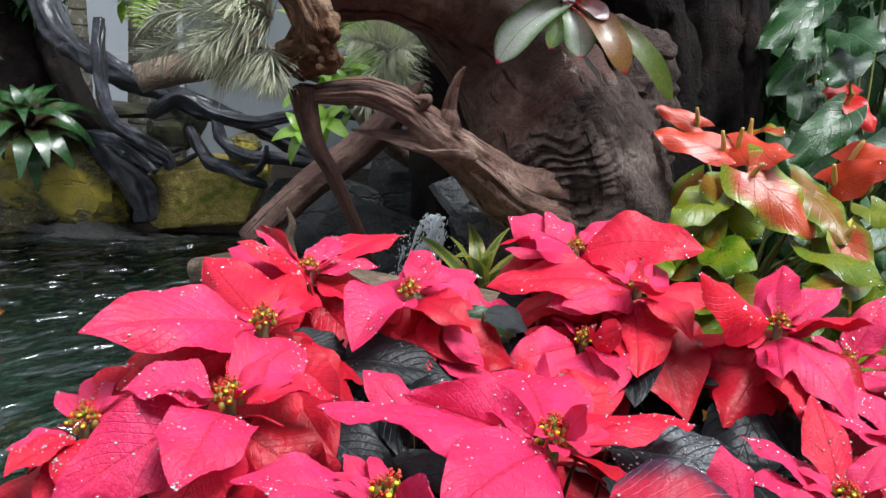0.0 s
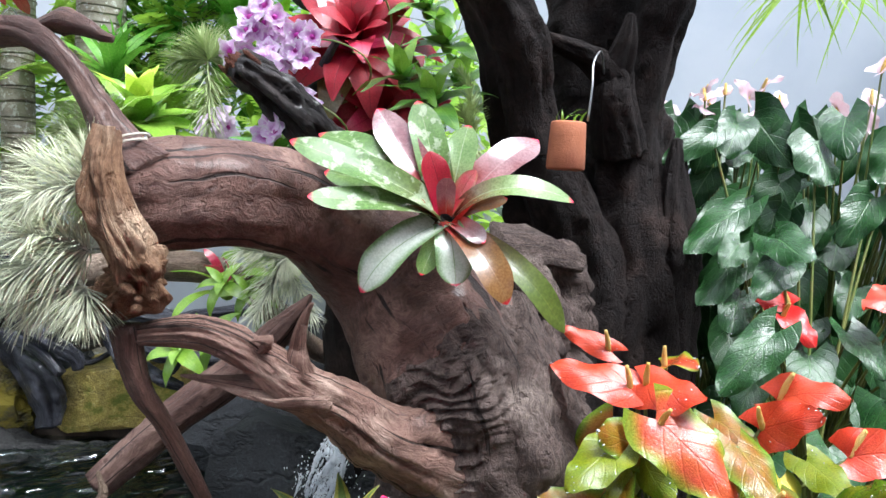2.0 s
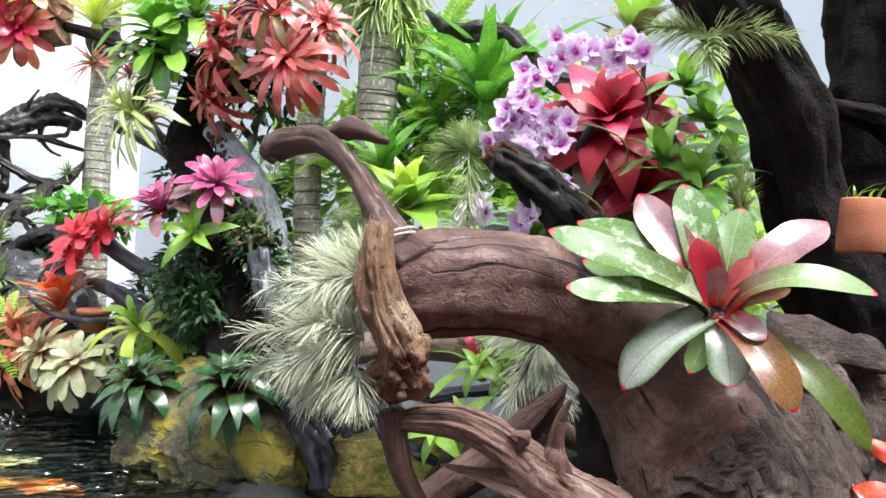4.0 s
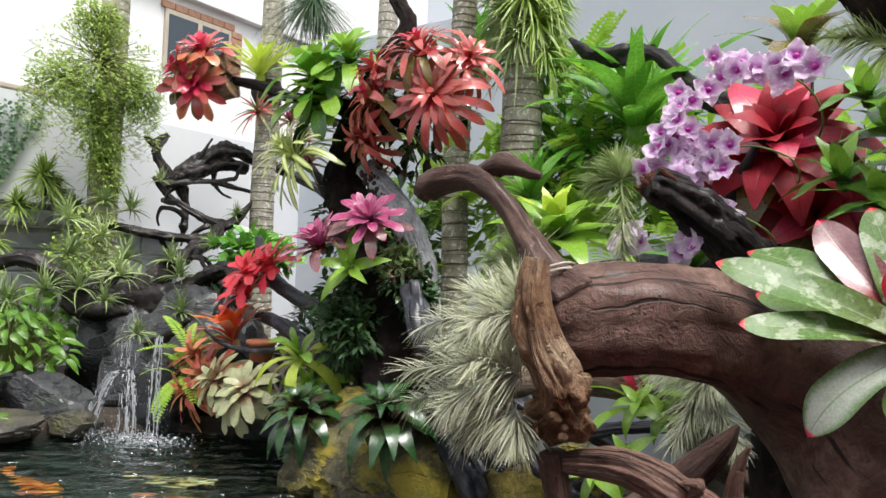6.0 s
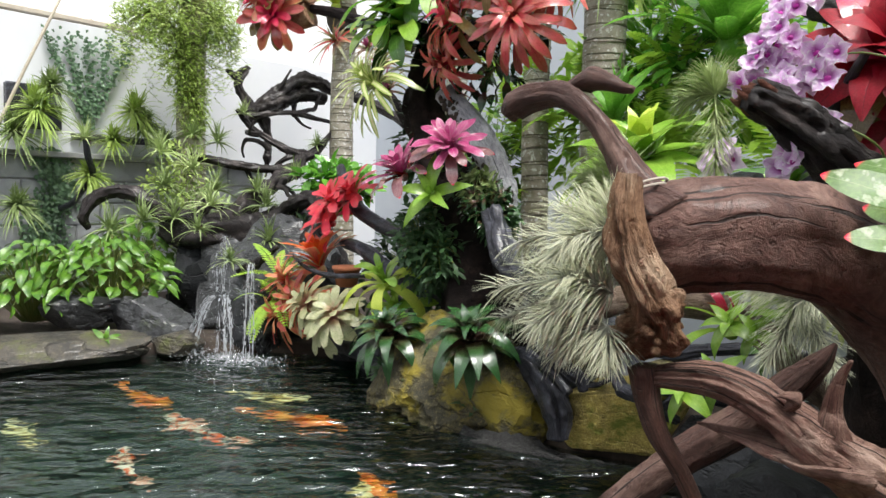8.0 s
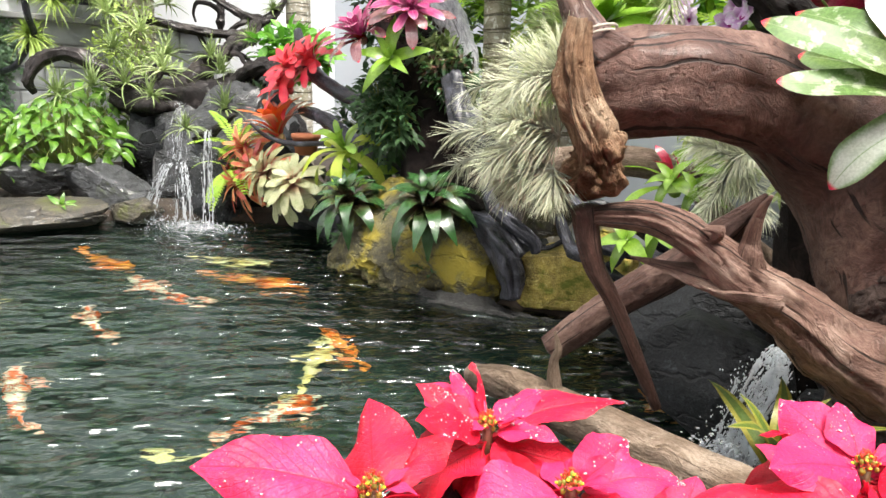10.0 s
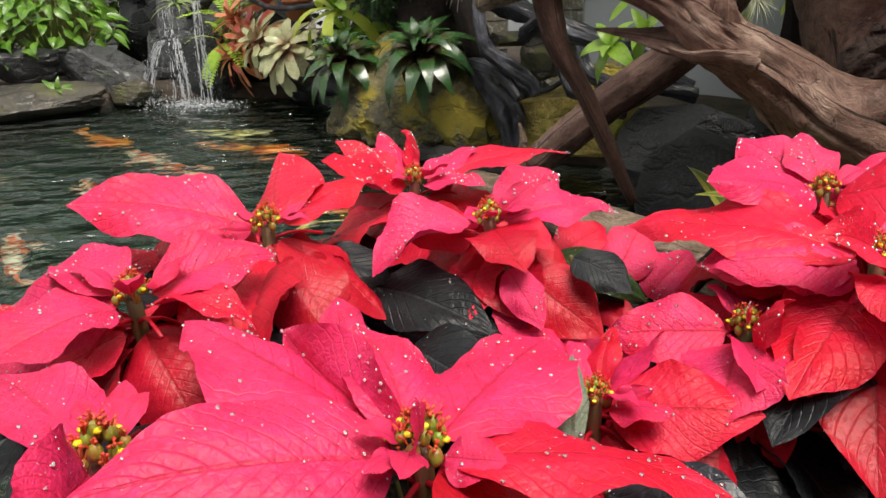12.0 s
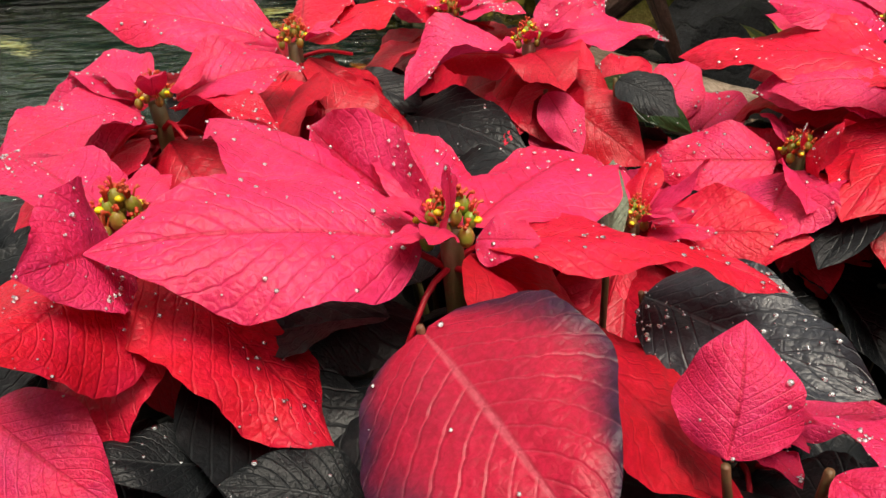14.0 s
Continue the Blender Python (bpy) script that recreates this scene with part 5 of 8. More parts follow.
# ---- the striped bromeliad on the limb ----
def neoregelia():
    o = Vector((0.218, 1.45, 0.785))
    top = thing("bromeliad", o, "wet green and wine-red bromeliad with red tips on the driftwood", "bromeliad")
    for az, el, ln, wide, mat, arch in (
            (-6, 10, 0.175, 0.25, "neo_green", 0.30), (-34, -42, 0.150, 0.36, "neo_bronze", 0.16), (-14, -38, 0.225, 0.20, "neo_olive", 0.12), (-67, -54, 0.100, 0.56, "neo_sheen", 0.14), (-148, -40, 0.156, 0.40, "neo_sheen", 0.16),
            (-117, -54, 0.088, 0.38, "neo_green", 0.10), (-150, 7, 0.200, 0.25, "neo_pale", 0.06), (-177, 18, 0.180, 0.34, "neo_green", 0.13), (-163, 22, 0.238, 0.24, "neo_pale", 0.10), (175, 31, 0.220, 0.26, "neo_pale", 0.10),
            (166, 52, 0.188, 0.33, "neo_red", 0.06), (143, 66, 0.180, 0.32, "neo_pale", 0.06), (65, 67, 0.145, 0.36, "neo_green", 0.08), (31, 41, 0.190, 0.34, "neo_red", 0.10), (100, 50, 0.16, 0.32, "neo_pale", 0.08),
            (-165, 74, 0.092, 0.48, "brom_deep", 0.03), (-90, 62, 0.06, 0.5, "neo_red", 0.03), (-20, 60, 0.075, 0.42, "brom_redor", 0.04), (160, 72, 0.07, 0.5, "neo_red", 0.03), (40, 68, 0.08, 0.45, "neo_red", 0.03),
            (-178, 44, 0.10, 0.40, "neo_bronze", 0.06), (20, 20, 0.09, 0.4, "neo_bronze", 0.08), (-40, -20, 0.07, 0.5, "neo_red", 0.10), (50, 20, 0.14, 0.3, "neo_green", 0.12)):
        w = polar(az, el)
        me = blade_mesh("tongue", wide * 0.92, arch, 0.55, 0.10, 0.35, 0.25 * math.sin(az), int(az * 7 + el), 18, 8)
        me.materials.append(M[mat])
        leaf = part("leaf", me, None, top, m=along(w * 0.010, w, ln, 0, normal=(0, -0.7, 0.7)))
        if mat == "neo_sheen":
            tagged(part("dew", drops(me, 26, int(az) + 400, 0.5), None, leaf), kind="stuff")
    h = Heap()
    h.ball((0, 0, -0.03), 0.026, 1.1, 12, 8)
    part("crown_base", h.mesh("crown_base"), M["neo_red"], top)


neoregelia()

# ---- silver air plants hung on the root ----
till = "silver-green wispy air plant with fine needle leaves hung on driftwood"
sprays("air_plant", (-0.21, 1.29, 0.80), [((-0.8, -0.2, 0.45), 0.11), ((-0.6, -0.5, 0.1), 0.09), ((-1, 0, 0.1), 0.15), ((-0.7, 0.2, 0.8), 0.09), ((-0.9, -0.3, -0.1), 0.10)], 150, 0.076, 0.0014, "till", till, group="air plants", seed=1)
sprays("air_plant", (-0.22, 1.28, 0.72), [((-1, -0.1, 0.2), 0.17), ((-0.7, -0.5, -0.1), 0.11), ((-0.5, -0.5, 0.4), 0.09), ((-0.9, 0, -0.12), 0.17), ((-0.7, -0.2, -0.3), 0.08), ((-0.8, 0.3, 0.4), 0.13)], 150, 0.074, 0.0014, "till", till, group="air plants", seed=2)
sprays("air_plant", (-0.22, 1.27, 0.675), [((-0.9, 0.1, 0.1), 0.14), ((-0.6, -0.4, 0.0), 0.09), ((-0.8, -0.1, -0.25), 0.08), ((0.25, -0.2, -0.7), 0.035), ((-0.3, 0, -0.8), 0.03)], 130, 0.062, 0.0014, "till", till, group="air plants", seed=3)
sprays("air_plant", (-0.25, 1.36, 0.86), [((-0.4, 0.2, 0.8), 0.08), ((-0.8, 0.2, 0.4), 0.09)], 180, 0.07, 0.0014, "till_green", "yellow-green wispy air plant with fine needle leaves", group="air plants", seed=4)
sprays("air_plant", (-0.128, 1.800, 0.667), [((-0.3, 0, 0.9), 0.10), ((0.6, -0.1, 0.4), 0.13), ((0.5, -0.2, -0.5), 0.10), ((-0.3, -0.2, 0.2), 0.10), ((0.2, -0.4, 0.2), 0.08), ((-0.1, -0.3, -0.7), 0.09)], 200, 0.075, 0.0015, "till", "bright silver-green air plant seen below the arching limb", group="air plants", seed=5)
sprays("air_plant", (-0.31, 1.84, 1.06), [((-0.2, -0.1, 0.9), 0.05), ((0.1, -0.1, -0.9), 0.14), ((-0.6, 0, 0.1), 0.05), ((0.5, 0, 0.3), 0.04)], 130, 0.08, 0.0022, "till_green", "yellow-green air plant hanging behind the broken stub", group="air plants", seed=6)
sprays("air_plant", (0.24, 1.72, 0.93), [((0, -0.1, 1), 0.15), ((0, -0.2, -1), 0.05), ((-0.3, -0.1, 0.5), 0.07)], 170, 0.042, 0.002, "till_green", "bright green needle air plant on the dark trunk", group="air plants", seed=7)
sprays("air_plant", (0.17, 1.66, 1.22), [((-0.6, -0.1, 0.2), 0.10), ((0.6, -0.1, 0.1), 0.10), ((0, -0.3, -0.3), 0.05)], 130, 0.06, 0.0022, "till_green", "green air plant high on the dark trunk", group="air plants", seed=8)
rosette("bromeliad", (-0.30, 1.97, 0.57), (-0.2, -0.4, 1), 9, 0.15, 0.2, ["brom_crimson", "brom_green", "brom_green"], "green bromeliad with a red heart below the arching limb", seed=9, low=0)
solid("cut_log", tube("cut_log", [(-0.72, 1.87, 0.565), (-0.6, 1.90, 0.60), (-0.5, 1.93, 0.62), (-0.30, 2.02, 0.60), (-0.18, 2.2, 0.42), (-0.1, 2.5, 0.3)], [0.036, 0.036, 0.034, 0.034, 0.03, 0.03], 24, 40, 0.12, grain=0.05), M["log_pale"], "sawn tan log end poking out behind the air plants", "log")

# ---- black wet roots over the stones ----
for pts, radii, text in (
        ([(-1.40, 2.55, 0.80), (-1.30, 2.50, 0.64), (-1.20, 2.46, 0.575), (-1.11, 2.45, 0.535), (-0.95, 2.46, 0.475), (-0.81, 2.48, 0.43), (-0.65, 2.58, 0.36), (-0.5, 2.66, 0.26)], [0.045, 0.045, 0.04, 0.04, 0.035, 0.035, 0.03, 0.03], "thick black wet root arching over the rocks"),
        ([(-1.11, 2.42, 0.68), (-1.09, 2.36, 0.58), (-1.07, 2.33, 0.48), (-1.04, 2.33, 0.385), (-0.97, 2.36, 0.33), (-0.90, 2.38, 0.285), (-0.885, 2.38, 0.245)], [0.018, 0.022, 0.02, 0.02, 0.026, 0.022, 0.016], "black wet root hanging in front of the stones"),
        ([(-0.95, 2.40, 0.41), (-0.88, 2.33, 0.445), (-0.80, 2.30, 0.48), (-0.72, 2.31, 0.44), (-0.60, 2.33, 0.42), (-0.48, 2.36, 0.445), (-0.30, 2.42, 0.46), (-0.1, 2.5, 0.38), (0.0, 2.6, 0.3)], [0.02, 0.022, 0.022, 0.02, 0.018, 0.018, 0.02, 0.02, 0.02], "twisted black wet root above the yellow block"),
        ([(-0.76, 2.42, 0.44), (-0.72, 2.40, 0.34), (-0.64, 2.39, 0.305), (-0.52, 2.41, 0.30), (-0.40, 2.46, 0.28)], [0.016, 0.02, 0.02, 0.02, 0.02], "black wet root on the yellow block"),
        ([(-0.857, 2.460, 0.369), (-0.814, 2.430, 0.310), (-0.770, 2.410, 0.269), (-0.706, 2.400, 0.255), (-0.638, 2.390, 0.230), (-0.593, 2.420, 0.206)], [0.012, 0.02, 0.022, 0.024, 0.02, 0.014], "black wet root with a bent tip over the yellow block"),
        ([(-1.096, 2.420, 0.399), (-1.050, 2.430, 0.330), (-0.989, 2.440, 0.269), (-0.903, 2.450, 0.247), (-0.831, 2.460, 0.285)], [0.008, 0.012, 0.012, 0.01, 0.008], "thin black wet root between the stones"),
        ([(-1.247, 2.460, 0.309), (-1.127, 2.400, 0.327), (-1.011, 2.370, 0.302), (-0.923, 2.350, 0.236)], [0.012, 0.02, 0.02, 0.016], "short black wet root end over the rocks"),
        ([(-0.660, 2.400, 0.237), (-0.608, 2.380, 0.267), (-0.581, 2.380, 0.305), (-0.577, 2.380, 0.344)], [0.01, 0.014, 0.012, 0.006], "forked black root tip above the yellow block"),
        ([(-1.2, 2.5, 0.3), (-1.08, 2.46, 0.22), (-1.0, 2.42, 0.14), (-0.98, 2.40, 0.06)], [0.05, 0.05, 0.045, 0.03], "black wet root between the rocks")):
    solid("black_root", tube("black_root", pts, [q * 0.9 for q in radii], 32, 110, 0.45, 0.4, len(text), grain=0.08), M["black_wood"], text, "root", "black roots")

# ---- dark trunks behind, with the hanging pot ----
def dark_trunks():
    o = (0.55, 1.98, 0.15)
    top = thing("dark_tree_stump", o, "tall dark hollow tree stump with forked trunks behind the driftwood", "tree stump")
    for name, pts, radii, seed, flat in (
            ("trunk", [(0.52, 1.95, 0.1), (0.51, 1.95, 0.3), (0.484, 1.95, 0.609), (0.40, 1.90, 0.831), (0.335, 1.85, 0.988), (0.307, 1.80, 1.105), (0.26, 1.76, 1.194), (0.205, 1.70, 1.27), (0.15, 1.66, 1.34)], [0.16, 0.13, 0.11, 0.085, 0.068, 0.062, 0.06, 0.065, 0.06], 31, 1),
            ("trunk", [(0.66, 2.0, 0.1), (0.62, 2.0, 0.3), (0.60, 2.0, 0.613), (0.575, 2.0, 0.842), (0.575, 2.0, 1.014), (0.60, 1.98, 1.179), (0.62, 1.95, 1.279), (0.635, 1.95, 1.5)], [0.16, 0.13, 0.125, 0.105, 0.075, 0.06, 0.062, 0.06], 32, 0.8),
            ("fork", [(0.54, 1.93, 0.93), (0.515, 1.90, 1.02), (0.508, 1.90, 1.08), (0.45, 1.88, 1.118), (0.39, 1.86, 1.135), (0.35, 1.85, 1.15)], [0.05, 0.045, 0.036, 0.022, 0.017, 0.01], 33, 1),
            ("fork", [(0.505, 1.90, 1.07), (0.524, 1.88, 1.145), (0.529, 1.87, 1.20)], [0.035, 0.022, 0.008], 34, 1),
            # added dark slab that stands for the shade in the gap
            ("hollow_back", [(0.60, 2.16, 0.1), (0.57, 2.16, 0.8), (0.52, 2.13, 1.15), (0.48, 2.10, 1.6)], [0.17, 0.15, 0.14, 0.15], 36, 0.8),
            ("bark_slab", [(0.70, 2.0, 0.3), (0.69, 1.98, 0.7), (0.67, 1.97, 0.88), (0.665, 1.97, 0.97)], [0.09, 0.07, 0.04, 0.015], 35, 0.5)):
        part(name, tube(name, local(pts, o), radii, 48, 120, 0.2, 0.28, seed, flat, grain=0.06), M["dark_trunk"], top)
    return top


dark_trunks()
pot = thing("hanging_pot", (0.41, 1.725, 0.88), "small broken terracotta pot hung on a wire from the dark stump", "flower pot")
part("pot", lathe("pot", [(0.0, 0.0), (0.033, 0.0), (0.035, 0.004), (0.0345, 0.03), (0.033, 0.06), (0.032, 0.083), (0.030, 0.086), (0.028, 0.083), (0.027, 0.075), (0.0, 0.073)]), M["terracotta"], pot)
part("wire_hook", tube("wire_hook", [(0.034, 0, 0.09), (0.037, 0.0, 0.15), (0.04, 0.03, 0.20), (0.06, 0.09, 0.232), (0.075, 0.14, 0.20)], [0.002] * 3, 6, 22, 0), M["metal"], pot, "bent galvanised wire")
h = Heap()
rng = random.Random(3)
for i in range(6):
    h.blade((rng.uniform(-.02, .02), rng.uniform(-.02, .02), 0.08), (rng.uniform(-.05, .05), rng.uniform(-.04, .04), rng.uniform(0.09, 0.12)), 0.006, 0.01, 3)
part("seedling", h.mesh("seedling"), M["brom_green"], pot)

# ---- poinsettia bed ----
def bract_outline(t):
    return (t ** 0.60) * (1 - t) ** 0.95 * 2.62 if 0 < t < 1 else 0.0


def bract_blade(width, fold, arch, seed, teeth=1.0, veins=11, round_tip=False):
    """A poinsettia blade, one unit long: an angular oval with a drawn-out tip, its sides folded, puffed between the side veins and ruffled at the edge."""
    rng = random.Random(seed)
    ph, ph2, bow = rng.uniform(0, 6), rng.uniform(0, 6), rng.uniform(-0.035, 0.035)
    tooth = [(rng.uniform(0.30, 0.62), rng.uniform(0.05, 0.13) * teeth * rng.choice((0, 1, 1))) for side in (0, 1)]
    nv, nu = 66, 12
    verts, uvs, faces = [], [], []
    for i in range(nv + 1):
        t = i / nv
        base = math.sin(math.pi * min(1, t * 0.95 + 0.04) ** 0.8) ** 0.75 if round_tip else bract_outline(t)
        for j in range(nu + 1):
            u = j / nu * 2 - 1
            side = 0 if u < 0 else 1
            at, size = tooth[side]
            k = 1 + 0.035 * math.sin(t * 17 + ph + side * 2) + size * max(0, 1 - abs(t - at) / 0.10)
            w = max(width * 0.5 * base * k, 0.002)
            a = abs(u)
            puff = (2 * abs(((t - a * 0.34) * veins + 20) % 1 - 0.5)) ** 0.6
            z = arch * 4 * t * (1 - t) + a ** 1.4 * w * fold
            z += 0.040 * width * puff * min(1, a * 3) * min(1, 6 * t * (1 - t)) * (1 - 0.5 * a)
            z += (0.04 if round_tip else 0.075) * width * a ** 2.5 * math.sin(t * 11 + ph2 + side * 2.2) * min(1, 5 * t * (1 - t))
            z -= 0.030 * width * max(0, 1 - a * 6) * (1 - t)
            z += 0.030 * noise.noise(Vector((t * 2.4 + seed * 3.7, u * 1.3, 4)))  * min(1, 8 * t * (1 - t))
            verts.append((u * w + bow * math.sin(t * 3.14), t, z))
            uvs.append((j / nu, t))
    k = nu + 1
    for i in range(nv):
        for j in range(nu):
            q = i * k + j
            faces.append((q, q + 1, q + k + 1, q + k))
    return mesh("bract", verts, faces, uvs)


TONES = {"p": "bract", "s": "bract_scarlet", "d": "bract_shaded"}
POOLED = {}


def pooled(kind, width, seed):
    """A few loose blades that many heads share."""
    key = (kind, round(width * 10), seed % 5)
    if key not in POOLED:
        k = seed % 5
        me = bract_blade(width * 1.1, (-0.5, -0.1, 0.2, -0.3, 0.05)[k], 0.04 + 0.03 * k, 40 + k + round(width * 10), 0.8)
        me.materials.append(M[kind])
        POOLED[key] = me
    return POOLED[key]


def cyathia(parent, at, size, seed):
    rng = random.Random(seed)
    buds, glands, hairs = Heap(), Heap(), Heap()
    for i in range(16):
        a, r = i * 2.4, size * 0.27 * math.sqrt(i / 3)
        p = Vector((math.cos(a) * r, math.sin(a) * r, size * (0.50 - 0.045 * i) * rng.uniform(0.8, 1.2)))
        buds.ball(p, size * rng.uniform(0.12, 0.18), 1.35, 10, 7)
        if i % 2 == 0:
            glands.ball(p + Vector((math.cos(a), math.sin(a), 0.25)) * size * 0.17, size * 0.10, 0.7, 8, 5)
        for k in range(5):
            d = polar(rng.uniform(0, 360), rng.uniform(45, 88), size * rng.uniform(0.25, 0.5))
            hairs.pipe([p, p + d * 0.6 + Vector((0, 0, size * 0.1)), p + d], [size * 0.028, size * 0.024, size * 0.05], 5)
    m = Matrix.Translation(at)
    tagged(part("cyathium", buds.mesh("cyathium"), M["cyathia"], parent, "small green and yellow true flowers", m), kind="stuff")
    tagged(part("nectar", glands.mesh("nectar"), M["nectar"], parent, "yellow nectar glands", m), kind="stuff")
    tagged(part("stamen_tuft", hairs.mesh("stamen_tuft"), M["stamen"], parent, "thin red stamens", m), kind="stuff")


def poinsettia(centre, bracts, seed, under=9, leaves=10, extra=0):
    """One head: bracts by tone, azimuth, rise, length, width, roll, fold and arch; a few more bracts and dark leaves below; the small flowers in the middle."""
    rng = random.Random(seed)
    c = Vector(centre)
    floor = max(0.16, ground_height(c.x, c.y))
    o = Vector((c.x + rng.uniform(-.02, .02), c.y + rng.uniform(-.01, .03), floor))
    top = thing("poinsettia", o, "red poinsettia head wet with water drops above dark green leaves", "poinsettia", "poinsettias in the bed")
    head = c - o
    for i, (tone, az, el, ln, w, roll, fold, arch) in enumerate(bracts):
        way = polar(az, el)
        me = bract_blade(w * 1.13, fold * 0.9, arch, seed * 20 + i, 1.0 if ln > 0.06 else 0.3)
        me.materials.append(M[TONES[tone]])
        foot = way * 0.012 - UP * 0.005
        b = part("bract", me, None, top, m=along(head + foot, way * ln - foot, (way * ln - foot).length, roll))
        if tone != "d":
            tagged(part("dew", drops(me, 80 if ln > 0.06 else 20, seed * 31 + i, 0.09 / ln), None, b), kind="stuff")
    longest = max(b[3] for b in bracts)
    # lower bracts take the darker reds painted for the shade under a head
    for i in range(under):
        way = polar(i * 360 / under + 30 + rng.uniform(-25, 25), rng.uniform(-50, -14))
        part("bract", pooled("bract_shaded" if i % 3 else "bract_scarlet", 0.65, seed * 5 + i), None, top, m=along(head - UP * (0.020 + 0.008 * (i % 2)) + way * 0.01, way, longest * rng.uniform(0.6, 0.85), rng.uniform(-20, 20), normal=(rng.uniform(-.25, .25), -0.45, 0.8)))
    for i in range(extra):
        way = polar(i * 360 / extra + rng.uniform(-30, 30), rng.uniform(-14, 16))
        part("bract", pooled("bract" if i % 2 else "bract_scarlet", 0.6, seed * 3 + i), None, top, m=along(head + way * 0.01 - UP * 0.012, way, longest * rng.uniform(0.5, 0.7), rng.uniform(-35, 35)))
    for i in range(3):
        way = polar(rng.uniform(0, 360), rng.uniform(10, 35))
        part("bract", pooled("bract", 0.5, seed + i), None, top, m=along(head + way * 0.010 - UP * 0.003, way, rng.uniform(0.022, 0.034), rng.uniform(-14, 14)))
    # near-black leaves fill the gaps below the bracts as painted shade
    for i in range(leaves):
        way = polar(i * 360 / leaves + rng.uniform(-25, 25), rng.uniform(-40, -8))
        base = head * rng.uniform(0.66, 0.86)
        part("leaf", pooled("poin_leaf_shaded", 0.6, seed + i), None, top, "green leaf coloured near-black for the shade below the bracts", m=along(base + way * 0.03, way, rng.uniform(0.09, 0.13), rng.uniform(-14, 14)))
    part("stem", tube("stem", [(0, 0, -0.02), head * 0.5 + Vector((0.006, 0, 0)), head - UP * 0.004], [0.006, 0.005, 0.005], 8, 12, 0.05), M["poin_stem"], top)
    for i in range(5):
        way = polar(i * 72 + rng.uniform(-20, 20), rng.uniform(-30, 10))
        part("leaf_stalk", tube("leaf_stalk", [head - UP * rng.uniform(0.012, 0.03), head - UP * 0.014 + way * 0.02, head - UP * 0.022 + way * 0.04], [0.0016, 0.0013, 0.0012], 6, 6, 0), M["bract_shaded"], top, "thin red leaf stalk")
    cyathia(top, head, 0.020 if seed < 3 else 0.016, seed)


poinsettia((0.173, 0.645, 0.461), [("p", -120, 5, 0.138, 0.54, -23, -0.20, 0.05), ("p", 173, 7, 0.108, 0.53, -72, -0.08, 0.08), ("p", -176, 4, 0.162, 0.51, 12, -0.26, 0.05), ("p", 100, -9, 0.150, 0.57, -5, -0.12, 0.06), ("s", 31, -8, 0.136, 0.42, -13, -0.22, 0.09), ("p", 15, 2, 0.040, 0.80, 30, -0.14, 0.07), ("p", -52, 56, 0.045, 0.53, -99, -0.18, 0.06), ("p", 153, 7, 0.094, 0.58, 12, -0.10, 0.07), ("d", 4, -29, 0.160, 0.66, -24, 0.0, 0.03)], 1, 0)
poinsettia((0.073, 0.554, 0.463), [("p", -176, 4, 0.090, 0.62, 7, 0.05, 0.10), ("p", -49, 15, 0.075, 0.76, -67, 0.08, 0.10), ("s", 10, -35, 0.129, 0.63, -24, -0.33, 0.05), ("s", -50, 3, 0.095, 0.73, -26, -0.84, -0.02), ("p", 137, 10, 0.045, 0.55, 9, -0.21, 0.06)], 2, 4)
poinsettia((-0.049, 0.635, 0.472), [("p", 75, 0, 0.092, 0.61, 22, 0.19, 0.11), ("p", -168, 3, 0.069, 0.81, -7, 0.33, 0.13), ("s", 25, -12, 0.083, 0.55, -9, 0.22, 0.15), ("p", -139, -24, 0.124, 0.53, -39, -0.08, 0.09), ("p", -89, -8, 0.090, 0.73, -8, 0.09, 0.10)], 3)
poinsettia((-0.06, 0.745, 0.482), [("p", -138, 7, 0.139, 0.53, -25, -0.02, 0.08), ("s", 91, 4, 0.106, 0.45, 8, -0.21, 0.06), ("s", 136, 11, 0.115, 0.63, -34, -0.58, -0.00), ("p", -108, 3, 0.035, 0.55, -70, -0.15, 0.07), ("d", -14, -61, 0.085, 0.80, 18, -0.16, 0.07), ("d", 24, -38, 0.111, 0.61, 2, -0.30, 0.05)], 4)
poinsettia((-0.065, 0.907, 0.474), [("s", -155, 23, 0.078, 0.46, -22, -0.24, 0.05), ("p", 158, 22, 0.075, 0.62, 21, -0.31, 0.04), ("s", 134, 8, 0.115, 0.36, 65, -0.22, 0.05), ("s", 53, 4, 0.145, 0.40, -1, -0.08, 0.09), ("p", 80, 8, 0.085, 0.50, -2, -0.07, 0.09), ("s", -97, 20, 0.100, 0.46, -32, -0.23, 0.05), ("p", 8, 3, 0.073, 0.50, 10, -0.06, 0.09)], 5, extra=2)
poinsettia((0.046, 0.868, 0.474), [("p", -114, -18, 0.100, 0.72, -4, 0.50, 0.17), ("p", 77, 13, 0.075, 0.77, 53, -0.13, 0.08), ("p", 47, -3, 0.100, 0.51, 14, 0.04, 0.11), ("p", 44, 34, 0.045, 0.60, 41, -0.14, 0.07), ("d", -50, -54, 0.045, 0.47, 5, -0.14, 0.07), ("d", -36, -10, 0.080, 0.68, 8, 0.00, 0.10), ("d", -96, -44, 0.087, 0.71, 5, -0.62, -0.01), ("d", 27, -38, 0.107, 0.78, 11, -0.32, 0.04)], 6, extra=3)
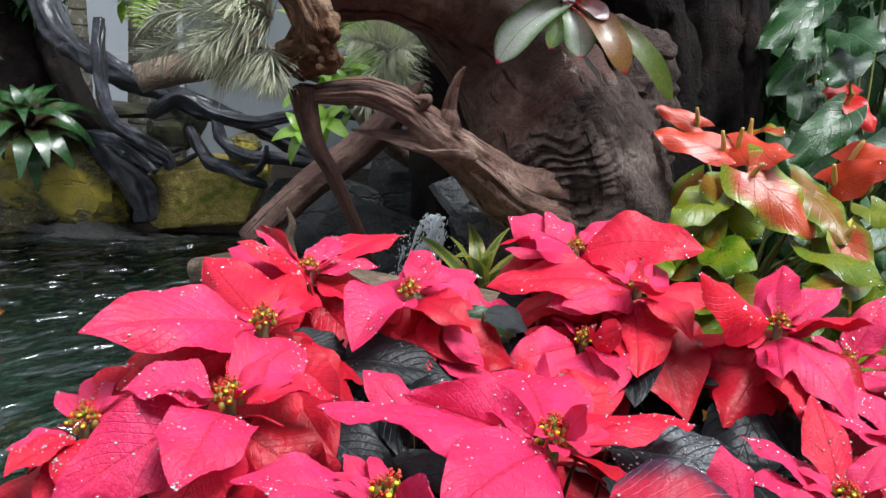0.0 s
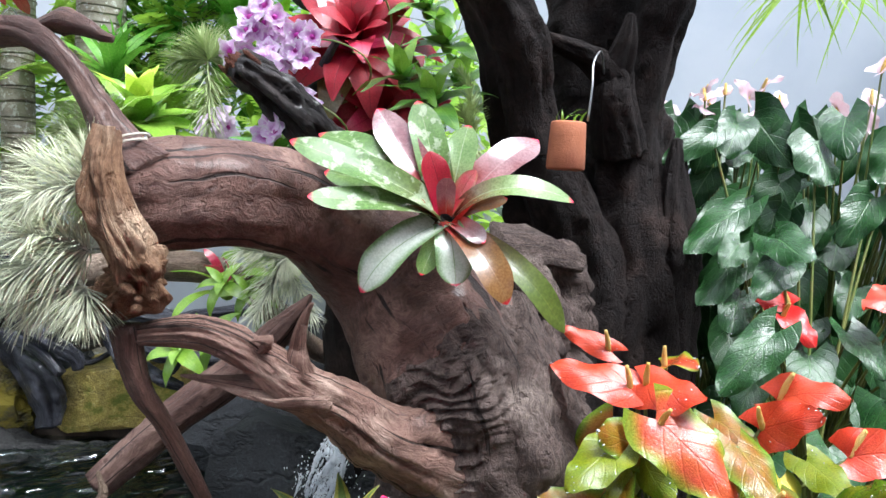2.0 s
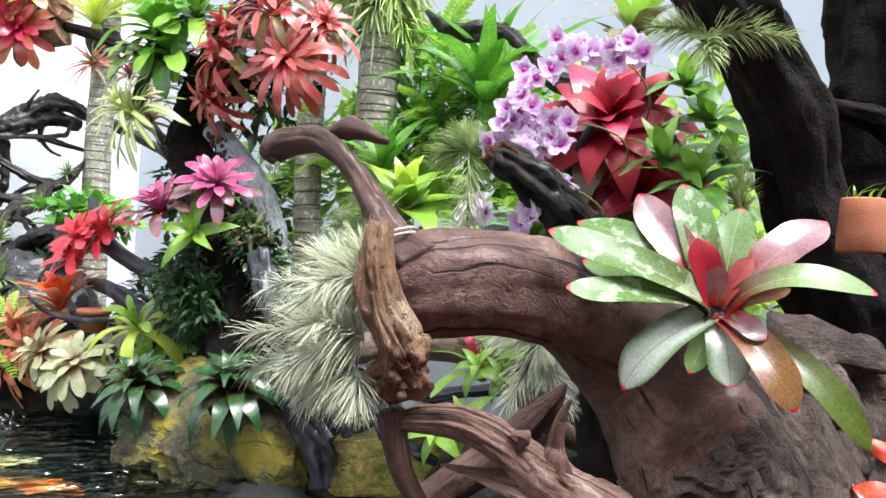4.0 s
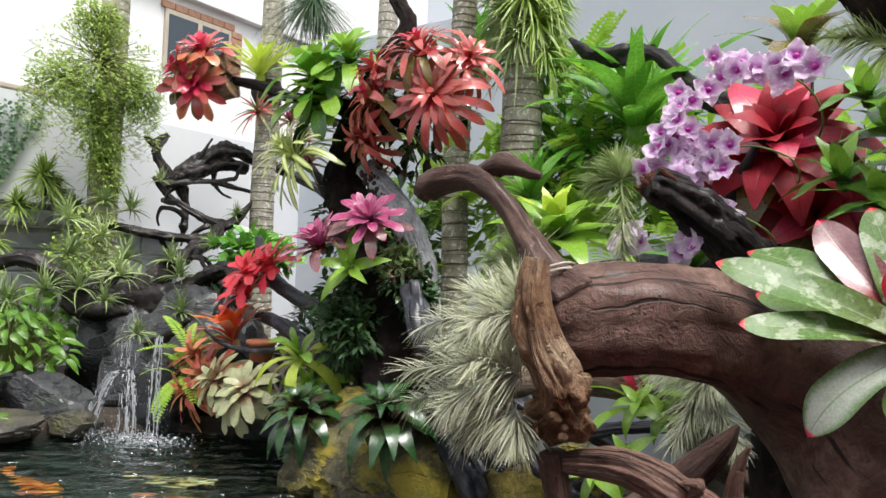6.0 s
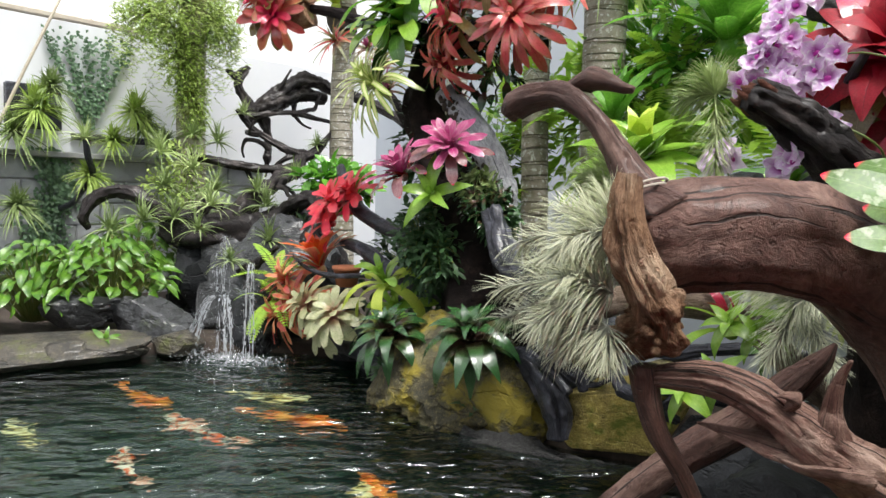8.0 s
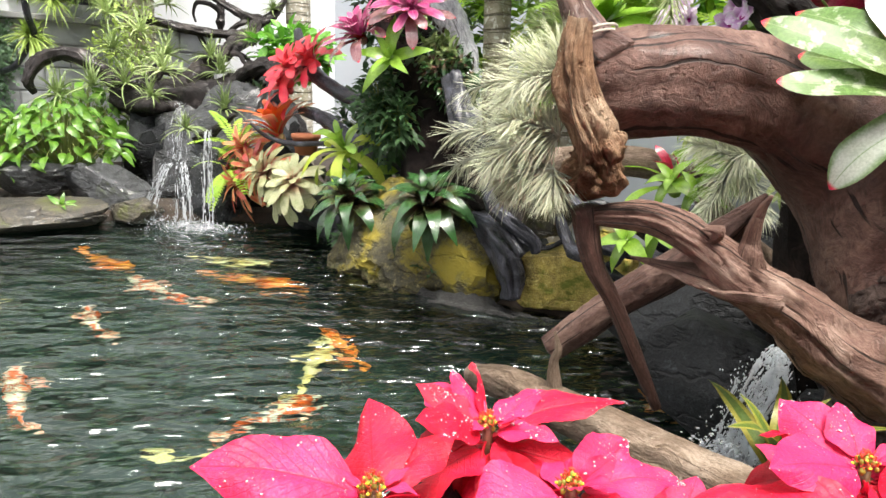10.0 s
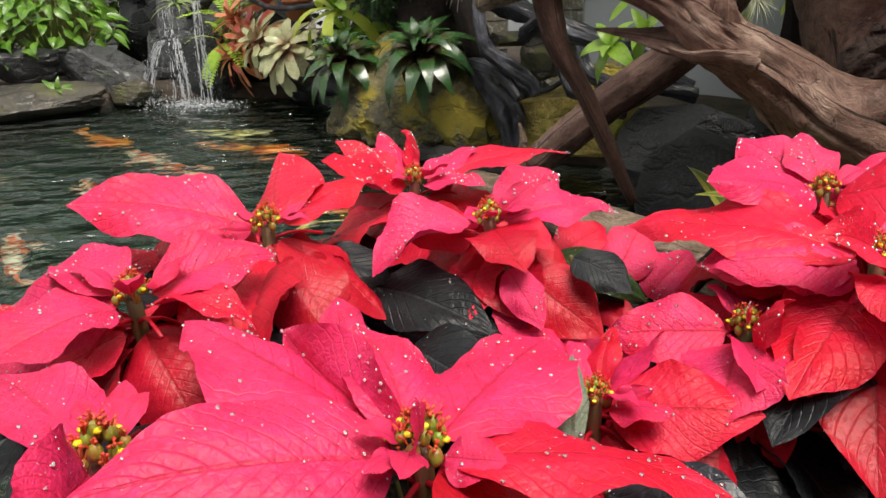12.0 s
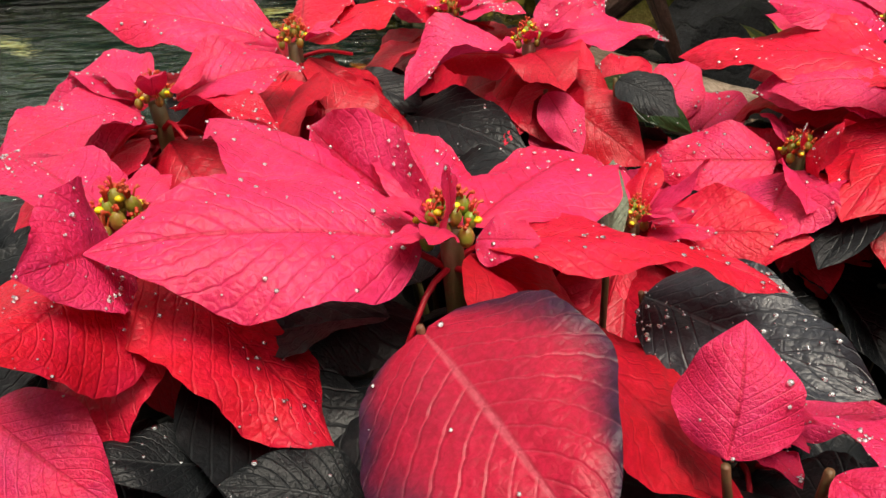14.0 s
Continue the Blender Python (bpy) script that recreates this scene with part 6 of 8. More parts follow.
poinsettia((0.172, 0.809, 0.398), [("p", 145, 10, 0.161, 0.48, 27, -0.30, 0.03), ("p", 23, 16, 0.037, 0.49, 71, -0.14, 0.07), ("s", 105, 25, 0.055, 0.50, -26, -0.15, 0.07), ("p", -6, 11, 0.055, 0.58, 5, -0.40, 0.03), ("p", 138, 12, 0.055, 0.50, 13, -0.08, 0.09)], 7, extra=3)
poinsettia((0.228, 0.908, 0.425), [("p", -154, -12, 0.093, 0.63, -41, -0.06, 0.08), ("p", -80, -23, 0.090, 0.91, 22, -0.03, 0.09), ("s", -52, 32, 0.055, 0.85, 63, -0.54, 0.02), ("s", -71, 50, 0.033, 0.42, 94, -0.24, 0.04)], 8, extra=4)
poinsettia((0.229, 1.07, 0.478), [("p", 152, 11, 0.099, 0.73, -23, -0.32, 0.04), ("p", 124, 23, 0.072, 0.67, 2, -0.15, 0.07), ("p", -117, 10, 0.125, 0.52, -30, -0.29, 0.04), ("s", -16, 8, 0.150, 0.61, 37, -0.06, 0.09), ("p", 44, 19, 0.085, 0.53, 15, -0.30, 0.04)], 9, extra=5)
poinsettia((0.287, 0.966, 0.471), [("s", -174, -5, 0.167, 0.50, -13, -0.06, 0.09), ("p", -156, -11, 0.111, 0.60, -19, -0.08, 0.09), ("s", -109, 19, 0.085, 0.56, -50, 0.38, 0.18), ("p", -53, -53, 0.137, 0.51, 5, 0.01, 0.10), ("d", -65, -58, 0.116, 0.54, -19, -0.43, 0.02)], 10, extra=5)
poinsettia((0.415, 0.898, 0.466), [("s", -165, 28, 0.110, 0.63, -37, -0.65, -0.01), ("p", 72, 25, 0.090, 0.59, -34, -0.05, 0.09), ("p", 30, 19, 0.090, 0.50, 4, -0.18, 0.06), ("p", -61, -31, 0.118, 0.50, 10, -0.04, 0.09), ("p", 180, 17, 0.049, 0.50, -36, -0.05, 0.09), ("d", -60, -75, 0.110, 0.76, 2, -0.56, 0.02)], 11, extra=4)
# heads at the edges of the bed
poinsettia((0.516, 0.947, 0.412), [("p", 43, 44, 0.091, 0.5, 0, -0.1, 0.08), ("p", -25, 16, 0.057, 0.5, 10, -0.1, 0.08), ("p", 119, 9, 0.05, 0.5, 0, 0.1, 0.08), ("p", -67, -24, 0.06, 0.55, 15, 0, 0.08), ("p", -56, -7, 0.086, 0.5, 10, -0.2, 0.08), ("s", -120, -29, 0.08, 0.5, -10, 0, 0.1)], 12)
poinsettia((0.392, 0.677, 0.418), [("p", 173, -4, 0.08, 0.55, 10, 0, 0.08), ("s", 93, 29, 0.087, 0.45, 0, -0.2, 0.08), ("p", 135, 5, 0.085, 0.5, 10, -0.1, 0.08), ("p", 40, 29, 0.057, 0.5, 0, 0, 0.08), ("p", -56, 24, 0.045, 0.6, 0, 0, 0.08), ("p", -143, -7, 0.068, 0.6, -10, 0.1, 0.1), ("s", -114, 1, 0.058, 0.6, 0, 0, 0.08)], 13)
poinsettia((-0.157, 0.643, 0.436), [("s", -107, -7, 0.064, 0.55, 0, 0, 0.08), ("p", 102, 13, 0.057, 0.5, 0, 0.1, 0.08), ("p", 143, 6, 0.045, 0.5, 0, 0, 0.08), ("p", -140, -11, 0.05, 0.5, 0, 0, 0.08), ("s", 86, 8, 0.075, 0.5, 20, 0, 0.08), ("s", -68, -13, 0.073, 0.5, 0, -0.2, 0.08)], 14)
poinsettia((0.285, 0.722, 0.367), [("s", 117, 12, 0.062, 0.5, -30, 0, 0.08), ("p", 69, 18, 0.045, 0.6, 0, 0, 0.08), ("p", -7, 34, 0.038, 0.5, 0, 0, 0.08), ("p", 24, 19, 0.06, 0.4, 20, 0, 0.08), ("s", 157, 6, 0.046, 0.5, 0, 0, 0.08), ("p", -43, 7, 0.044, 0.5, 0, 0, 0.08)], 15, 2)
poinsettia((0.033, 0.482, 0.323), [("p", 91, -29, 0.045, 0.6, 0, 0, 0.08), ("p", 143, -9, 0.065, 0.6, 0, 0, 0.08), ("p", -159, 49, 0.037, 0.6, 0, 0, 0.08), ("p", -7, 0, 0.041, 0.6, 0, 0, 0.08)], 16, 2)

poinsettia((0.600, 0.860, 0.410), [("p", 160, 8, 0.10, 0.5, 0, -0.1, 0.08), ("p", 100, 20, 0.085, 0.55, 10, -0.1, 0.08), ("s", 40, 5, 0.10, 0.5, 0, 0.1, 0.08), ("p", -20, -5, 0.09, 0.55, 15, 0, 0.08), ("p", -75, -10, 0.10, 0.55, 10, -0.2, 0.08), ("s", -130, -12, 0.09, 0.5, -10, 0, 0.1)], 17)
poinsettia((0.500, 0.800, 0.400), [("p", 170, 10, 0.09, 0.55, 0, -0.1, 0.08), ("p", 110, 16, 0.09, 0.5, 10, -0.1, 0.08), ("s", 50, 12, 0.08, 0.5, 0, 0.1, 0.08), ("p", -15, 5, 0.09, 0.55, 15, 0, 0.08), ("p", -70, -15, 0.09, 0.55, 10, -0.2, 0.08), ("s", -120, -10, 0.09, 0.5, -10, 0, 0.1)], 18)


def lone_leaf(base, way, length, width, kind, label, stem, roll=0.0, fold=0.0, arch=0.08, round_tip=False, beads=0, normal=(0.0, -0.5, 0.85)):
    """A single large leaf on its own shoot."""
    top = thing("poinsettia_shoot", (stem[0], stem[1], max(0.16, ground_height(stem[0], stem[1]))), label, "poinsettia")
    b = Vector(base) - top.matrix_basis.translation
    me = bract_blade(width, fold, arch, int(1000 * (base[0] + base[1])), 0.5, 10, round_tip)
    me.materials.append(M[kind])
    leaf = part("leaf", me, None, top, m=along(b, way, length, roll, normal=normal))
    if beads:
        tagged(part("dew", drops(me, beads, int(997 * base[1]), 0.09 / length), None, leaf), kind="stuff")
    part("stem", tube("stem", [(0, 0, -0.02), b * 0.5 + Vector((0, 0, 0.02)), b - Vector(way).normalized() * 0.002], [0.003, 0.0022, 0.0016], 8, 12, 0.05), M["poin_stem"], top)


lone_leaf((0.204, 0.596, 0.449), (0.95, -0.32, -0.11), 0.097, 0.90, "bract_turning", "large wine-red poinsettia leaf turning purple at its edge", (0.19, 0.66), 0, -0.10, 0.07, True, 12, (0.574, -0.536, 0.619))
lone_leaf((0.089, 0.482, 0.420), (0.837, 0.300, -0.458), 0.063, 0.75, "bract", "red poinsettia bract low at the edge of the bed", (0.02, 0.56), beads=10)
lone_leaf((0.302, 0.634, 0.424), (-0.009, 0.021, 0.026), 0.046, 0.95, "bract", "red poinsettia bract folded along its midrib", (0.31, 0.70), fold=-0.5, beads=10, normal=(0.25, -0.75, 0.6))
lone_leaf((0.330, 0.650, 0.424), (0.9, -0.3, -0.1), 0.050, 0.60, "bract", "small red poinsettia bract beside a folded one", (0.32, 0.70), beads=10)
lone_leaf((0.070, 0.700, 0.430), (-0.042, 0.029, 0.022), 0.058, 0.60, "bract", "small upright pink-red poinsettia bract between the heads", (0.08, 0.75), beads=8)
lone_leaf((0.122, 0.863, 0.460), (0.939, 0.043, -0.341), 0.047, 0.70, "poin_leaf_shaded", "green poinsettia leaf under red bracts", (0.12, 0.91))
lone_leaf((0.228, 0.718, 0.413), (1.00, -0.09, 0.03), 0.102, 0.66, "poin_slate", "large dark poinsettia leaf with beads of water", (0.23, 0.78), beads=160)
lone_leaf((0.138, 0.544, 0.376), (-0.26, -0.81, 0.53), 0.058, 0.60, "poin_leaf_shaded", "dark poinsettia leaf near the edge of the bed", (0.14, 0.60), beads=20)
lone_leaf((0.200, 0.569, 0.378), (-0.69, -0.67, 0.26), 0.058, 0.65, "poin_leaf_shaded", "dark poinsettia leaf near the edge of the bed", (0.20, 0.63), beads=20)
lone_leaf((0.090, 0.848, 0.444), (0.88, 0.11, -0.47), 0.071, 0.80, "bract_shaded", "deep red rounded poinsettia bract below a head", (0.08, 0.90), fold=-0.1, arch=0.08, beads=0, normal=(0.39, -0.67, 0.63))
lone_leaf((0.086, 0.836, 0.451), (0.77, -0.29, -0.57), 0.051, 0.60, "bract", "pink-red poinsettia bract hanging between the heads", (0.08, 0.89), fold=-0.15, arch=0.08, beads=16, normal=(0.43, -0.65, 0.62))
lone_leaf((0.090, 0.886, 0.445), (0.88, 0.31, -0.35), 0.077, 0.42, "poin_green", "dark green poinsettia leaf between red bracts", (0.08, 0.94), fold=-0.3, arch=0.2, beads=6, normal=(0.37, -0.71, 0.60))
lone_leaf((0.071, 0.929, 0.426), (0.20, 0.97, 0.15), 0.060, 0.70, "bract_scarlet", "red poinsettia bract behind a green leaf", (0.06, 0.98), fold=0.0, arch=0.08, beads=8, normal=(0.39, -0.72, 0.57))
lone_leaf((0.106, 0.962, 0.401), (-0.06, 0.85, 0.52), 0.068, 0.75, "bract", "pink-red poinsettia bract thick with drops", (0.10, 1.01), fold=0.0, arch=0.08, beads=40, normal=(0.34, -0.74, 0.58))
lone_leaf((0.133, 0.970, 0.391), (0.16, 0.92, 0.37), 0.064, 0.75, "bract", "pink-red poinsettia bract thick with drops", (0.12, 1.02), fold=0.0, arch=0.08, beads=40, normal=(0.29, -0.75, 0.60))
lone_leaf((0.108, 0.941, 0.394), (0.87, -0.38, -0.32), 0.047, 0.60, "bract_shaded", "deep red poinsettia bract in the shade between heads", (0.10, 0.99), fold=0.0, arch=0.08, beads=0, normal=(0.33, -0.70, 0.64))
lone_leaf((0.207, 0.717, 0.429), (-0.43, 0.71, 0.55), 0.051, 0.36, "poin_under", "upright grey-green poinsettia leaf showing its veined back", (0.19, 0.76), fold=0.0, arch=0.08, beads=14, normal=(0.38, -0.64, 0.67))
lone_leaf((-0.054, 0.789, 0.445), (0.90, 0.32, -0.30), 0.063, 0.60, "poin_leaf_shaded", "dark poinsettia leaf under red bracts", (-0.05, 0.85))
lone_leaf((-0.01, 0.80, 0.425), (1.0, 0.1, -0.12), 0.105, 0.60, "poin_leaf_shaded", "dark poinsettia leaf between the heads", (-0.02, 0.84), beads=24)
lone_leaf((0.10, 0.86, 0.415), (-0.45, -0.85, -0.15), 0.095, 0.62, "poin_leaf_shaded", "dark poinsettia leaf between the heads", (0.11, 0.90), beads=24)
lone_leaf((0.05, 0.77, 0.405), (0.95, -0.2, 0.05), 0.100, 0.60, "poin_leaf_shaded", "dark poinsettia leaf between the heads", (0.04, 0.80), beads=24)
lone_leaf((-0.10, 0.82, 0.43), (0.9, -0.3, -0.2), 0.100, 0.60, "poin_leaf_shaded", "dark poinsettia leaf under red bracts", (-0.11, 0.84))
lone_leaf((-0.02, 0.70, 0.42), (0.85, -0.4, -0.15), 0.100, 0.60, "poin_leaf_shaded", "dark poinsettia leaf under red bracts", (-0.03, 0.73))
for x, y in ((-0.05, 0.72), (0.05, 0.88), (0.17, 0.66), (0.22, 0.95), (0.40, 0.88), (0.07, 0.56), (0.38, 0.68), (-0.12, 0.62), (-0.07, 0.9), (0.28, 1.05), (0.5, 0.95)):
    solid("nursery_pot", lathe("nursery_pot", [(0.0, 0.0), (0.045, 0.0), (0.058, 0.10), (0.063, 0.10), (0.063, 0.115), (0.056, 0.115), (0.055, 0.10), (0.0, 0.098)]), M["plastic"], "black plastic nursery pot hidden under poinsettia leaves", "flower pot", "nursery pots",
          m=pose(x, y, max(0.16, ground_height(x, y)) - 0.01))

# ---- anthuriums ----
def anthurium(name, place, leaves, flowers, label, group, leaf_mats, seed):
    """Leaves and flowers by their tip-side place: (x, y, z, size, tilt direction, material)."""
    rng = random.Random(seed)
    o = Vector((place[0], place[1], ground_height(place[0], place[1])))
    top = thing(name, o, label, "anthurium", group)
    for x, y, z, size, az, el in leaves:
        p = Vector((x, y, z)) - o
        way = polar(az, el)
        me = blades(rng.choice(("round", "heart")) if "anth_young" in leaf_mats else "heart", rng.choice(leaf_mats), 0.85 if "anth_young" in leaf_mats else 0.74, 0.10, fold=0.18, wave=0.22, curl=0.45, nv=14, nu=8)
        part("leaf", me, None, top, m=along(p - way * size * 0.3, way, size, rng.uniform(-30, 30), normal=(-0.15, -0.4, 0.9) if "anth_young" in leaf_mats else (-0.25, -0.7, 0.65)))
        root = Vector((rng.uniform(-.05, .05), rng.uniform(-.05, .05), -0.02))
        base = p - way * size * 0.26
        part("stalk", tube("stalk", [root, root.lerp(base, 0.55) + Vector((0, 0, 0.06)), base], [0.004, 0.003, 0.0025], 6, 10, 0), M["stalk"], top)
    for x, y, z, size, az, el, mat in flowers:
        p = Vector((x, y, z)) - o
        way = polar(az, el)
        me = blades("heart", mat, 0.76, 0.14, fold=0.35, wave=0.4, curl=0.7, nv=14, nu=8)
        s = part("spathe", me, None, top, m=along(p - way * size * 0.3, way, size, rng.uniform(-20, 20), normal=(-0.2, -0.6, 0.75)))
        base = p - way * size * 0.26
        part("spadix", tube("spadix", [base, base + Vector((0, 0, size * 0.2)) + way * size * 0.06, base + Vector((0, 0, size * 0.40)) + way * size * 0.16], [0.0045, 0.005, 0.003], 8, 10, 0.05), M["spadix"], top)
        root = Vector((rng.uniform(-.05, .05), rng.uniform(-.05, .05), -0.02))
        part("stalk", tube("stalk", [root, root.lerp(base, 0.5) + Vector((0, 0, 0.03)), base], [0.004, 0.003, 0.0025], 6, 10, 0), M["stalk"], top)
    return top


def anthurium_blade(top, mat, base, az, el, length, width, roll, fold, arch, flower=False):
    """One large leaf or spathe of an anthurium, on a stalk from the plant's foot."""
    rng = random.Random(int(base[0] * 1000 + base[2] * 3000))
    b = Vector(base) - top.matrix_basis.translation
    way = polar(az, el)
    me = blade_mesh("heart", width, arch, fold, 0.30, 0.25, 0.3 * rng.uniform(-1, 1), rng.randrange(999), 20, 10)
    me.materials.append(M[mat])
    leaf = part("spathe" if flower else "leaf", me, None, top, m=along(b, way, length, roll))
    tagged(part("dew", drops(me, 22, rng.randrange(999), 0.09 / length), None, leaf), kind="stuff")
    if flower:
        face = leaf.matrix_basis.to_3x3() @ UP
        face = (face.normalized() + UP).normalized()
        foot = b + way * length * 0.06
        part("spadix", tube("spadix", [foot, foot + face * 0.018 + way * 0.004, foot + face * 0.036 + way * 0.010], [0.0045, 0.0045, 0.0025], 10, 10, 0.05), M["spadix"], top)
    root = Vector((rng.uniform(-.05, .05), rng.uniform(-.05, .05), -0.02))
    part("stalk", tube("stalk", [root, root.lerp(b, 0.55) + Vector((0, 0, 0.04)), b + way * 0.004], [0.004, 0.003, 0.0025], 8, 12, 0), M["stalk"], top)


rng = random.Random(21)
leaves = []
for i in range(46):
    a = rng.uniform(-175, 20)
    t = 0.25 + 0.75 * i / 46
    r = 0.05 + 0.24 * t
    leaves.append((0.56 + r * 1.1 * math.cos(radians(a)), 1.42 + r * 1.15 * math.sin(radians(a)), 0.48 - 0.26 * t + rng.uniform(-.03, .02), rng.uniform(0.07, 0.13), a + rng.uniform(-60, 60), rng.uniform(-62, 22)))
coral_plant = anthurium("anthurium", (0.56, 1.42, 0), leaves, [(0.74, 1.45, 0.56, 0.101, -45, 15, "spathe"), (0.66, 1.27, 0.45, 0.084, -75, -45, "spathe_edge"), (0.80, 1.36, 0.515, 0.092, -10, 10, "spathe")],
                        "anthurium with coral-red green-edged spathes and yellow-green leaves", "coral anthuriums", ["anth_young", "anth_young", "anth_olive"], 1)
anthurium_blade(coral_plant, "spathe_edge", (0.520, 1.360, 0.541), -34, -36, 0.138, 0.80, 39, -0.15, 0.07, True)
anthurium_blade(coral_plant, "spathe", (0.504, 1.420, 0.562), 166, 10, 0.126, 0.60, -36, -0.15, 0.07, True)
anthurium_blade(coral_plant, "spathe", (0.513, 1.420, 0.573), -53, 1, 0.105, 0.76, 35, -0.31, 0.05, True)
anthurium_blade(coral_plant, "spathe_edge", (0.559, 1.500, 0.577), -71, 17, 0.090, 0.74, 21, 0.22, 0.12, True)
anthurium_blade(coral_plant, "spathe", (0.491, 1.560, 0.587), 166, 19, 0.088, 0.50, -56, -0.15, 0.07, True)
anthurium_blade(coral_plant, "spathe", (0.671, 1.400, 0.528), -59, 26, 0.100, 0.76, 70, -0.15, 0.07, True)
anthurium_blade(coral_plant, "anth_olive", (0.508, 1.380, 0.495), -145, 20, 0.090, 0.83, -71, 0.04, 0.08)
anthurium_blade(coral_plant, "anth_olive", (0.483, 1.440, 0.506), -148, -46, 0.115, 0.82, -18, -0.19, 0.07)
anthurium_blade(coral_plant, "anth_young", (0.488, 1.400, 0.489), -102, -41, 0.095, 0.86, -27, -0.07, 0.08)
anthurium_blade(coral_plant, "anth_young", (0.511, 1.360, 0.488), -71, -26, 0.080, 0.73, 70, -0.08, 0.08)
anthurium_blade(coral_plant, "anth_olive", (0.628, 1.360, 0.517), -77, -28, 0.110, 0.70, 5, -0.24, 0.05)
anthurium_blade(coral_plant, "anth_yellow", (0.679, 1.340, 0.483), -94, -36, 0.070, 0.80, -14, -0.15, 0.07)
anthurium_blade(coral_plant, "anth_young", (0.508, 1.340, 0.432), -106, -28, 0.085, 0.85, -11, -0.14, 0.07)
anthurium_blade(coral_plant, "anth_young", (0.621, 1.300, 0.438), -73, -3, 0.140, 0.55, 14, -0.06, 0.09)
anthurium_blade(coral_plant, "anth_olive", (0.650, 1.240, 0.413), -145, -3, 0.100, 0.70, -14, -0.19, 0.06)
anthurium_blade(coral_plant, "anth_young", (0.689, 1.220, 0.411), -130, -21, 0.090, 0.75, 25, -0.22, 0.06)
anthurium_blade(coral_plant, "anth_olive", (0.622, 1.440, 0.525), -63, -17, 0.100, 0.60, 22, -0.15, 0.07)
anthurium_blade(coral_plant, "anth_young", (0.719, 1.360, 0.502), -79, -8, 0.090, 0.70, 21, -0.13, 0.07)
anthurium_blade(coral_plant, "anth_young", (0.389, 1.550, 0.513), -115, -30, 0.100, 0.76, 8, -0.25, 0.06)
anthurium_blade(coral_plant, "anth_young", (0.398, 1.500, 0.485), -127, -35, 0.090, 0.81, -45, -0.12, 0.07)
anthurium_blade(coral_plant, "anth_young", (0.470, 1.360, 0.498), -135, -24, 0.100, 0.79, -12, -0.07, 0.09)
anthurium_blade(coral_plant, "anth_young", (0.482, 1.300, 0.426), -85, -2, 0.100, 0.78, 30, -0.09, 0.08)
anthurium_blade(coral_plant, "anth_young", (0.374, 1.340, 0.404), -75, -7, 0.090, 0.79, 9, -0.17, 0.07)
anthurium_blade(coral_plant, "anth_young", (0.713, 1.240, 0.486), -87, 37, 0.100, 0.66, 68, -0.26, 0.04)
red_plant = anthurium("anthurium", (0.92, 1.85, 0), [
    (0.95, 1.72, 0.60, 0.12, -80, -30), (0.86, 1.70, 0.55, 0.12, -110, -40), (1.02, 1.66, 0.55, 0.125, -60, -35), (0.80, 1.78, 0.50, 0.12, -130, -40), (0.95, 1.60, 0.48, 0.125, -85, -40), (1.08, 1.55, 0.48, 0.125, -60, -35),
    (0.86, 1.58, 0.42, 0.125, -100, -40), (1.0, 1.45, 0.40, 0.125, -75, -40), (0.90, 1.40, 0.34, 0.125, -90, -45), (1.12, 1.42, 0.38, 0.125, -50, -40), (0.82, 1.30, 0.28, 0.12, -90, -45), (1.0, 1.28, 0.28, 0.125, -70, -45),
    (0.74, 1.55, 0.40, 0.125, -120, -45), (1.15, 1.7, 0.6, 0.125, -60, -30)], [
    (0.904, 1.90, 0.742, 0.078, -120, 0, "spathe_red"), (0.845, 1.75, 0.625, 0.086, -60, -30, "spathe_red"), (0.841, 1.80, 0.652, 0.070, -170, 5, "spathe_red"), (1.0, 1.72, 0.68, 0.101, -150, -10, "spathe"),
    (1.06, 1.72, 0.70, 0.094, -30, 5, "spathe"), (1.05, 1.60, 0.62, 0.078, -80, -20, "spathe"), (1.03, 1.52, 0.56, 0.078, -60, -20, "spathe"), (1.12, 1.8, 0.74, 0.078, -20, 10, "spathe_red")],
    "anthurium with red spathes and glossy dark leaves", "red anthuriums", ["anth_leaf"], 2)
anthurium_blade(red_plant, "anth_leaf", (0.791, 1.900, 0.833), -156, -36, 0.170, 0.55, -28, -0.13, 0.07)
anthurium_blade(red_plant, "anth_leaf", (0.797, 1.860, 0.753), -152, -42, 0.170, 0.60, -20, -0.16, 0.07)
anthurium_blade(red_plant, "anth_leaf", (0.764, 1.820, 0.765), -137, -34, 0.080, 0.80, -37, -0.15, 0.07)
anthurium_blade(red_plant, "anth_leaf", (0.780, 1.840, 0.672), -116, -33, 0.130, 0.66, -17, -0.15, 0.07)
anthurium_blade(red_plant, "anth_leaf", (0.782, 1.660, 0.622), -148, -40, 0.160, 0.55, -33, -0.15, 0.07)
anthurium_blade(red_plant, "anth_leaf", (0.821, 1.800, 0.778), -83, -16, 0.130, 0.70, 33, -0.10, 0.08)
anthurium_blade(red_plant, "anth_leaf", (0.833, 1.780, 0.734), -133, -29, 0.120, 0.70, -19, -0.16, 0.07)
anthurium_blade(red_plant, "anth_leaf", (0.981, 2.050, 0.991), -95, -47, 0.140, 0.87, -15, -0.46, 0.05)
anthurium_blade(red_plant, "anth_leaf", (0.795, 1.980, 0.844), -156, -43, 0.160, 0.54, -60, -0.17, 0.07)
anthurium_blade(red_plant, "anth_leaf", (0.838, 1.960, 0.764), 173, -56, 0.177, 0.62, -48, -0.02, 0.09)
anthurium_blade(red_plant, "anth_leaf", (1.086, 2.000, 0.872), -146, -47, 0.140, 0.70, -62, -0.15, 0.07)
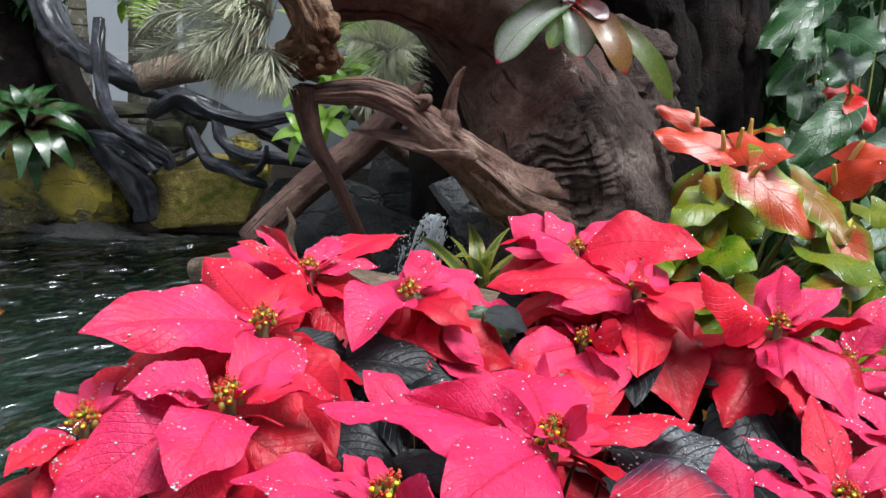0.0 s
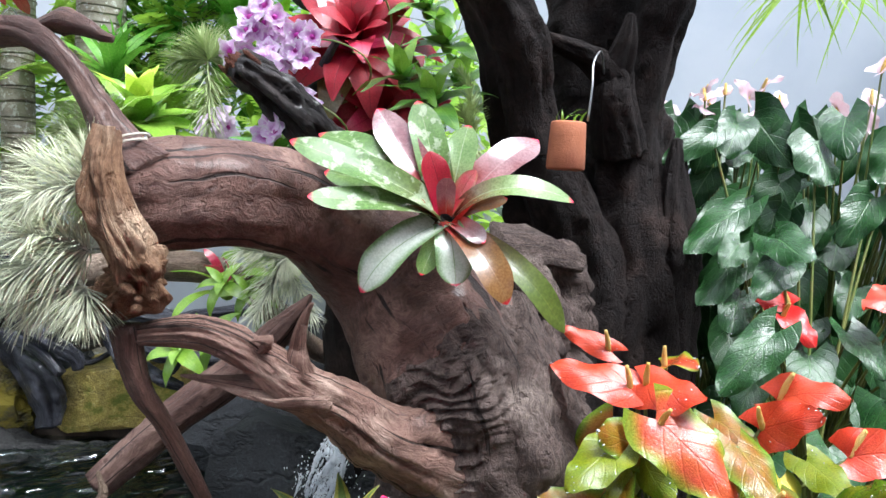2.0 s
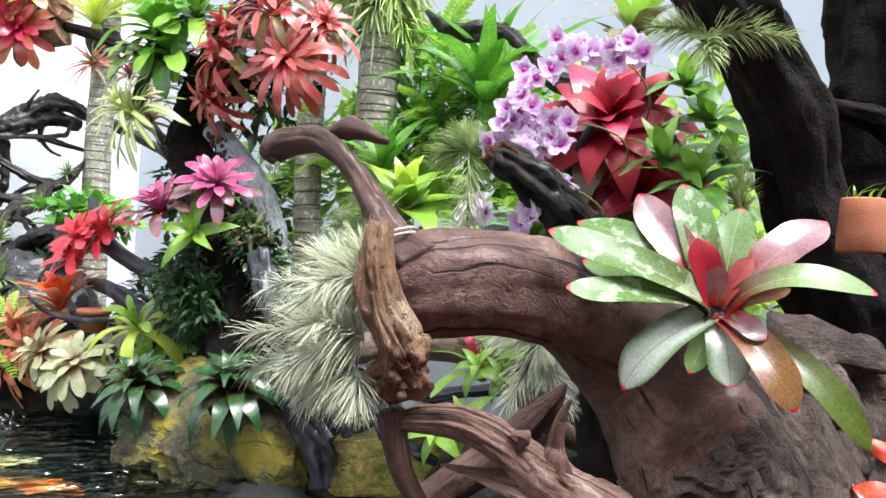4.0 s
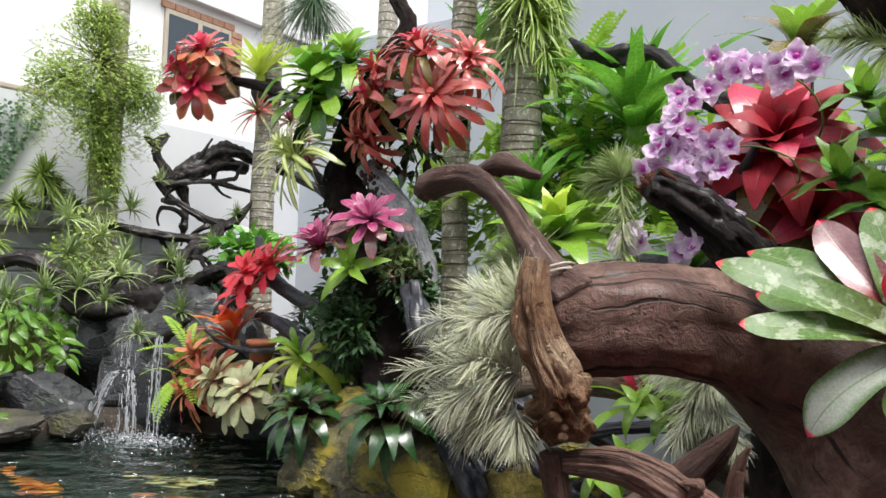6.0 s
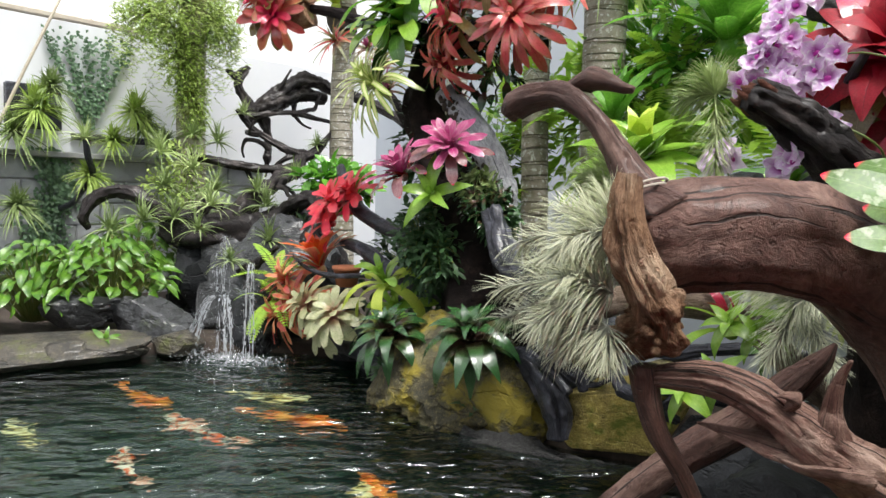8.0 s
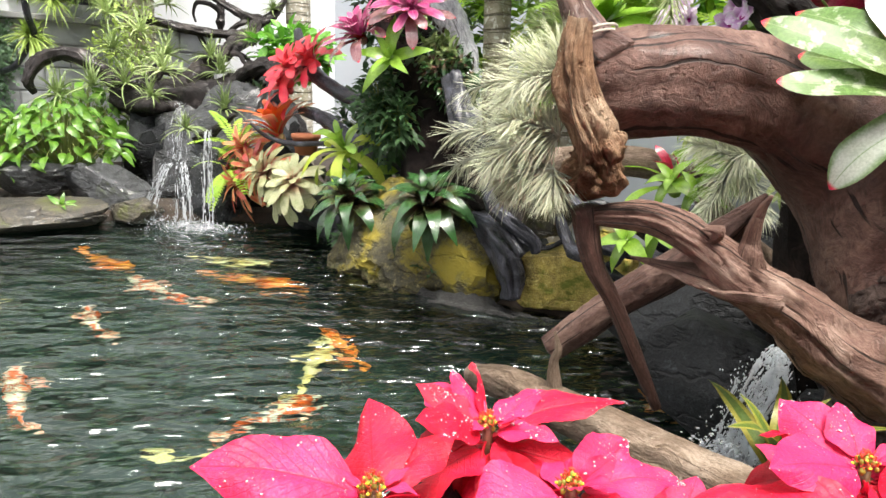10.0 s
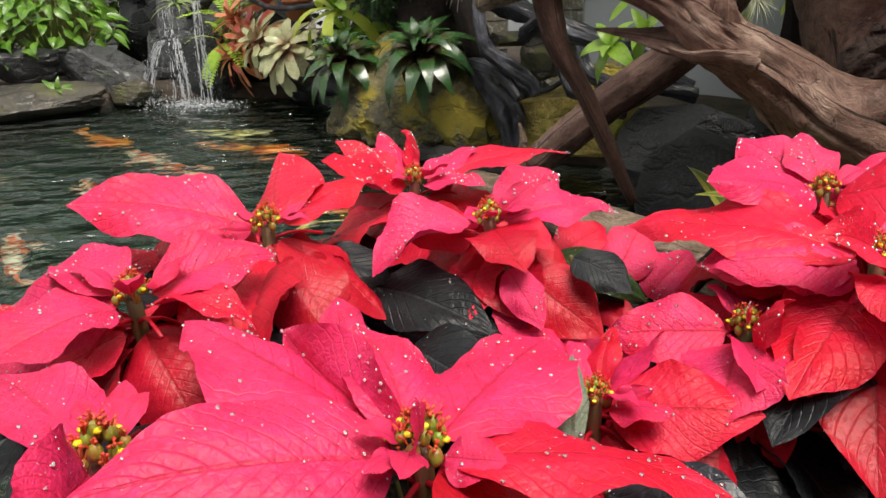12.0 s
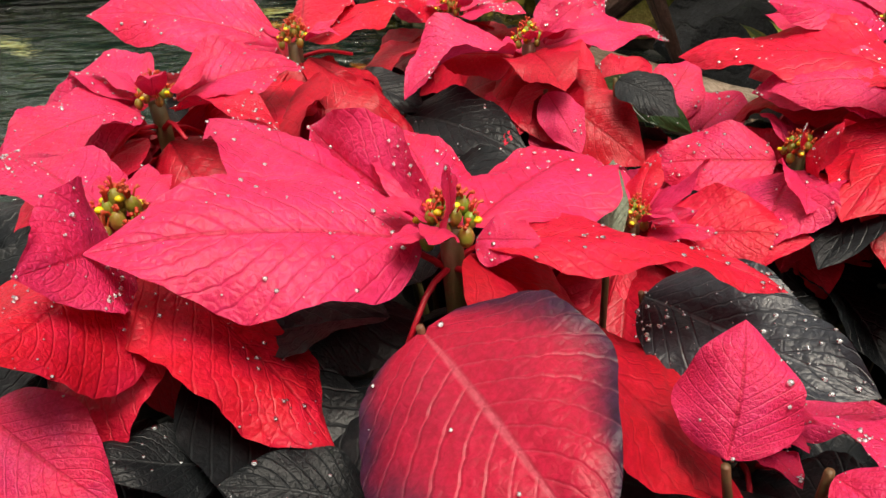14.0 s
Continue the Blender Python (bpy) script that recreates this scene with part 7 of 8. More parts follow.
anthurium_blade(red_plant, "anth_leaf", (1.162, 2.050, 1.005), -137, -49, 0.140, 0.78, -13, -0.15, 0.07)
anthurium_blade(red_plant, "anth_leaf", (0.959, 1.620, 0.529), -98, -27, 0.150, 0.79, 49, 0.01, 0.08)
anthurium_blade(red_plant, "anth_leaf", (1.075, 1.580, 0.525), -89, -38, 0.220, 0.66, 0, 0.01, 0.10)
anthurium_blade(red_plant, "anth_leaf", (1.048, 1.560, 0.421), -150, -19, 0.160, 0.62, -20, -0.12, 0.08)
anthurium_blade(red_plant, "anth_leaf", (0.744, 2.000, 0.994), -159, -35, 0.140, 0.52, -63, -0.15, 0.07)
rng = random.Random(8)
for k, (px, py) in enumerate(((0.88, 2.3), (1.12, 2.2), (1.4, 2.3), (1.1, 2.6), (1.5, 2.7), (0.85, 2.6))):
    lv, fl = [], []
    for i in range(40):
        a = rng.uniform(-175, 10)
        z = rng.uniform(0.2, 1.04)
        r = 0.08 + 0.14 * rng.random() + 0.1 * (1 - z)
        lv.append((px + r * math.cos(radians(a)), py + r * math.sin(radians(a)), z, rng.uniform(0.11, 0.17), a + rng.uniform(-35, 35), rng.uniform(-78, -20)))
    for i in range(4):
        fl.append((px + rng.uniform(-.15, .15), py + rng.uniform(-.12, .1), rng.uniform(1.03, 1.2), rng.uniform(0.06, 0.09), rng.uniform(-180, 180), rng.uniform(10, 70), "spathe_white"))
    anthurium("anthurium", (px, py, 0), lv, fl, "tall anthurium with drooping glossy dark leaves and pale pink spathes", "dark-leaved anthuriums", ["anth_leaf"], 20 + k)
solid("black_branch", tube("black_branch", [(0.62, 2.02, 1.30), (0.80, 2.30, 1.45), (1.05, 2.65, 1.55), (1.25, 2.9, 1.61), (1.5, 3.0, 1.69), (1.7, 3.05, 1.74)], [0.028, 0.022, 0.018, 0.015, 0.012, 0.006], 14, 60, 0.4, 0.2, 91, grain=0.1), M["drift_black"], "dark branch reaching out from the stump with ferns on it", "branch", "black branches")
tuft("hanging_fern", (1.25, 2.9, 1.62), 60, 0.3, 0.012, "fern", "light green fern hanging at the top of the wall", "fern", droop=1.3, seed=3)
tuft("hanging_fern", (1.5, 3.0, 1.7), 60, 0.35, 0.012, "fern", "light green fern hanging at the top of the wall", "fern", droop=1.3, seed=4)
rosette("variegated_plant", (0.115, 1.33, 0.30), (0.05, -0.1, 1), 11, 0.145, 0.24, ["varieg"], "yellow and green striped leafy plant beside the small waterfall", kind="lance", low=25, high=80, seed=6, category="plant", fold=0.2)

# ---- middle bank: the dark stump and its bromeliads ----
def mid_stump():
    o = (-1.62, 2.75, 0.2)
    top = thing("planted_stump", o, "tall dark driftwood stump hung with bromeliads behind the mossy boulder", "tree stump")
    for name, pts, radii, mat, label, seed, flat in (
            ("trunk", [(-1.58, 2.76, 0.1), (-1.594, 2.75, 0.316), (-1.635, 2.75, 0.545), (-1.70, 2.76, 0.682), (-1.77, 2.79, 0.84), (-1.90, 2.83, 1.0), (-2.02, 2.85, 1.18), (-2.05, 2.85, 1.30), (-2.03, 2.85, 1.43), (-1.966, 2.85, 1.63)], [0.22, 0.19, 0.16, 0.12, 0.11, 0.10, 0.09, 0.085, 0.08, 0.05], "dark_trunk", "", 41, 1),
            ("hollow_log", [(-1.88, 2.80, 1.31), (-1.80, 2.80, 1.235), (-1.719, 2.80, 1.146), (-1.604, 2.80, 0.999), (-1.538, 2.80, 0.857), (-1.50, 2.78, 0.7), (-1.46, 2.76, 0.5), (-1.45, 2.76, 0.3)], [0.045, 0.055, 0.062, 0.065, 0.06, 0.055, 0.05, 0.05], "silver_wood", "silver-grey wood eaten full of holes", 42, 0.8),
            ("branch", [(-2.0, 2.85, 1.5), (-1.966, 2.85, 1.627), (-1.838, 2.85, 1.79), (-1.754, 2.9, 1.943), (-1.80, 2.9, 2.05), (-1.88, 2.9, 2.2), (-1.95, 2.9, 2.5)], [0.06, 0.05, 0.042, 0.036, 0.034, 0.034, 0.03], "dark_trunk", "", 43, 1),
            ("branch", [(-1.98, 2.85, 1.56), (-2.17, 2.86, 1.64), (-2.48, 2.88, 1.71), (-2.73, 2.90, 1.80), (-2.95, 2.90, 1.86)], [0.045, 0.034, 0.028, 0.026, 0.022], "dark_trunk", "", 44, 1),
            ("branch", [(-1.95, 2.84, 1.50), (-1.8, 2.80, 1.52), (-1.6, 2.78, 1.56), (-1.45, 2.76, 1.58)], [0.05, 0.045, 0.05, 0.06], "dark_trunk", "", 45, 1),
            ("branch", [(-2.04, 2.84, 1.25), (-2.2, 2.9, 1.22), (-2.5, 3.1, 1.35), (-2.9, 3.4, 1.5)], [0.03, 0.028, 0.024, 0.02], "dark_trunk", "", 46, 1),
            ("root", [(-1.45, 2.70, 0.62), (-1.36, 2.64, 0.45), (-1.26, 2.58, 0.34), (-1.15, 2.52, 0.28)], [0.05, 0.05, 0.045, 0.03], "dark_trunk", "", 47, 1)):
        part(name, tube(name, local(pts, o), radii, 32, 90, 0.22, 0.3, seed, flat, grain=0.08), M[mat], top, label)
    h = Heap()
    rng = random.Random(2)
    # dark beads on the wood's face stand for the shade inside its holes
    for i in range(170):
        a = rng.uniform(-1.1, 1.1)
        face = Vector((0.61 * math.cos(a) + 0.79 * math.sin(a), -0.79 * math.cos(a) + 0.61 * math.sin(a), 0.1))
        p = Vector((-1.84, 2.80, 1.27)).lerp(Vector((-1.53, 2.80, 0.83)), rng.random()) + face * 0.056
        h.ball(p - Vector(o), rng.uniform(0.006, 0.013), rng.uniform(0.8, 1.8), 8, 5)
    tagged(part("bored_pattern", h.mesh("bored_pattern"), M["soil"], top, "dark beads standing for the shade inside bored holes"), kind="stuff")


mid_stump()
pink = "pink bromeliad with pale-edged leaves growing on the dark stump"
rosette("bromeliad", (-1.625, 2.56, 1.03), (0.35, -0.6, 0.75), 34, 0.165, 0.26, ["brom_pink", "brom_pink", "brom_pink", "neo_red"], pink, "pink bromeliads", seed=1, high=70, low=-10)
rosette("bromeliad", (-1.84, 2.52, 0.93), (-0.2, -0.5, 0.8), 34, 0.18, 0.24, ["brom_pink", "brom_pink", "neo_red"], pink, "pink bromeliads", seed=2, high=75, low=-10)
rosette("bromeliad", (-1.66, 2.50, 0.86), (0.1, -0.8, 0.3), 9, 0.17, 0.3, ["brom_green"], "bright green bromeliad on the dark stump", seed=3, kind="lance", high=55, low=-10)
coral = "coral-red bromeliad with brown leaf tips in a hanging cluster"
for k, (p, a, n, ln) in enumerate((((-1.42, 2.70, 1.53), (0.25, -0.85, 0.15), 34, 0.215), ((-1.50, 2.69, 1.72), (0.0, -0.5, 0.85), 28, 0.20), ((-1.36, 2.78, 1.68), (0.6, -0.4, 0.5), 26, 0.19), ((-1.70, 2.69, 1.57), (-0.4, -0.7, 0.3), 28, 0.21), ((-1.78, 2.72, 1.42), (-0.3, -0.7, -0.2), 26, 0.18), ((-1.72, 2.70, 1.68), (-0.5, -0.4, 0.7), 22, 0.16))):
    rosette("bromeliad", p, a, int(n * 1.35), ln, 0.175, ["brom_crimson", "brom_redor", "brom_rust", "brom_redor", "brom_rust", "brom_olive"] if k % 2 else ["brom_redor", "brom_rust", "brom_redor", "brom_redor", "brom_rust"], coral, "hanging coral bromeliads", seed=10 + k, low=-35, high=68, arch=0.26, fold=0.6, curl=0.5)
for k, (p, a) in enumerate((((-3.09, 2.80, 1.98), (0.2, -0.45, 0.8)), ((-3.08, 2.76, 1.81), (0.45, -0.65, -0.05)), ((-3.14, 2.74, 1.89), (-0.35, -0.6, 0.3)))):
    rosette("bromeliad", p, a, 34, 0.205, 0.26, ["brom_crimson", "brom_crimson", "brom_redor", "brom_rust", "brom_coral", "brom_olive"], "crimson bromeliad in a pot on the branch end", "potted crimson bromeliads", seed=20 + k, low=-20, high=70, fold=0.5)
for k, p in enumerate(((-3.0, 2.86, 1.92), (-2.985, 2.855, 1.80))):
    solid("fibre_pot", lathe("fibre_pot", [(0.0, -0.06), (0.05, -0.06), (0.065, 0.05), (0.07, 0.06), (0.06, 0.06), (0.0, 0.05)], 16), M["root_tan"], "brown fibre pot fixed to the branch end", "flower pot", m=pose(*p, 0, 70, 20 * k))
for k, (p, ln) in enumerate((((-2.16, 2.78, 1.72), 0.31), ((-2.06, 2.76, 1.60), 0.27), ((-2.18, 2.80, 1.60), 0.26), ((-2.00, 2.80, 1.78), 0.25))):
    rosette("bromeliad", p, (-0.25 + 0.15 * k, -0.5, 0.9), 24, ln, 0.28, ["brom_green", "brom_green", "nest", "brom_green", "strap_dark"], "glossy green bromeliad with broad strap leaves on the stump", "green strap bromeliads", seed=30 + k, low=-28, high=70, arch=0.2)
rosette("bromeliad", (-2.12, 2.62, 1.33), (-0.3, -0.7, 0.6), 60, 0.25, 0.105, ["brom_stripe"], "cream and green striped bromeliad with narrow drooping leaves", seed=36, low=-35, high=70, arch=0.22)
for k, p in enumerate(((-2.62, 3.02, 1.62), (-2.5, 3.0, 1.50), (-2.42, 2.98, 1.38))):
    rosette("bromeliad", p, (0.1, -0.6, 0.6), 22, 0.16, 0.16, ["brom_pink", "brom_olive", "brom_check"], "faded bronze-pink bromeliad hung by the palm", "bronze bromeliads", seed=40 + k, low=-25, high=65, kind="grass", arch=0.2)
for k, (p, ln) in enumerate((((-1.80, 2.42, 0.28), 0.20), ((-1.325, 2.36, 0.34), 0.21))):
    rosette("bromeliad", p, (0.05, -0.35, 0.95), 32, ln, 0.32, ["brom_dark"], "dark green glossy bromeliad on the mossy boulder", "dark bromeliads", seed=50 + k, low=-45, high=66, arch=0.24, fold=0.45, curl=0.4, kind="lance")
rosette("bromeliad", (-2.69, 2.78, 0.46), (-0.1, -0.2, 1), 24, 0.26, 0.2, ["brom_orange", "brom_orange", "brom_coral"], "bright orange bromeliad with tall strap leaves", seed=55, low=15, high=80)
for k, (p, a) in enumerate((((-2.86, 2.70, 0.38), (-0.3, -0.6, 0.5)), ((-2.84, 2.66, 0.22), (-0.3, -0.7, 0.1)), ((-2.74, 2.68, 0.30), (0, -0.8, 0.2)))):
    rosette("bromeliad", p, a, 32, 0.2, 0.18, ["brom_coral", "brom_redor", "brom_coral"], "orange-red bromeliad hanging beside the waterfall", "orange bromeliads", seed=56 + k, low=-30, high=60)
for k, (p, a) in enumerate((((-2.33, 2.58, 0.28), (0.1, -0.6, 0.6)), ((-2.56, 2.60, 0.30), (-0.3, -0.6, 0.5)), ((-2.45, 2.62, 0.22), (0, -0.8, 0.1)))):
    rosette("bromeliad", p, a, 30, 0.165, 0.3, ["brom_check"], "mottled cream and green bromeliad with a rosy heart", "mottled bromeliads", seed=60 + k, low=-30, high=62, kind="blunt")
for k, p in enumerate(((-2.60, 2.80, 0.80), (-2.66, 2.82, 0.70), (-2.50, 2.84, 0.84))):
    rosette("bromeliad", p, (-0.2, -0.6, 0.6), 24, 0.19, 0.27, ["brom_scarlet"], "scarlet bromeliad on the black branches", "scarlet bromeliads", seed=64 + k, low=-10, high=65)
rosette("bromeliad", (-1.99, 2.58, 0.46), (0.0, -0.5, 0.8), 14, 0.22, 0.24, ["brom_green", "brom_lime"], "light green bromeliad with drooping leaves beside the stump", seed=68, low=-40, high=70, arch=0.2)
rosette("bromeliad", (-1.96, 2.62, 0.36), (0.0, -0.6, 0.3), 12, 0.2, 0.24, ["brom_green"], "light green bromeliad with drooping leaves beside the stump", seed=69, low=-40, high=50, arch=0.2)
solid("orange_pot", lathe("orange_pot", [(0.0, 0.0), (0.05, 0.0), (0.065, 0.08), (0.072, 0.08), (0.072, 0.10), (0.06, 0.10), (0.0, 0.09)]), M["terracotta"], "small terracotta pot among the orange bromeliads", "flower pot", m=pose(-2.42, 2.72, 0.40))
for pts, r, text in (
        ([(-2.72, 2.62, 0.53), (-2.6, 2.64, 0.47), (-2.42, 2.66, 0.455), (-2.17, 2.70, 0.48), (-1.9, 2.72, 0.5), (-1.7, 2.74, 0.5)], 0.013, "thin dark twig lying across the orange bromeliads"),
        ([(-2.75, 2.95, 1.0), (-2.6, 2.86, 0.88), (-2.45, 2.82, 0.78), (-2.25, 2.80, 0.70), (-2.0, 2.78, 0.66), (-1.72, 2.76, 0.6)], 0.036, "black wet branch behind the scarlet bromeliads"),
        ([(-2.6, 2.85, 0.6), (-2.4, 2.80, 0.58), (-2.2, 2.78, 0.5), (-1.95, 2.76, 0.42), (-1.7, 2.74, 0.4)], 0.04, "black wet branch below the scarlet bromeliads"),
        ([(-2.5, 2.75, 0.25), (-2.3, 2.72, 0.2), (-2.1, 2.72, 0.22), (-1.9, 2.72, 0.25), (-1.7, 2.7, 0.3)], 0.05, "black wet log at the foot of the stump"),
        ([(-2.75, 2.78, 0.12), (-2.55, 2.76, 0.10), (-2.3, 2.70, 0.10), (-2.1, 2.68, 0.12)], 0.04, "black wet log along the waterline")):
    solid("black_branch", tube("black_branch", pts, [r * 0.6, r, r, r], 12, 40, 0.22, 0.15, len(text)), M["black_wood"], text, "branch", "black branches")
def frond(length, leaflets, width, material, seed, arch=0.16):
    """A feathered fern frond along y."""
    rng = random.Random(seed)
    h = Heap()
    for i in range(leaflets):
        t = (i + 1) / (leaflets + 1)
        p = Vector((0, t * length, arch * length * 4 * t * (1 - t)))
        ln = width * math.sin(math.pi * (0.12 + 0.86 * t)) ** 0.7
        for s in (-1, 1):
            h.leaf(p, (s, 0.45, -0.15 + rng.uniform(-.1, .1)), UP, ln, length / leaflets * 0.95, 0.05, 3)
    h.pipe([Vector((0, t * length, arch * length * 4 * t * (1 - t))) for t in (0, 0.25, 0.5, 0.75, 1)], [0.003, 0.002, 0.001], 5)
    me = h.mesh("frond")
    me.materials.append(M[material])
    return me


FRONDS = {}


def fern(place, count, length, label, seed, material="fern", low=-20, high=70, axis=(0, -0.3, 1), group="ferns"):
    top = thing("fern", place, label, "fern", group)
    rng = random.Random(seed)
    if material not in FRONDS:
        FRONDS[material] = [frond(1.0, 17, 0.17, material, s, 0.10 + 0.05 * s) for s in range(3)]
    turn = UP.rotation_difference(Vector(axis).normalized()).to_matrix()
    for i in range(count):
        way = turn @ polar(i * 137.5 + rng.uniform(-15, 15), rng.uniform(low, high))
        part("frond", rng.choice(FRONDS[material]), None, top, m=along(way * 0.01, way, length * rng.uniform(0.7, 1.1), rng.uniform(-20, 20)))
    return top


fern((-2.95, 2.66, 0.28), 12, 0.26, "bright green fern drooping to the water beside the fall", 1, low=-55, high=20)
fern((-2.98, 2.72, 0.40), 10, 0.24, "bright green fern beside the fall", 2, low=-30, high=40)
for k, (x, y, z, ln, n) in enumerate(((-1.95, 3.5, 1.15, 0.5, 14), (-1.65, 3.6, 1.3, 0.5, 14), (-1.15, 3.5, 1.35, 0.45, 16), (-1.0, 3.3, 1.0, 0.45, 16), (-0.6, 3.3, 0.95, 0.4, 14), (-1.25, 3.2, 0.85, 0.35, 12), (-2.1, 3.4, 0.8, 0.4, 12), (-0.3, 3.2, 0.9, 0.4, 12), (-1.3, 3.8, 1.8, 0.5, 14), (-0.9, 3.5, 1.65, 0.4, 12))):
    fern((x, y, z), n, ln, "green feathery fern growing against the back wall", 10 + k, low=-30, high=65, group="wall ferns")
for k, (x, y, z, n, ln) in enumerate(((-0.80, 3.24, 1.46, 15, 0.50), (-2.0, 3.9, 2.05, 14, 0.45), (-1.15, 3.0, 1.15, 12, 0.30))):
    rosette("birds_nest_fern", (x, y, z), (0.05, -0.25, 1), int(n * 1.6), ln * 1.15, 0.17, ["nest"], "bird's nest fern with broad glossy upright fronds", "bird's nest ferns", seed=70 + k, low=5, high=84, category="fern", partname="frond", fold=0.25, arch=0.13, curl=0.3, kind="lance")
rosette("bromeliad", (-0.80, 2.52, 0.97), (0, -0.3, 1), 22, 0.27, 0.40, ["brom_lime", "brom_green", "brom_green"], "lime-green bromeliad behind the driftwood limb", seed=75, low=-15, high=80, kind="lance")
rosette("bromeliad", (-0.08, 2.45, 1.44), (0.1, -0.3, 1), 16, 0.22, 0.3, ["brom_green", "brom_olive"], "green bromeliad with bronze tips high behind the orchids", seed=76, low=10, high=75, kind="blunt")
solid("black_branch", tube("black_branch", [(-0.02, 2.7, 0.75), (-0.04, 2.62, 1.0), (-0.07, 2.52, 1.25), (-0.08, 2.46, 1.43)], [0.03, 0.028, 0.026, 0.03], 14, 30, 0.25, 0.2, 5), M["black_wood"], "black upright branch carrying a bromeliad", "branch", "black branches")
solid("black_log", tube("black_log", [(-0.95, 2.72, 0.80), (-0.75, 2.70, 0.86), (-0.5, 2.64, 0.90), (-0.28, 2.58, 0.93), (-0.05, 2.6, 0.9), (0.1, 2.7, 0.6), (0.15, 2.75, 0.2)], [0.04, 0.05, 0.05, 0.05, 0.05, 0.06, 0.06], 14, 40, 0.2), M["black_wood"], "black wet log behind the driftwood limb", "log")
for k, pts in enumerate(([(-1.06, 3.12, 1.85), (-1.0, 3.1, 1.80), (-0.92, 3.1, 1.75), (-0.8, 3.1, 1.735), (-0.69, 3.1, 1.735)], [(-0.85, 3.08, 1.70), (-0.7, 3.06, 1.72), (-0.59, 3.0, 1.64), (-0.46, 2.9, 1.50), (-0.3, 2.8, 1.40), (-0.1, 2.75, 1.1), (0.0, 2.8, 0.6), (0.05, 2.8, 0.15)])):
    solid("black_branch", tube("black_branch", pts, [0.010, 0.028, 0.03, 0.034] if k else [0.008, 0.026, 0.036, 0.022], 24, 90, 0.6, 0.3, 71 + k, grain=0.15), M["drift_black"], "black forked branch reaching up before the wall", "branch", "black branches")
solid("retaining_wall", box_mesh("retaining_wall", 2.9, 0.2, 0.8, 0.02), M["plaster_back"], "pale grey retaining wall below the ferns", "retaining wall", kind="structure", m=pose(0.25, 3.3, 0.45))

# ---- orchids and the big crimson bromeliad ----
solid("orchid_stump", tube("orchid_stump", [(0.02, 2.12, 0.1), (-0.02, 2.1, 0.5), (-0.06, 2.08, 0.8), (-0.08, 2.06, 1.05)], [0.10, 0.085, 0.08, 0.06], 16, 30, 0.25, 0.2, 77), M["dark_trunk"], "dark stump carrying orchids and a crimson bromeliad", "tree stump")
for k, (p, a, n, ln) in enumerate((((-0.035, 1.98, 1.12), (0.0, -0.75, 0.55), 30, 0.195), ((-0.15, 2.03, 1.05), (-0.4, -0.6, 0.4), 16, 0.15), ((0.03, 1.99, 0.99), (0.2, -0.8, 0.2), 18, 0.16))):
    rosette("bromeliad", p, a, n, ln, 0.44, ["brom_deep", "brom_deep", "brom_crimson", "brom_deep", "brom_deep", "brom_olive"], "large crimson bromeliad with broad leaves on the dark stump", "crimson bromeliads", seed=80 + k, low=-20, high=66, arch=0.16, kind="oval")
solid("black_twig", tube("black_twig", [(-0.12, 1.93, 1.02), (-0.09, 1.90, 1.07), (-0.06, 1.885, 1.12)], [0.012, 0.011, 0.008], 8, 10, 0.15), M["black_wood"], "short black twig in front of the crimson leaves", "twig")


def orchid(place, points, petal, material, label, seed, group, stem_to):
    rng = random.Random(seed)
    o = Vector(place)
    top = thing("orchid", o, label, "orchid", group)
    line = spline([Vector(p) - o for p in stem_to], 20)
    part("stem", tube("stem", line, [0.0025, 0.002, 0.0015], 6, 20, 0), M["stalk"], top)
    petals = blades("oval", material, 0.95, 0.16, fold=0.2, wave=0.5, nv=8, nu=4)
    for p in points:
        c = Vector(p) - o
        size = petal * rng.uniform(0.9, 1.15)
        face = Vector((rng.uniform(-.6, .4), -1, rng.uniform(-.2, .6))).normalized()
        q = UP.rotation_difference(face).to_matrix()
        f = None
        for i in range(5):
            way = q @ polar(90 + i * 72 + rng.uniform(-8, 8), rng.uniform(5, 25))
            pet = part("petal", petals, None, top, m=along(c, way, size * rng.uniform(0.85, 1.1), 0, normal=face))
        h = Heap()
        h.ball(c + face * size * 0.10, size * 0.19, 0.9, 7, 5)
        part("lip", h.mesh("lip"), M["orchid_lip"], top)


rng = random.Random(12)
spike1 = spline([(-0.235, 1.84, 1.07), (-0.20, 1.84, 1.17), (-0.13, 1.83, 1.25), (-0.03, 1.81, 1.255), (0.06, 1.80, 1.23)], 27)
orchid((-0.06, 2.0, 1.0), [p + Vector((rng.uniform(-.03, .03), rng.uniform(-.03, .02), rng.uniform(-.035, .03))) for p in spike1], 0.032, "orchid", "arching spray of purple and white orchids", 1, "purple orchids", [(-0.06, 2.0, 1.0), (0.05, 1.9, 1.15), (0.0, 1.84, 1.24), (-0.13, 1.83, 1.25), (-0.22, 1.84, 1.12)])
orchid((-0.06, 1.99, 0.95), [(-0.17 + rng.gauss(0, .04), 1.83 + rng.gauss(0, .02), 1.10 + rng.gauss(0, .028)) for i in range(20)], 0.031, "orchid", "dense spray of purple and white orchids", 2, "purple orchids", [(-0.06, 1.99, 0.95), (0.02, 1.86, 1.06), (-0.05, 1.83, 1.11), (-0.17, 1.84, 1.10)])
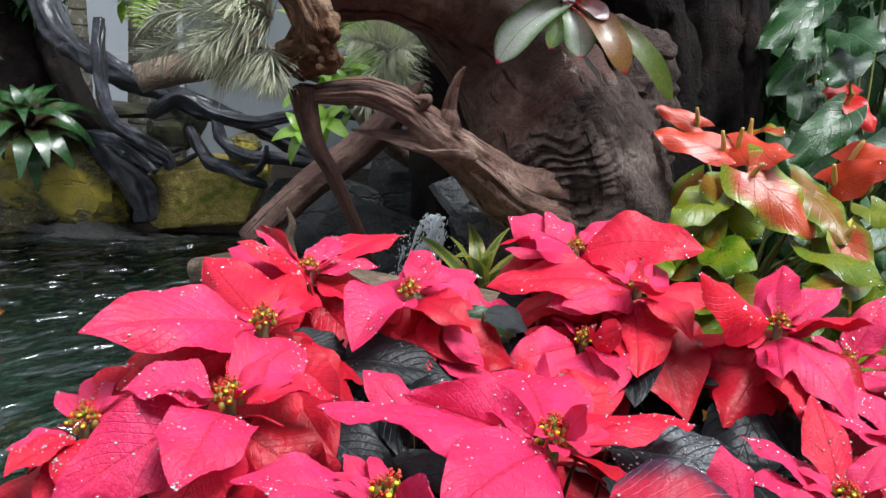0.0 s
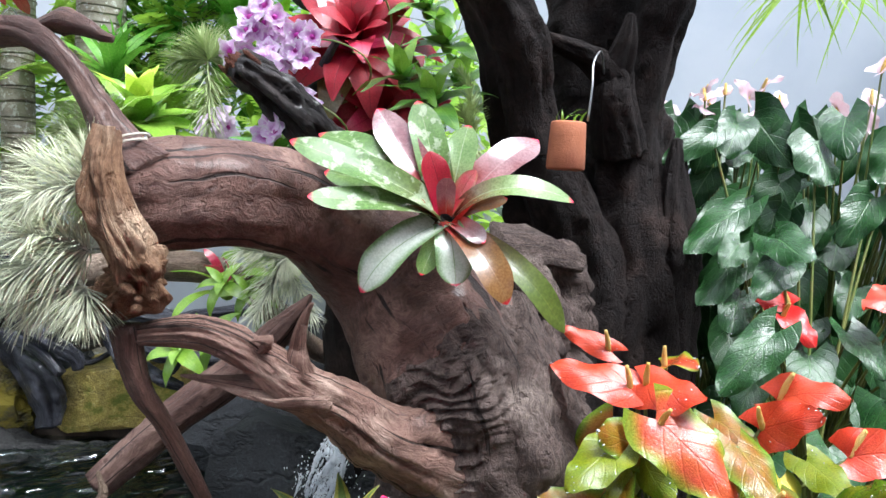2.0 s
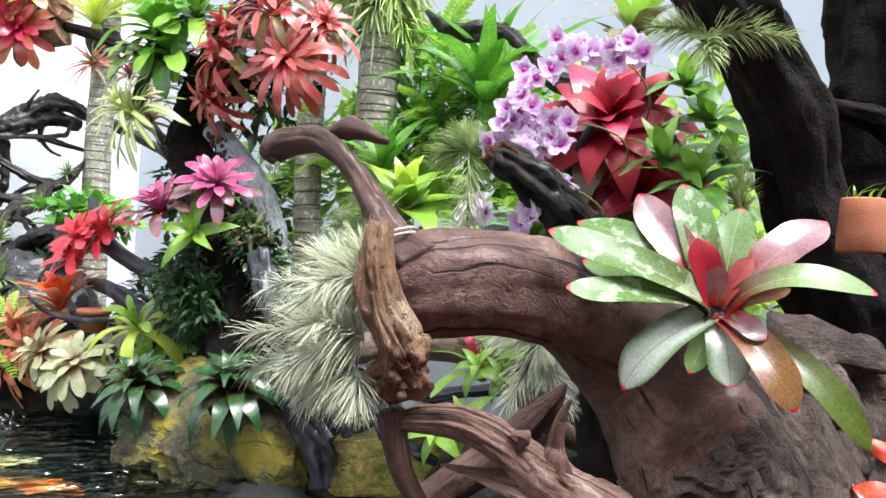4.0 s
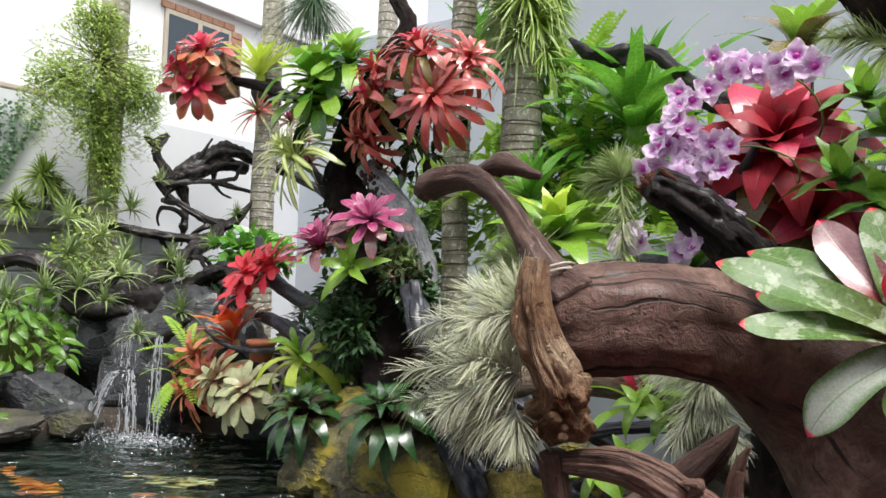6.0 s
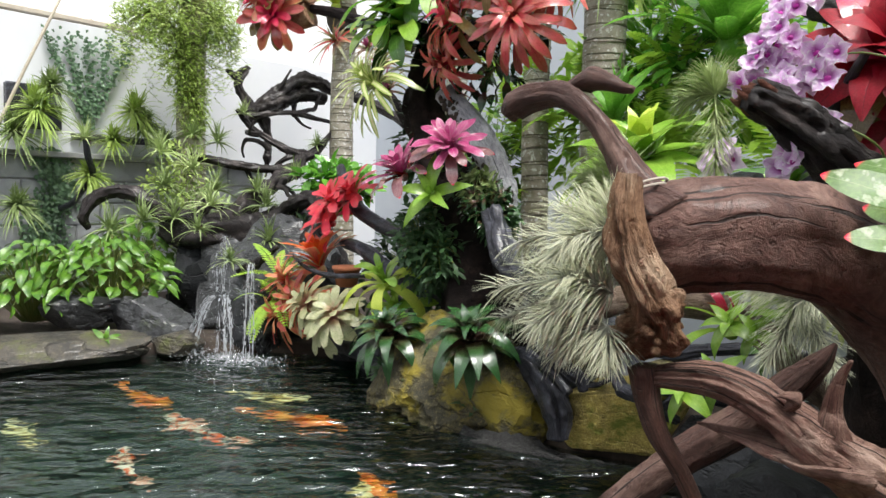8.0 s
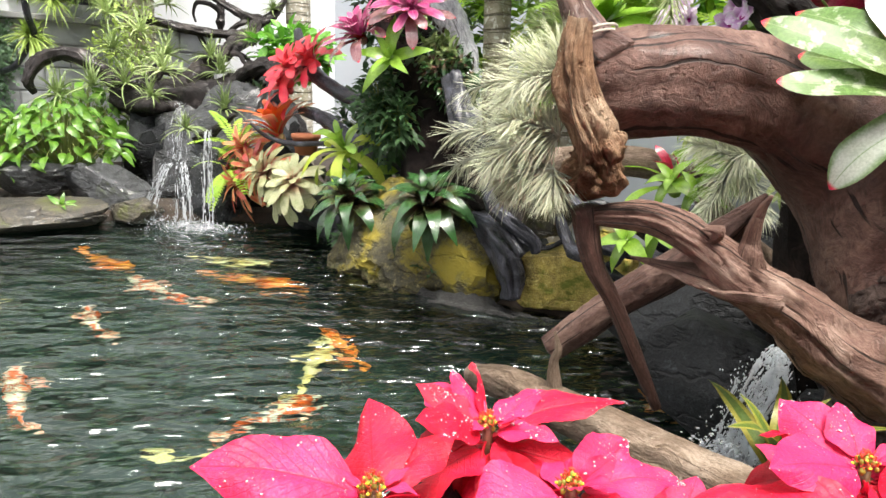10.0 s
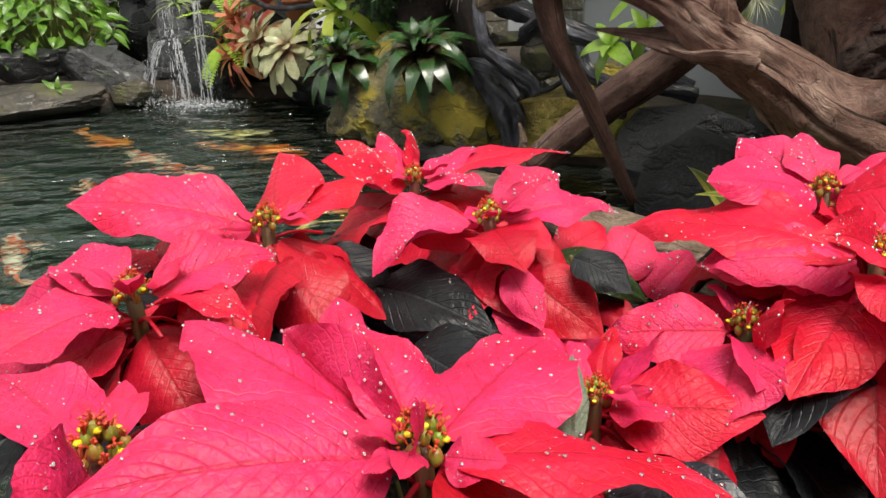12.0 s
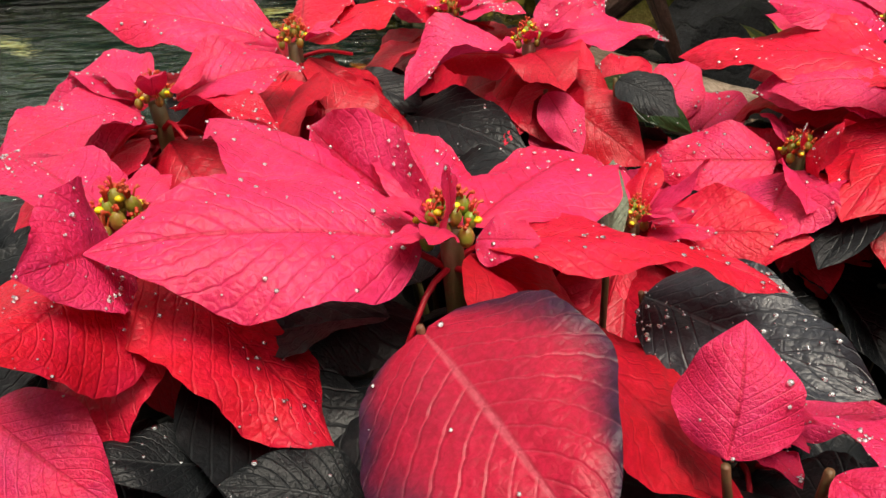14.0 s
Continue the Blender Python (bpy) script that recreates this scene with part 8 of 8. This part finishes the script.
orchid((-0.06, 1.85, 0.84), [(-0.085, 1.74, 0.985), (-0.075, 1.73, 0.965), (-0.13, 1.72, 0.935), (-0.12, 1.71, 0.915), (-0.145, 1.72, 0.905)], 0.032, "orchid", "small purple orchids behind the limb", 3, "purple orchids", [(-0.06, 1.85, 0.84), (0.0, 1.76, 0.93), (-0.08, 1.73, 0.98), (-0.12, 1.72, 0.93)])
orchid((-0.42, 2.3, 0.86), [(-0.36 + rng.gauss(0, .018), 2.05 + rng.gauss(0, .012), 0.945 + rng.gauss(0, .012)) for i in range(8)], 0.034, "orchid_pale", "pale lilac starry orchids behind the limb", 4, "pale orchids", [(-0.42, 2.3, 0.86), (-0.4, 2.15, 0.95), (-0.36, 2.06, 0.945)])
for k, (x, y, z) in enumerate(((0.10, 1.78, 1.03), (0.16, 1.74, 0.98), (-0.2, 2.0, 0.88), (-0.28, 2.2, 0.84), (0.165, 1.92, 1.13), (0.20, 1.95, 1.05), (0.12, 1.93, 1.20))):
    rosette("orchid_foliage", (x, y, z), (-0.2, -0.4, 1), 11, 0.13, 0.36, ["brom_green", "nest", "hosta"], "green orchid leaves among the dark branches", "orchid leaves", seed=90 + k, kind="lance", low=-15, high=75, category="orchid", fold=0.2)

# ---- palms ----
for k, (x, y, r, top_z, text) in enumerate(((-1.42, 3.37, 0.100, 3.6, "grey ringed palm trunk hung with green plants"), (-1.82, 3.42, 0.068, 3.2, "white-flecked slim palm trunk"), (-4.28, 4.25, 0.098, 3.6, "ringed tan palm trunk carrying a yellow bromeliad"),
                                            (-4.70, 3.16, 0.105, 3.4, "palm trunk wrapped in trailing vines"), (-3.36, 4.6, 0.085, 3.8, "pale ringed palm trunk behind the hanging bromeliads"))):
    palm = thing("palm_trunk", (x, y, 0), text, "palm tree", "palm trunks")
    line = [(0, 0, -0.02), (0.02, 0, 0.6), (0, 0, 1.4), (0.01, 0.01, 2.2), (0.04, 0, top_z)]
    part("trunk", tube("trunk", line, [r * 1.25, r, r * 0.97, r * 0.93, r * 0.85], 24, 70, 0.03, 0, k), M["palm"], palm)
    rng = random.Random(k)
    z = 0.5
    while z < min(top_z - 0.1, 2.6):
        rr = r * float(np.interp(z, [0, 0.6, 1.4, 2.2, top_z], [1.25, 1.0, 0.97, 0.93, 0.85])) + 0.0015
        tilt = rng.uniform(-0.08, 0.08)
        cx, cy = (float(np.interp(z, [0, 0.6, 1.4, 2.2, top_z], v)) for v in ([0, 0.02, 0, 0.01, 0.04], [0, 0, 0, 0.01, 0]))
        ring = [Vector((cx + rr * math.cos(a), cy + rr * math.sin(a), z + tilt * rr * math.cos(a) + 0.003 * math.sin(3 * a + z * 9))) for a in (2 * math.pi * i / 18 for i in range(19))]
        part("leaf_scar", tube("leaf_scar", ring, [0.002, 0.003, 0.0015, 0.003], 5, 19, 0.2, 0, k), M["palm_scar"], palm)
        z += rng.uniform(0.05, 0.085)
rosette("bromeliad", (-4.24, 4.14, 2.34), (0, -0.2, 1), 36, 0.42, 0.13, ["brom_lime"], "yellow bromeliad on the palm trunk", seed=95, low=0, high=78)
rosette("bromeliad", (-4.20, 4.12, 2.05), (0.1, -0.6, 0.4), 26, 0.26, 0.14, ["brom_olive", "brom_redor", "brom_check"], "dry bronze bromeliad on the palm trunk", seed=96, low=-30, high=60, kind="grass")
solid("moss_collar", tube("moss_collar", [(-4.27, 4.24, 2.16), (-4.27, 4.24, 2.26), (-4.27, 4.24, 2.34)], [0.10, 0.12, 0.10], 14, 14, 0.25), M["soil"], "dark moss collar round the palm under the bromeliad", "moss")
tuft("air_plant", (-2.56, 3.08, 2.30), 420, 0.33, 0.004, "moss", "dark stringy plant hanging high up", "air plant", droop=0.5, seed=44, axis=(0, 0, -1))


def leaf_cloud(name, place, label, category, spots, count, size, material, seed, hang=0, wide=1.0):
    """A mass of small leaves on thin trailing stems."""
    rng = random.Random(seed)
    top = thing(name, place, label, category)
    o = Vector(place)
    h, st = Heap(), Heap()
    for i in range(count):
        c, r = rng.choice(spots)
        d = Vector((rng.gauss(0, 1), rng.gauss(0, 1), rng.gauss(0, 1))).normalized() * rng.random() ** 0.4
        p = Vector(c) + Vector((d.x * r[0], d.y * r[1], d.z * r[2])) - o
        way = Vector((rng.uniform(-1, 1), rng.uniform(-1, 1), rng.uniform(-1, 0.5))) + d * 0.8
        h.leaf(p, way, (rng.uniform(-.5, .5), rng.uniform(-.9, .1), 1), size * rng.uniform(0.6, 1.2), size * wide * rng.uniform(0.3, 0.45), 0.1, 3)
        if i % 12 == 0:
            st.pipe([p, p.lerp(Vector(c) - o, 0.5) + Vector((0, 0, 0.03)), Vector(c) - o], [0.0025, 0.003, 0.003], 4)
    for i in range(hang):
        c, r = spots[i % 3]
        a = rng.uniform(0, 360)
        p = Vector(c) + Vector((math.cos(a) * r[0], math.sin(a) * r[1], -r[2] * rng.uniform(-0.3, 0.6))) * rng.uniform(0.5, 1.05) - o
        drop = rng.uniform(0.15, 0.55)
        line = [p + Vector((0.03 * math.sin(k * 1.3 + a), 0.03 * math.cos(k * 1.1 + a), -drop * k / 14)) for k in range(15)]
        st.pipe(line, [0.0015, 0.001], 3)
        for q in line:
            for side in (-1, 1):
                h.leaf(q, (rng.uniform(-1, 1), side, rng.uniform(-0.8, 0.4)), (0.4, -0.5, 0.8), size * rng.uniform(0.6, 1), size * 0.35, 0.1, 3)
    tagged(part("leaves", h.mesh("leaves"), M[material], top), kind="stuff")
    tagged(part("stem", st.mesh("stem"), M["stalk"], top), kind="stuff")


leaf_cloud("trailing_vine", (-4.70, 3.16, 1.3), "bushy light green vine trailing down the palm trunk", "vine", [((-4.62, 3.05, 2.22), (0.32, 0.46, 0.32)), ((-4.62, 2.82, 2.05), (0.22, 0.26, 0.18)), ((-4.62, 3.3, 2.08), (0.2, 0.2, 0.2)), ((-4.62, 3.05, 1.8), (0.16, 0.16, 0.3)), ((-4.6, 3.12, 1.5), (0.14, 0.12, 0.28)), ((-4.62, 3.02, 2.5), (0.18, 0.2, 0.16))], 9500, 0.034, "vine", 1, 120)
leaf_cloud("trailing_vine", (-4.66, 3.2, 0.9), "yellow-green vine at the foot of the palm", "vine", [((-4.5, 3.0, 1.0), (0.18, 0.25, 0.2)), ((-4.4, 2.8, 0.85), (0.15, 0.2, 0.15))], 500, 0.05, "vine", 2)
for k, (x, y, z, rx, ry, rz, n, size, mat) in enumerate(((-1.75, 2.78, 0.75, 0.22, 0.12, 0.3, 420, 0.07, "moss"), (-2.2, 2.95, 0.45, 0.35, 0.15, 0.3, 500, 0.08, "moss"), (-1.75, 2.85, 1.5, 0.35, 0.12, 0.22, 300, 0.10, "brom_dark"), (-2.1, 2.9, 1.1, 0.15, 0.1, 0.3, 240, 0.08, "moss"),
                                                          (-1.1, 3.55, 1.5, 0.45, 0.25, 0.45, 600, 0.13, "nest"), (-0.5, 3.5, 1.25, 0.45, 0.25, 0.45, 500, 0.12, "fern"), (-1.6, 3.75, 1.2, 0.4, 0.25, 0.5, 500, 0.12, "fern"), (-2.2, 3.6, 1.0, 0.3, 0.2, 0.4, 400, 0.10, "hosta"), 
                                                          (0.0, 3.0, 0.8, 0.45, 0.12, 0.35, 400, 0.09, "fern"), (-0.3, 2.85, 0.72, 0.35, 0.1, 0.25, 300, 0.08, "vine"), (0.55, 2.6, 0.7, 0.25, 0.15, 0.45, 350, 0.10, "moss"), (0.05, 3.2, 1.2, 0.3, 0.2, 0.35, 300, 0.11, "fern"), (-3.6, 3.2, 0.45, 0.35, 0.2, 0.3, 300, 0.07, "moss"), (-4.3, 2.95, 0.6, 0.3, 0.3, 0.3, 400, 0.07, "till_wild"))):
    leaf_cloud("undergrowth", (x, y, max(0.1, z - rz)), "dense green undergrowth filling the planting behind", "undergrowth", [((x, y, z), (rx, ry, rz))], n, size, mat, 30 + k)
for k, (x, y, z, ln, mat, n) in enumerate(((-1.50, 2.66, 0.86, 0.17, "brom_dark", 60), (-1.46, 2.69, 0.80, 0.15, "moss", 60), (-1.56, 2.69, 0.92, 0.12, "till_wild", 50), (-1.80, 2.60, 0.72, 0.22, "moss", 90), (-1.70, 2.60, 0.66, 0.2, "moss", 90), (-1.82, 2.68, 0.60, 0.2, "moss", 90), (-1.85, 2.71, 0.80, 0.2, "moss", 70), (-1.66, 2.48, 0.13, 0.16, "moss", 70), (-1.95, 2.62, 0.10, 0.14, "moss", 70), (-1.36, 2.46, 0.13, 0.12, "moss", 50))):
    leaf_cloud("hanging_fern", (x, y, z - 0.03), "dark bushy fern with small narrow leaves hanging on the stump", "fern", [((x, y - 0.02, z - ln * 0.25), (ln * 0.6, ln * 0.45, ln * 0.6))], n * 4, 0.055, mat, 60 + k)
for k in range(22):
    a, z = radians(k * 137.5), 1.90 + 0.026 * k
    out = Vector((math.cos(a), math.sin(a), 0.35))
    tuft("trunk_plant", (-1.41 + 0.095 * out.x, 3.37 + 0.095 * out.y, z), 80, 0.19, 0.016, ("vine", "brom_green", "till_green", "vine", "till_wild")[k % 5], "shaggy bright green plant clinging round the palm trunk", "epiphyte", "plants round the palm trunk", droop=0.9, seed=140 + k, axis=out)
leaf_cloud("leafy_mound", (-3.62, 3.66, 0.8), "rounded mound of small bright green leaves", "shrub", [((-3.62, 3.66, 0.92), (0.28, 0.26, 0.17))], 520, 0.095, "nest", 3, wide=1.8)


def ivy(name, label, spots, count, seed, face=-5.178):
    rng = random.Random(seed)
    top = thing(name, (-5.19, 2.6, 1.5), label, "ivy")
    h = Heap()
    for i in range(count):
        y, z = rng.choice(spots)(rng)
        h.leaf(Vector((face + rng.uniform(0, 0.025), y, z)) - Vector((-5.19, 2.6, 1.5)), (0.25, rng.uniform(-1, 1), rng.uniform(-1, 0.3)), (1, 0, 0.25), rng.uniform(0.02, 0.038), rng.uniform(0.018, 0.03), 0.1, 3)
    tagged(part("leaves", h.mesh("leaves"), M["ivy"], top), kind="stuff")


def ivy_fan(rng):
    t = rng.random() ** 0.55
    return 2.60 + rng.uniform(-0.30, 0.42) * t + 0.03 * math.sin(t * 30), 1.38 + 0.60 * t + rng.uniform(-.02, .02)


def ivy_stems(rng):
    k = rng.randrange(5)
    t = rng.random()
    return 2.62 + (k - 2) * 0.15 * t + rng.gauss(0, 0.012), 1.30 + 0.62 * t


def ivy_low(rng):
    z = rng.uniform(0.3, 1.12)
    return 2.34 + rng.gauss(0, 0.07) + 0.05 * math.sin(z * 9), z


ivy("ivy", "dark green ivy fanning out over the pale wall", [ivy_fan, ivy_stems, ivy_stems], 800, 1)
ivy("ivy", "dark green ivy climbing the block wall", [ivy_low], 1500, 2, -5.135)

# ---- far bank: black driftwood, air plants and leafy plants above the waterfall ----
def far_driftwood():
    o = (-4.2, 3.1, 0.5)
    top = thing("black_driftwood", o, "sprawling black driftwood with twisted arms above the waterfall", "driftwood")
    for k, (pts, radii) in enumerate((
            ([(-4.90, 3.78, 1.87), (-4.88, 3.70, 1.80), (-4.86, 3.66, 1.70), (-4.83, 3.72, 1.58), (-4.80, 3.75, 1.46)], [0.03, 0.05, 0.045, 0.05, 0.05]),
            ([(-4.90, 3.58, 1.83), (-4.88, 3.64, 1.78), (-4.86, 3.68, 1.72)], [0.02, 0.04, 0.04]),
            ([(-4.80, 3.72, 1.42), (-4.80, 3.82, 1.52), (-4.78, 3.95, 1.64), (-4.72, 4.12, 1.76), (-4.66, 4.26, 1.80), (-4.58, 4.40, 1.74), (-4.2, 4.47, 1.62), (-3.6, 4.3, 1.4)], [0.07, 0.09, 0.085, 0.08, 0.07, 0.05, 0.05, 0.04]),
            ([(-4.80, 3.80, 1.50), (-4.74, 4.0, 1.62), (-4.66, 4.2, 1.68), (-4.6, 4.35, 1.66)], [0.08, 0.09, 0.07, 0.05]),
            ([(-4.75, 3.58, 1.50), (-4.70, 3.62, 1.42), (-4.60, 3.70, 1.31), (-4.48, 3.80, 1.22), (-4.36, 3.92, 1.14), (-4.30, 4.0, 1.18), (-4.30, 4.11, 1.29), (-4.3, 4.16, 1.36)], [0.022, 0.026, 0.032, 0.036, 0.05, 0.045, 0.03, 0.012]),
            ([(-4.74, 3.66, 1.44), (-4.66, 3.86, 1.50), (-4.60, 4.02, 1.51), (-4.5, 4.2, 1.47), (-4.5, 4.33, 1.46)], [0.03, 0.03, 0.028, 0.024, 0.014]),
            ([(-4.80, 3.86, 1.46), (-4.76, 3.87, 1.34), (-4.72, 3.85, 1.22), (-4.70, 3.84, 1.14), (-4.70, 3.83, 1.08)], [0.07, 0.04, 0.03, 0.05, 0.02]),
            ([(-4.50, 3.05, 1.10), (-4.40, 3.14, 1.08), (-4.30, 3.31, 1.04), (-4.20, 3.58, 1.03), (-4.24, 3.78, 1.06), (-4.36, 3.92, 1.14)], [0.03, 0.04, 0.04, 0.04, 0.045, 0.05]),
            ([(-4.36, 3.92, 1.14), (-4.2, 3.75, 1.02), (-4.10, 3.50, 0.95), (-4.0, 3.26, 0.82), (-3.92, 3.02, 0.68), (-3.90, 2.75, 0.62), (-4.0, 2.61, 0.74)], [0.06, 0.06, 0.07, 0.08, 0.10, 0.09, 0.06]),
            ([(-4.33, 2.27, 0.60), (-4.31, 2.23, 0.68), (-4.30, 2.30, 0.79), (-4.22, 2.42, 0.845), (-4.10, 2.55, 0.77), (-4.0, 2.65, 0.66), (-3.85, 2.8, 0.58)], [0.02, 0.035, 0.045, 0.05, 0.05, 0.07, 0.09]),
            ([(-4.05, 2.62, 0.60), (-3.80, 2.70, 0.58), (-3.70, 2.90, 0.60), (-3.62, 3.15, 0.66), (-3.5, 3.3, 0.68), (-3.3, 3.35, 0.5), (-3.2, 3.4, 0.3)], [0.08, 0.12, 0.13, 0.12, 0.1, 0.09, 0.08]),
            ([(-3.62, 3.15, 0.70), (-3.45, 3.2, 0.80), (-3.35, 3.25, 0.82), (-3.25, 3.2, 0.72), (-3.2, 3.05, 0.55)], [0.07, 0.06, 0.05, 0.05, 0.04]),
            ([(-4.2, 3.1, 0.0), (-4.1, 3.1, 0.3), (-4.0, 3.1, 0.6)], [0.3, 0.24, 0.14]),
            ([(-3.10, 2.80, 0.55), (-3.2, 2.72, 0.45), (-3.32, 2.7, 0.40), (-3.4, 2.8, 0.40)], [0.02, 0.03, 0.03, 0.04]))):
        part("arm", tube("arm", local(pts, o), [q * (0.75 if k != 12 else 1) for q in radii], 24, 90, 0.6, 0.45, 50 + k, grain=0.14), M["dark_trunk"] if k in (12,) else M["drift_black"], top)
    rng = random.Random(5)
    for k, (x, y, z) in enumerate(((-4.8, 3.8, 1.5), (-4.7, 4.1, 1.7), (-4.4, 3.9, 1.15), (-4.6, 3.7, 1.32), (-4.7, 3.85, 1.2), (-4.3, 3.6, 1.04), (-4.1, 3.5, 0.95), (-4.6, 4.0, 1.5), (-4.75, 3.9, 1.55), (-4.35, 3.3, 1.05), (-4.0, 3.0, 0.75), (-4.5, 3.8, 1.22), (-3.7, 3.1, 0.66), (-4.0, 2.7, 0.7))):
        q, d, pts = Vector((x, y, z)), Vector((rng.uniform(-.3, .3), rng.uniform(-1, 1), rng.uniform(-.5, .5))).normalized(), []
        for j in range(6):
            pts.append(q.copy())
            d = (d + Vector((rng.uniform(-.3, .3), rng.uniform(-.8, .8), rng.uniform(-.8, .8)))).normalized()
            q = q + d * 0.075
        part("arm", tube("arm", local(pts, o), [0.024, 0.02, 0.018, 0.012, 0.007], 12, 40, 0.5, 0.3, 70 + k), M["drift_black"], top)


far_driftwood()
for k, (x, y, z, ln) in enumerate(((-3.75, 2.76, 0.76, 0.22), (-3.66, 3.10, 0.76, 0.20), (-3.36, 2.92, 0.56, 0.19), (-3.95, 2.44, 0.66, 0.22), (-4.6, 2.36, 1.17, 0.2), (-4.5, 3.06, 1.25, 0.22), (-3.88, 3.50, 0.98, 0.17), (-4.15, 2.67, 0.88, 0.22), (-4.25, 2.92, 1.0, 0.24),
                                    (-3.85, 2.58, 0.68, 0.24), (-3.27, 2.60, 0.46, 0.15), (-3.45, 3.20, 0.60, 0.16), (-4.66, 3.58, 1.46, 0.15), (-4.3, 4.02, 1.24, 0.14), (-4.1, 2.3, 0.6, 0.2), (-4.0, 2.95, 0.86, 0.22), (-4.35, 2.75, 1.1, 0.22), (-3.9, 3.2, 0.86, 0.18), (-4.4, 3.2, 1.2, 0.2), (-3.6, 2.6, 0.62, 0.16))):
    tuft("air_plant", (x, y, z), 52, ln * 1.05, 0.013, "till_wild" if k % 4 else "till_green", "pale green spiky air plant perched on black driftwood", "air plant", "spiky air plants", droop=0.6, seed=60 + k)
for k, (x, y, z, ln, n) in enumerate(((-5.0, 2.22, 1.36, 0.3, 80), (-5.0, 2.30, 1.52, 0.22, 60), (-5.0, 2.88, 1.42, 0.26, 80), (-5.0, 2.95, 1.30, 0.24, 80), (-5.0, 2.72, 1.20, 0.2, 60), (-4.9, 2.06, 0.72, 0.22, 60), (-4.75, 2.45, 0.93, 0.22, 60), (-5.0, 3.1, 1.2, 0.2, 60), (-4.95, 3.25, 1.5, 0.24, 50), (-5.02, 2.08, 1.2, 0.26, 60))):
    tuft("wall_plant", (x, y, z), n * 3, ln * 0.95, 0.016, "till_wild" if k % 2 else "vine", "shaggy green plant hung on the garden wall", "epiphyte", "wall plants", droop=0.7, seed=80 + k, axis=(0.5, -0.1, 0.7))
solid("plant_board", box_mesh("plant_board", 0.06, 0.9, 0.05, 0.008), M["black_wood"], "dark wooden board fixed to the wall under the plants", "shelf", m=pose(-5.16, 2.95, 1.22))
solid("plant_board", box_mesh("plant_board", 0.06, 0.35, 0.3, 0.008), M["black_wood"], "dark wooden board fixed to the wall under the plants", "shelf", m=pose(-5.16, 2.25, 1.40))
solid("wall_branch", tube("wall_branch", [(-4.62, 2.38, 1.16), (-4.64, 2.40, 1.05), (-4.72, 2.46, 0.95), (-4.76, 2.42, 0.85), (-4.9, 2.4, 0.75), (-5.15, 2.4, 0.7)], [0.022, 0.02, 0.022, 0.02, 0.02, 0.02], 10, 20, 0.2), M["black_wood"], "black branch fixed to the block wall", "branch")


def broad_plant(place, leaves, label, seed, size, spread):
    rng = random.Random(seed)
    top = thing("leafy_plant", place, label, "leafy plant", "leafy plants by the fall")
    for i in range(leaves):
        a, r = i * 137.5, spread * math.sqrt((i + 0.5) / leaves)
        p = Vector((r * math.cos(radians(a)) * 0.8, r * math.sin(radians(a)), 0.30 * (1 - (r / spread) ** 2) + rng.uniform(-.03, .03)))
        way = polar(rng.gauss(-60, 60) if rng.random() < 0.5 else a, rng.uniform(-55, -15))
        part("leaf", blades("lance", "hosta", 0.46, 0.12, fold=0.3, wave=0.14, nv=10, nu=6), None, top, m=along(p, way, size * rng.uniform(0.7, 1.2), rng.uniform(-45, 45), normal=(0.4 + rng.uniform(-.4, .4), -0.3 + rng.uniform(-.4, .4), 0.8)))
        part("stalk", tube("stalk", [(p.x * 0.2, p.y * 0.2, -0.12), p * 0.7 + Vector((0, 0, 0.03)), p], [0.003, 0.002], 5, 6, 0), M["stalk"], top)


broad_plant((-3.82, 2.18, 0.28), 170, "lush plant with pointed fresh green leaves on the bank", 1, 0.103, 0.36)
broad_plant((-3.98, 1.85, 0.24), 150, "lush plant with pointed fresh green leaves on the bank", 2, 0.103, 0.36)
broad_plant((-4.15, 2.45, 0.36), 76, "lush plant with pointed fresh green leaves on the bank", 3, 0.103, 0.30)
broad_plant((-4.2, 1.55, 0.24), 76, "lush plant with pointed fresh green leaves on the bank", 4, 0.103, 0.34)
rosette("small_plant", (-3.28, 1.92, 0.10), (0.4, -0.2, 0.5), 9, 0.11, 0.3, ["hosta"], "small leafy shoot growing between the rocks", seed=99, kind="lance", low=-40, high=40, category="plant")
for k, (x, y, z, m) in enumerate(((0.06, 1.93, 0.36, "hosta"), (-0.28, 2.2, 0.50, "hosta"), (-0.241, 2.100, 0.701, "brom_green"), (-0.199, 2.000, 0.644, "brom_green"), (-0.262, 1.850, 0.606, "brom_green"), (-0.285, 1.700, 0.495, "brom_green"), (-0.243, 1.750, 0.517, "brom_green"), (-0.125, 2.150, 0.724, "brom_green"), (-0.226, 1.900, 0.587, "brom_green"))):
    rosette("small_plant", (x, y, z), (-0.1, -0.5, 0.6), 8, 0.075, 0.4, [m], "small green leafy plant in the shade of the stump", "shade plants", seed=120 + k, kind="lance", low=-40, high=50, category="plant")
block_wall()
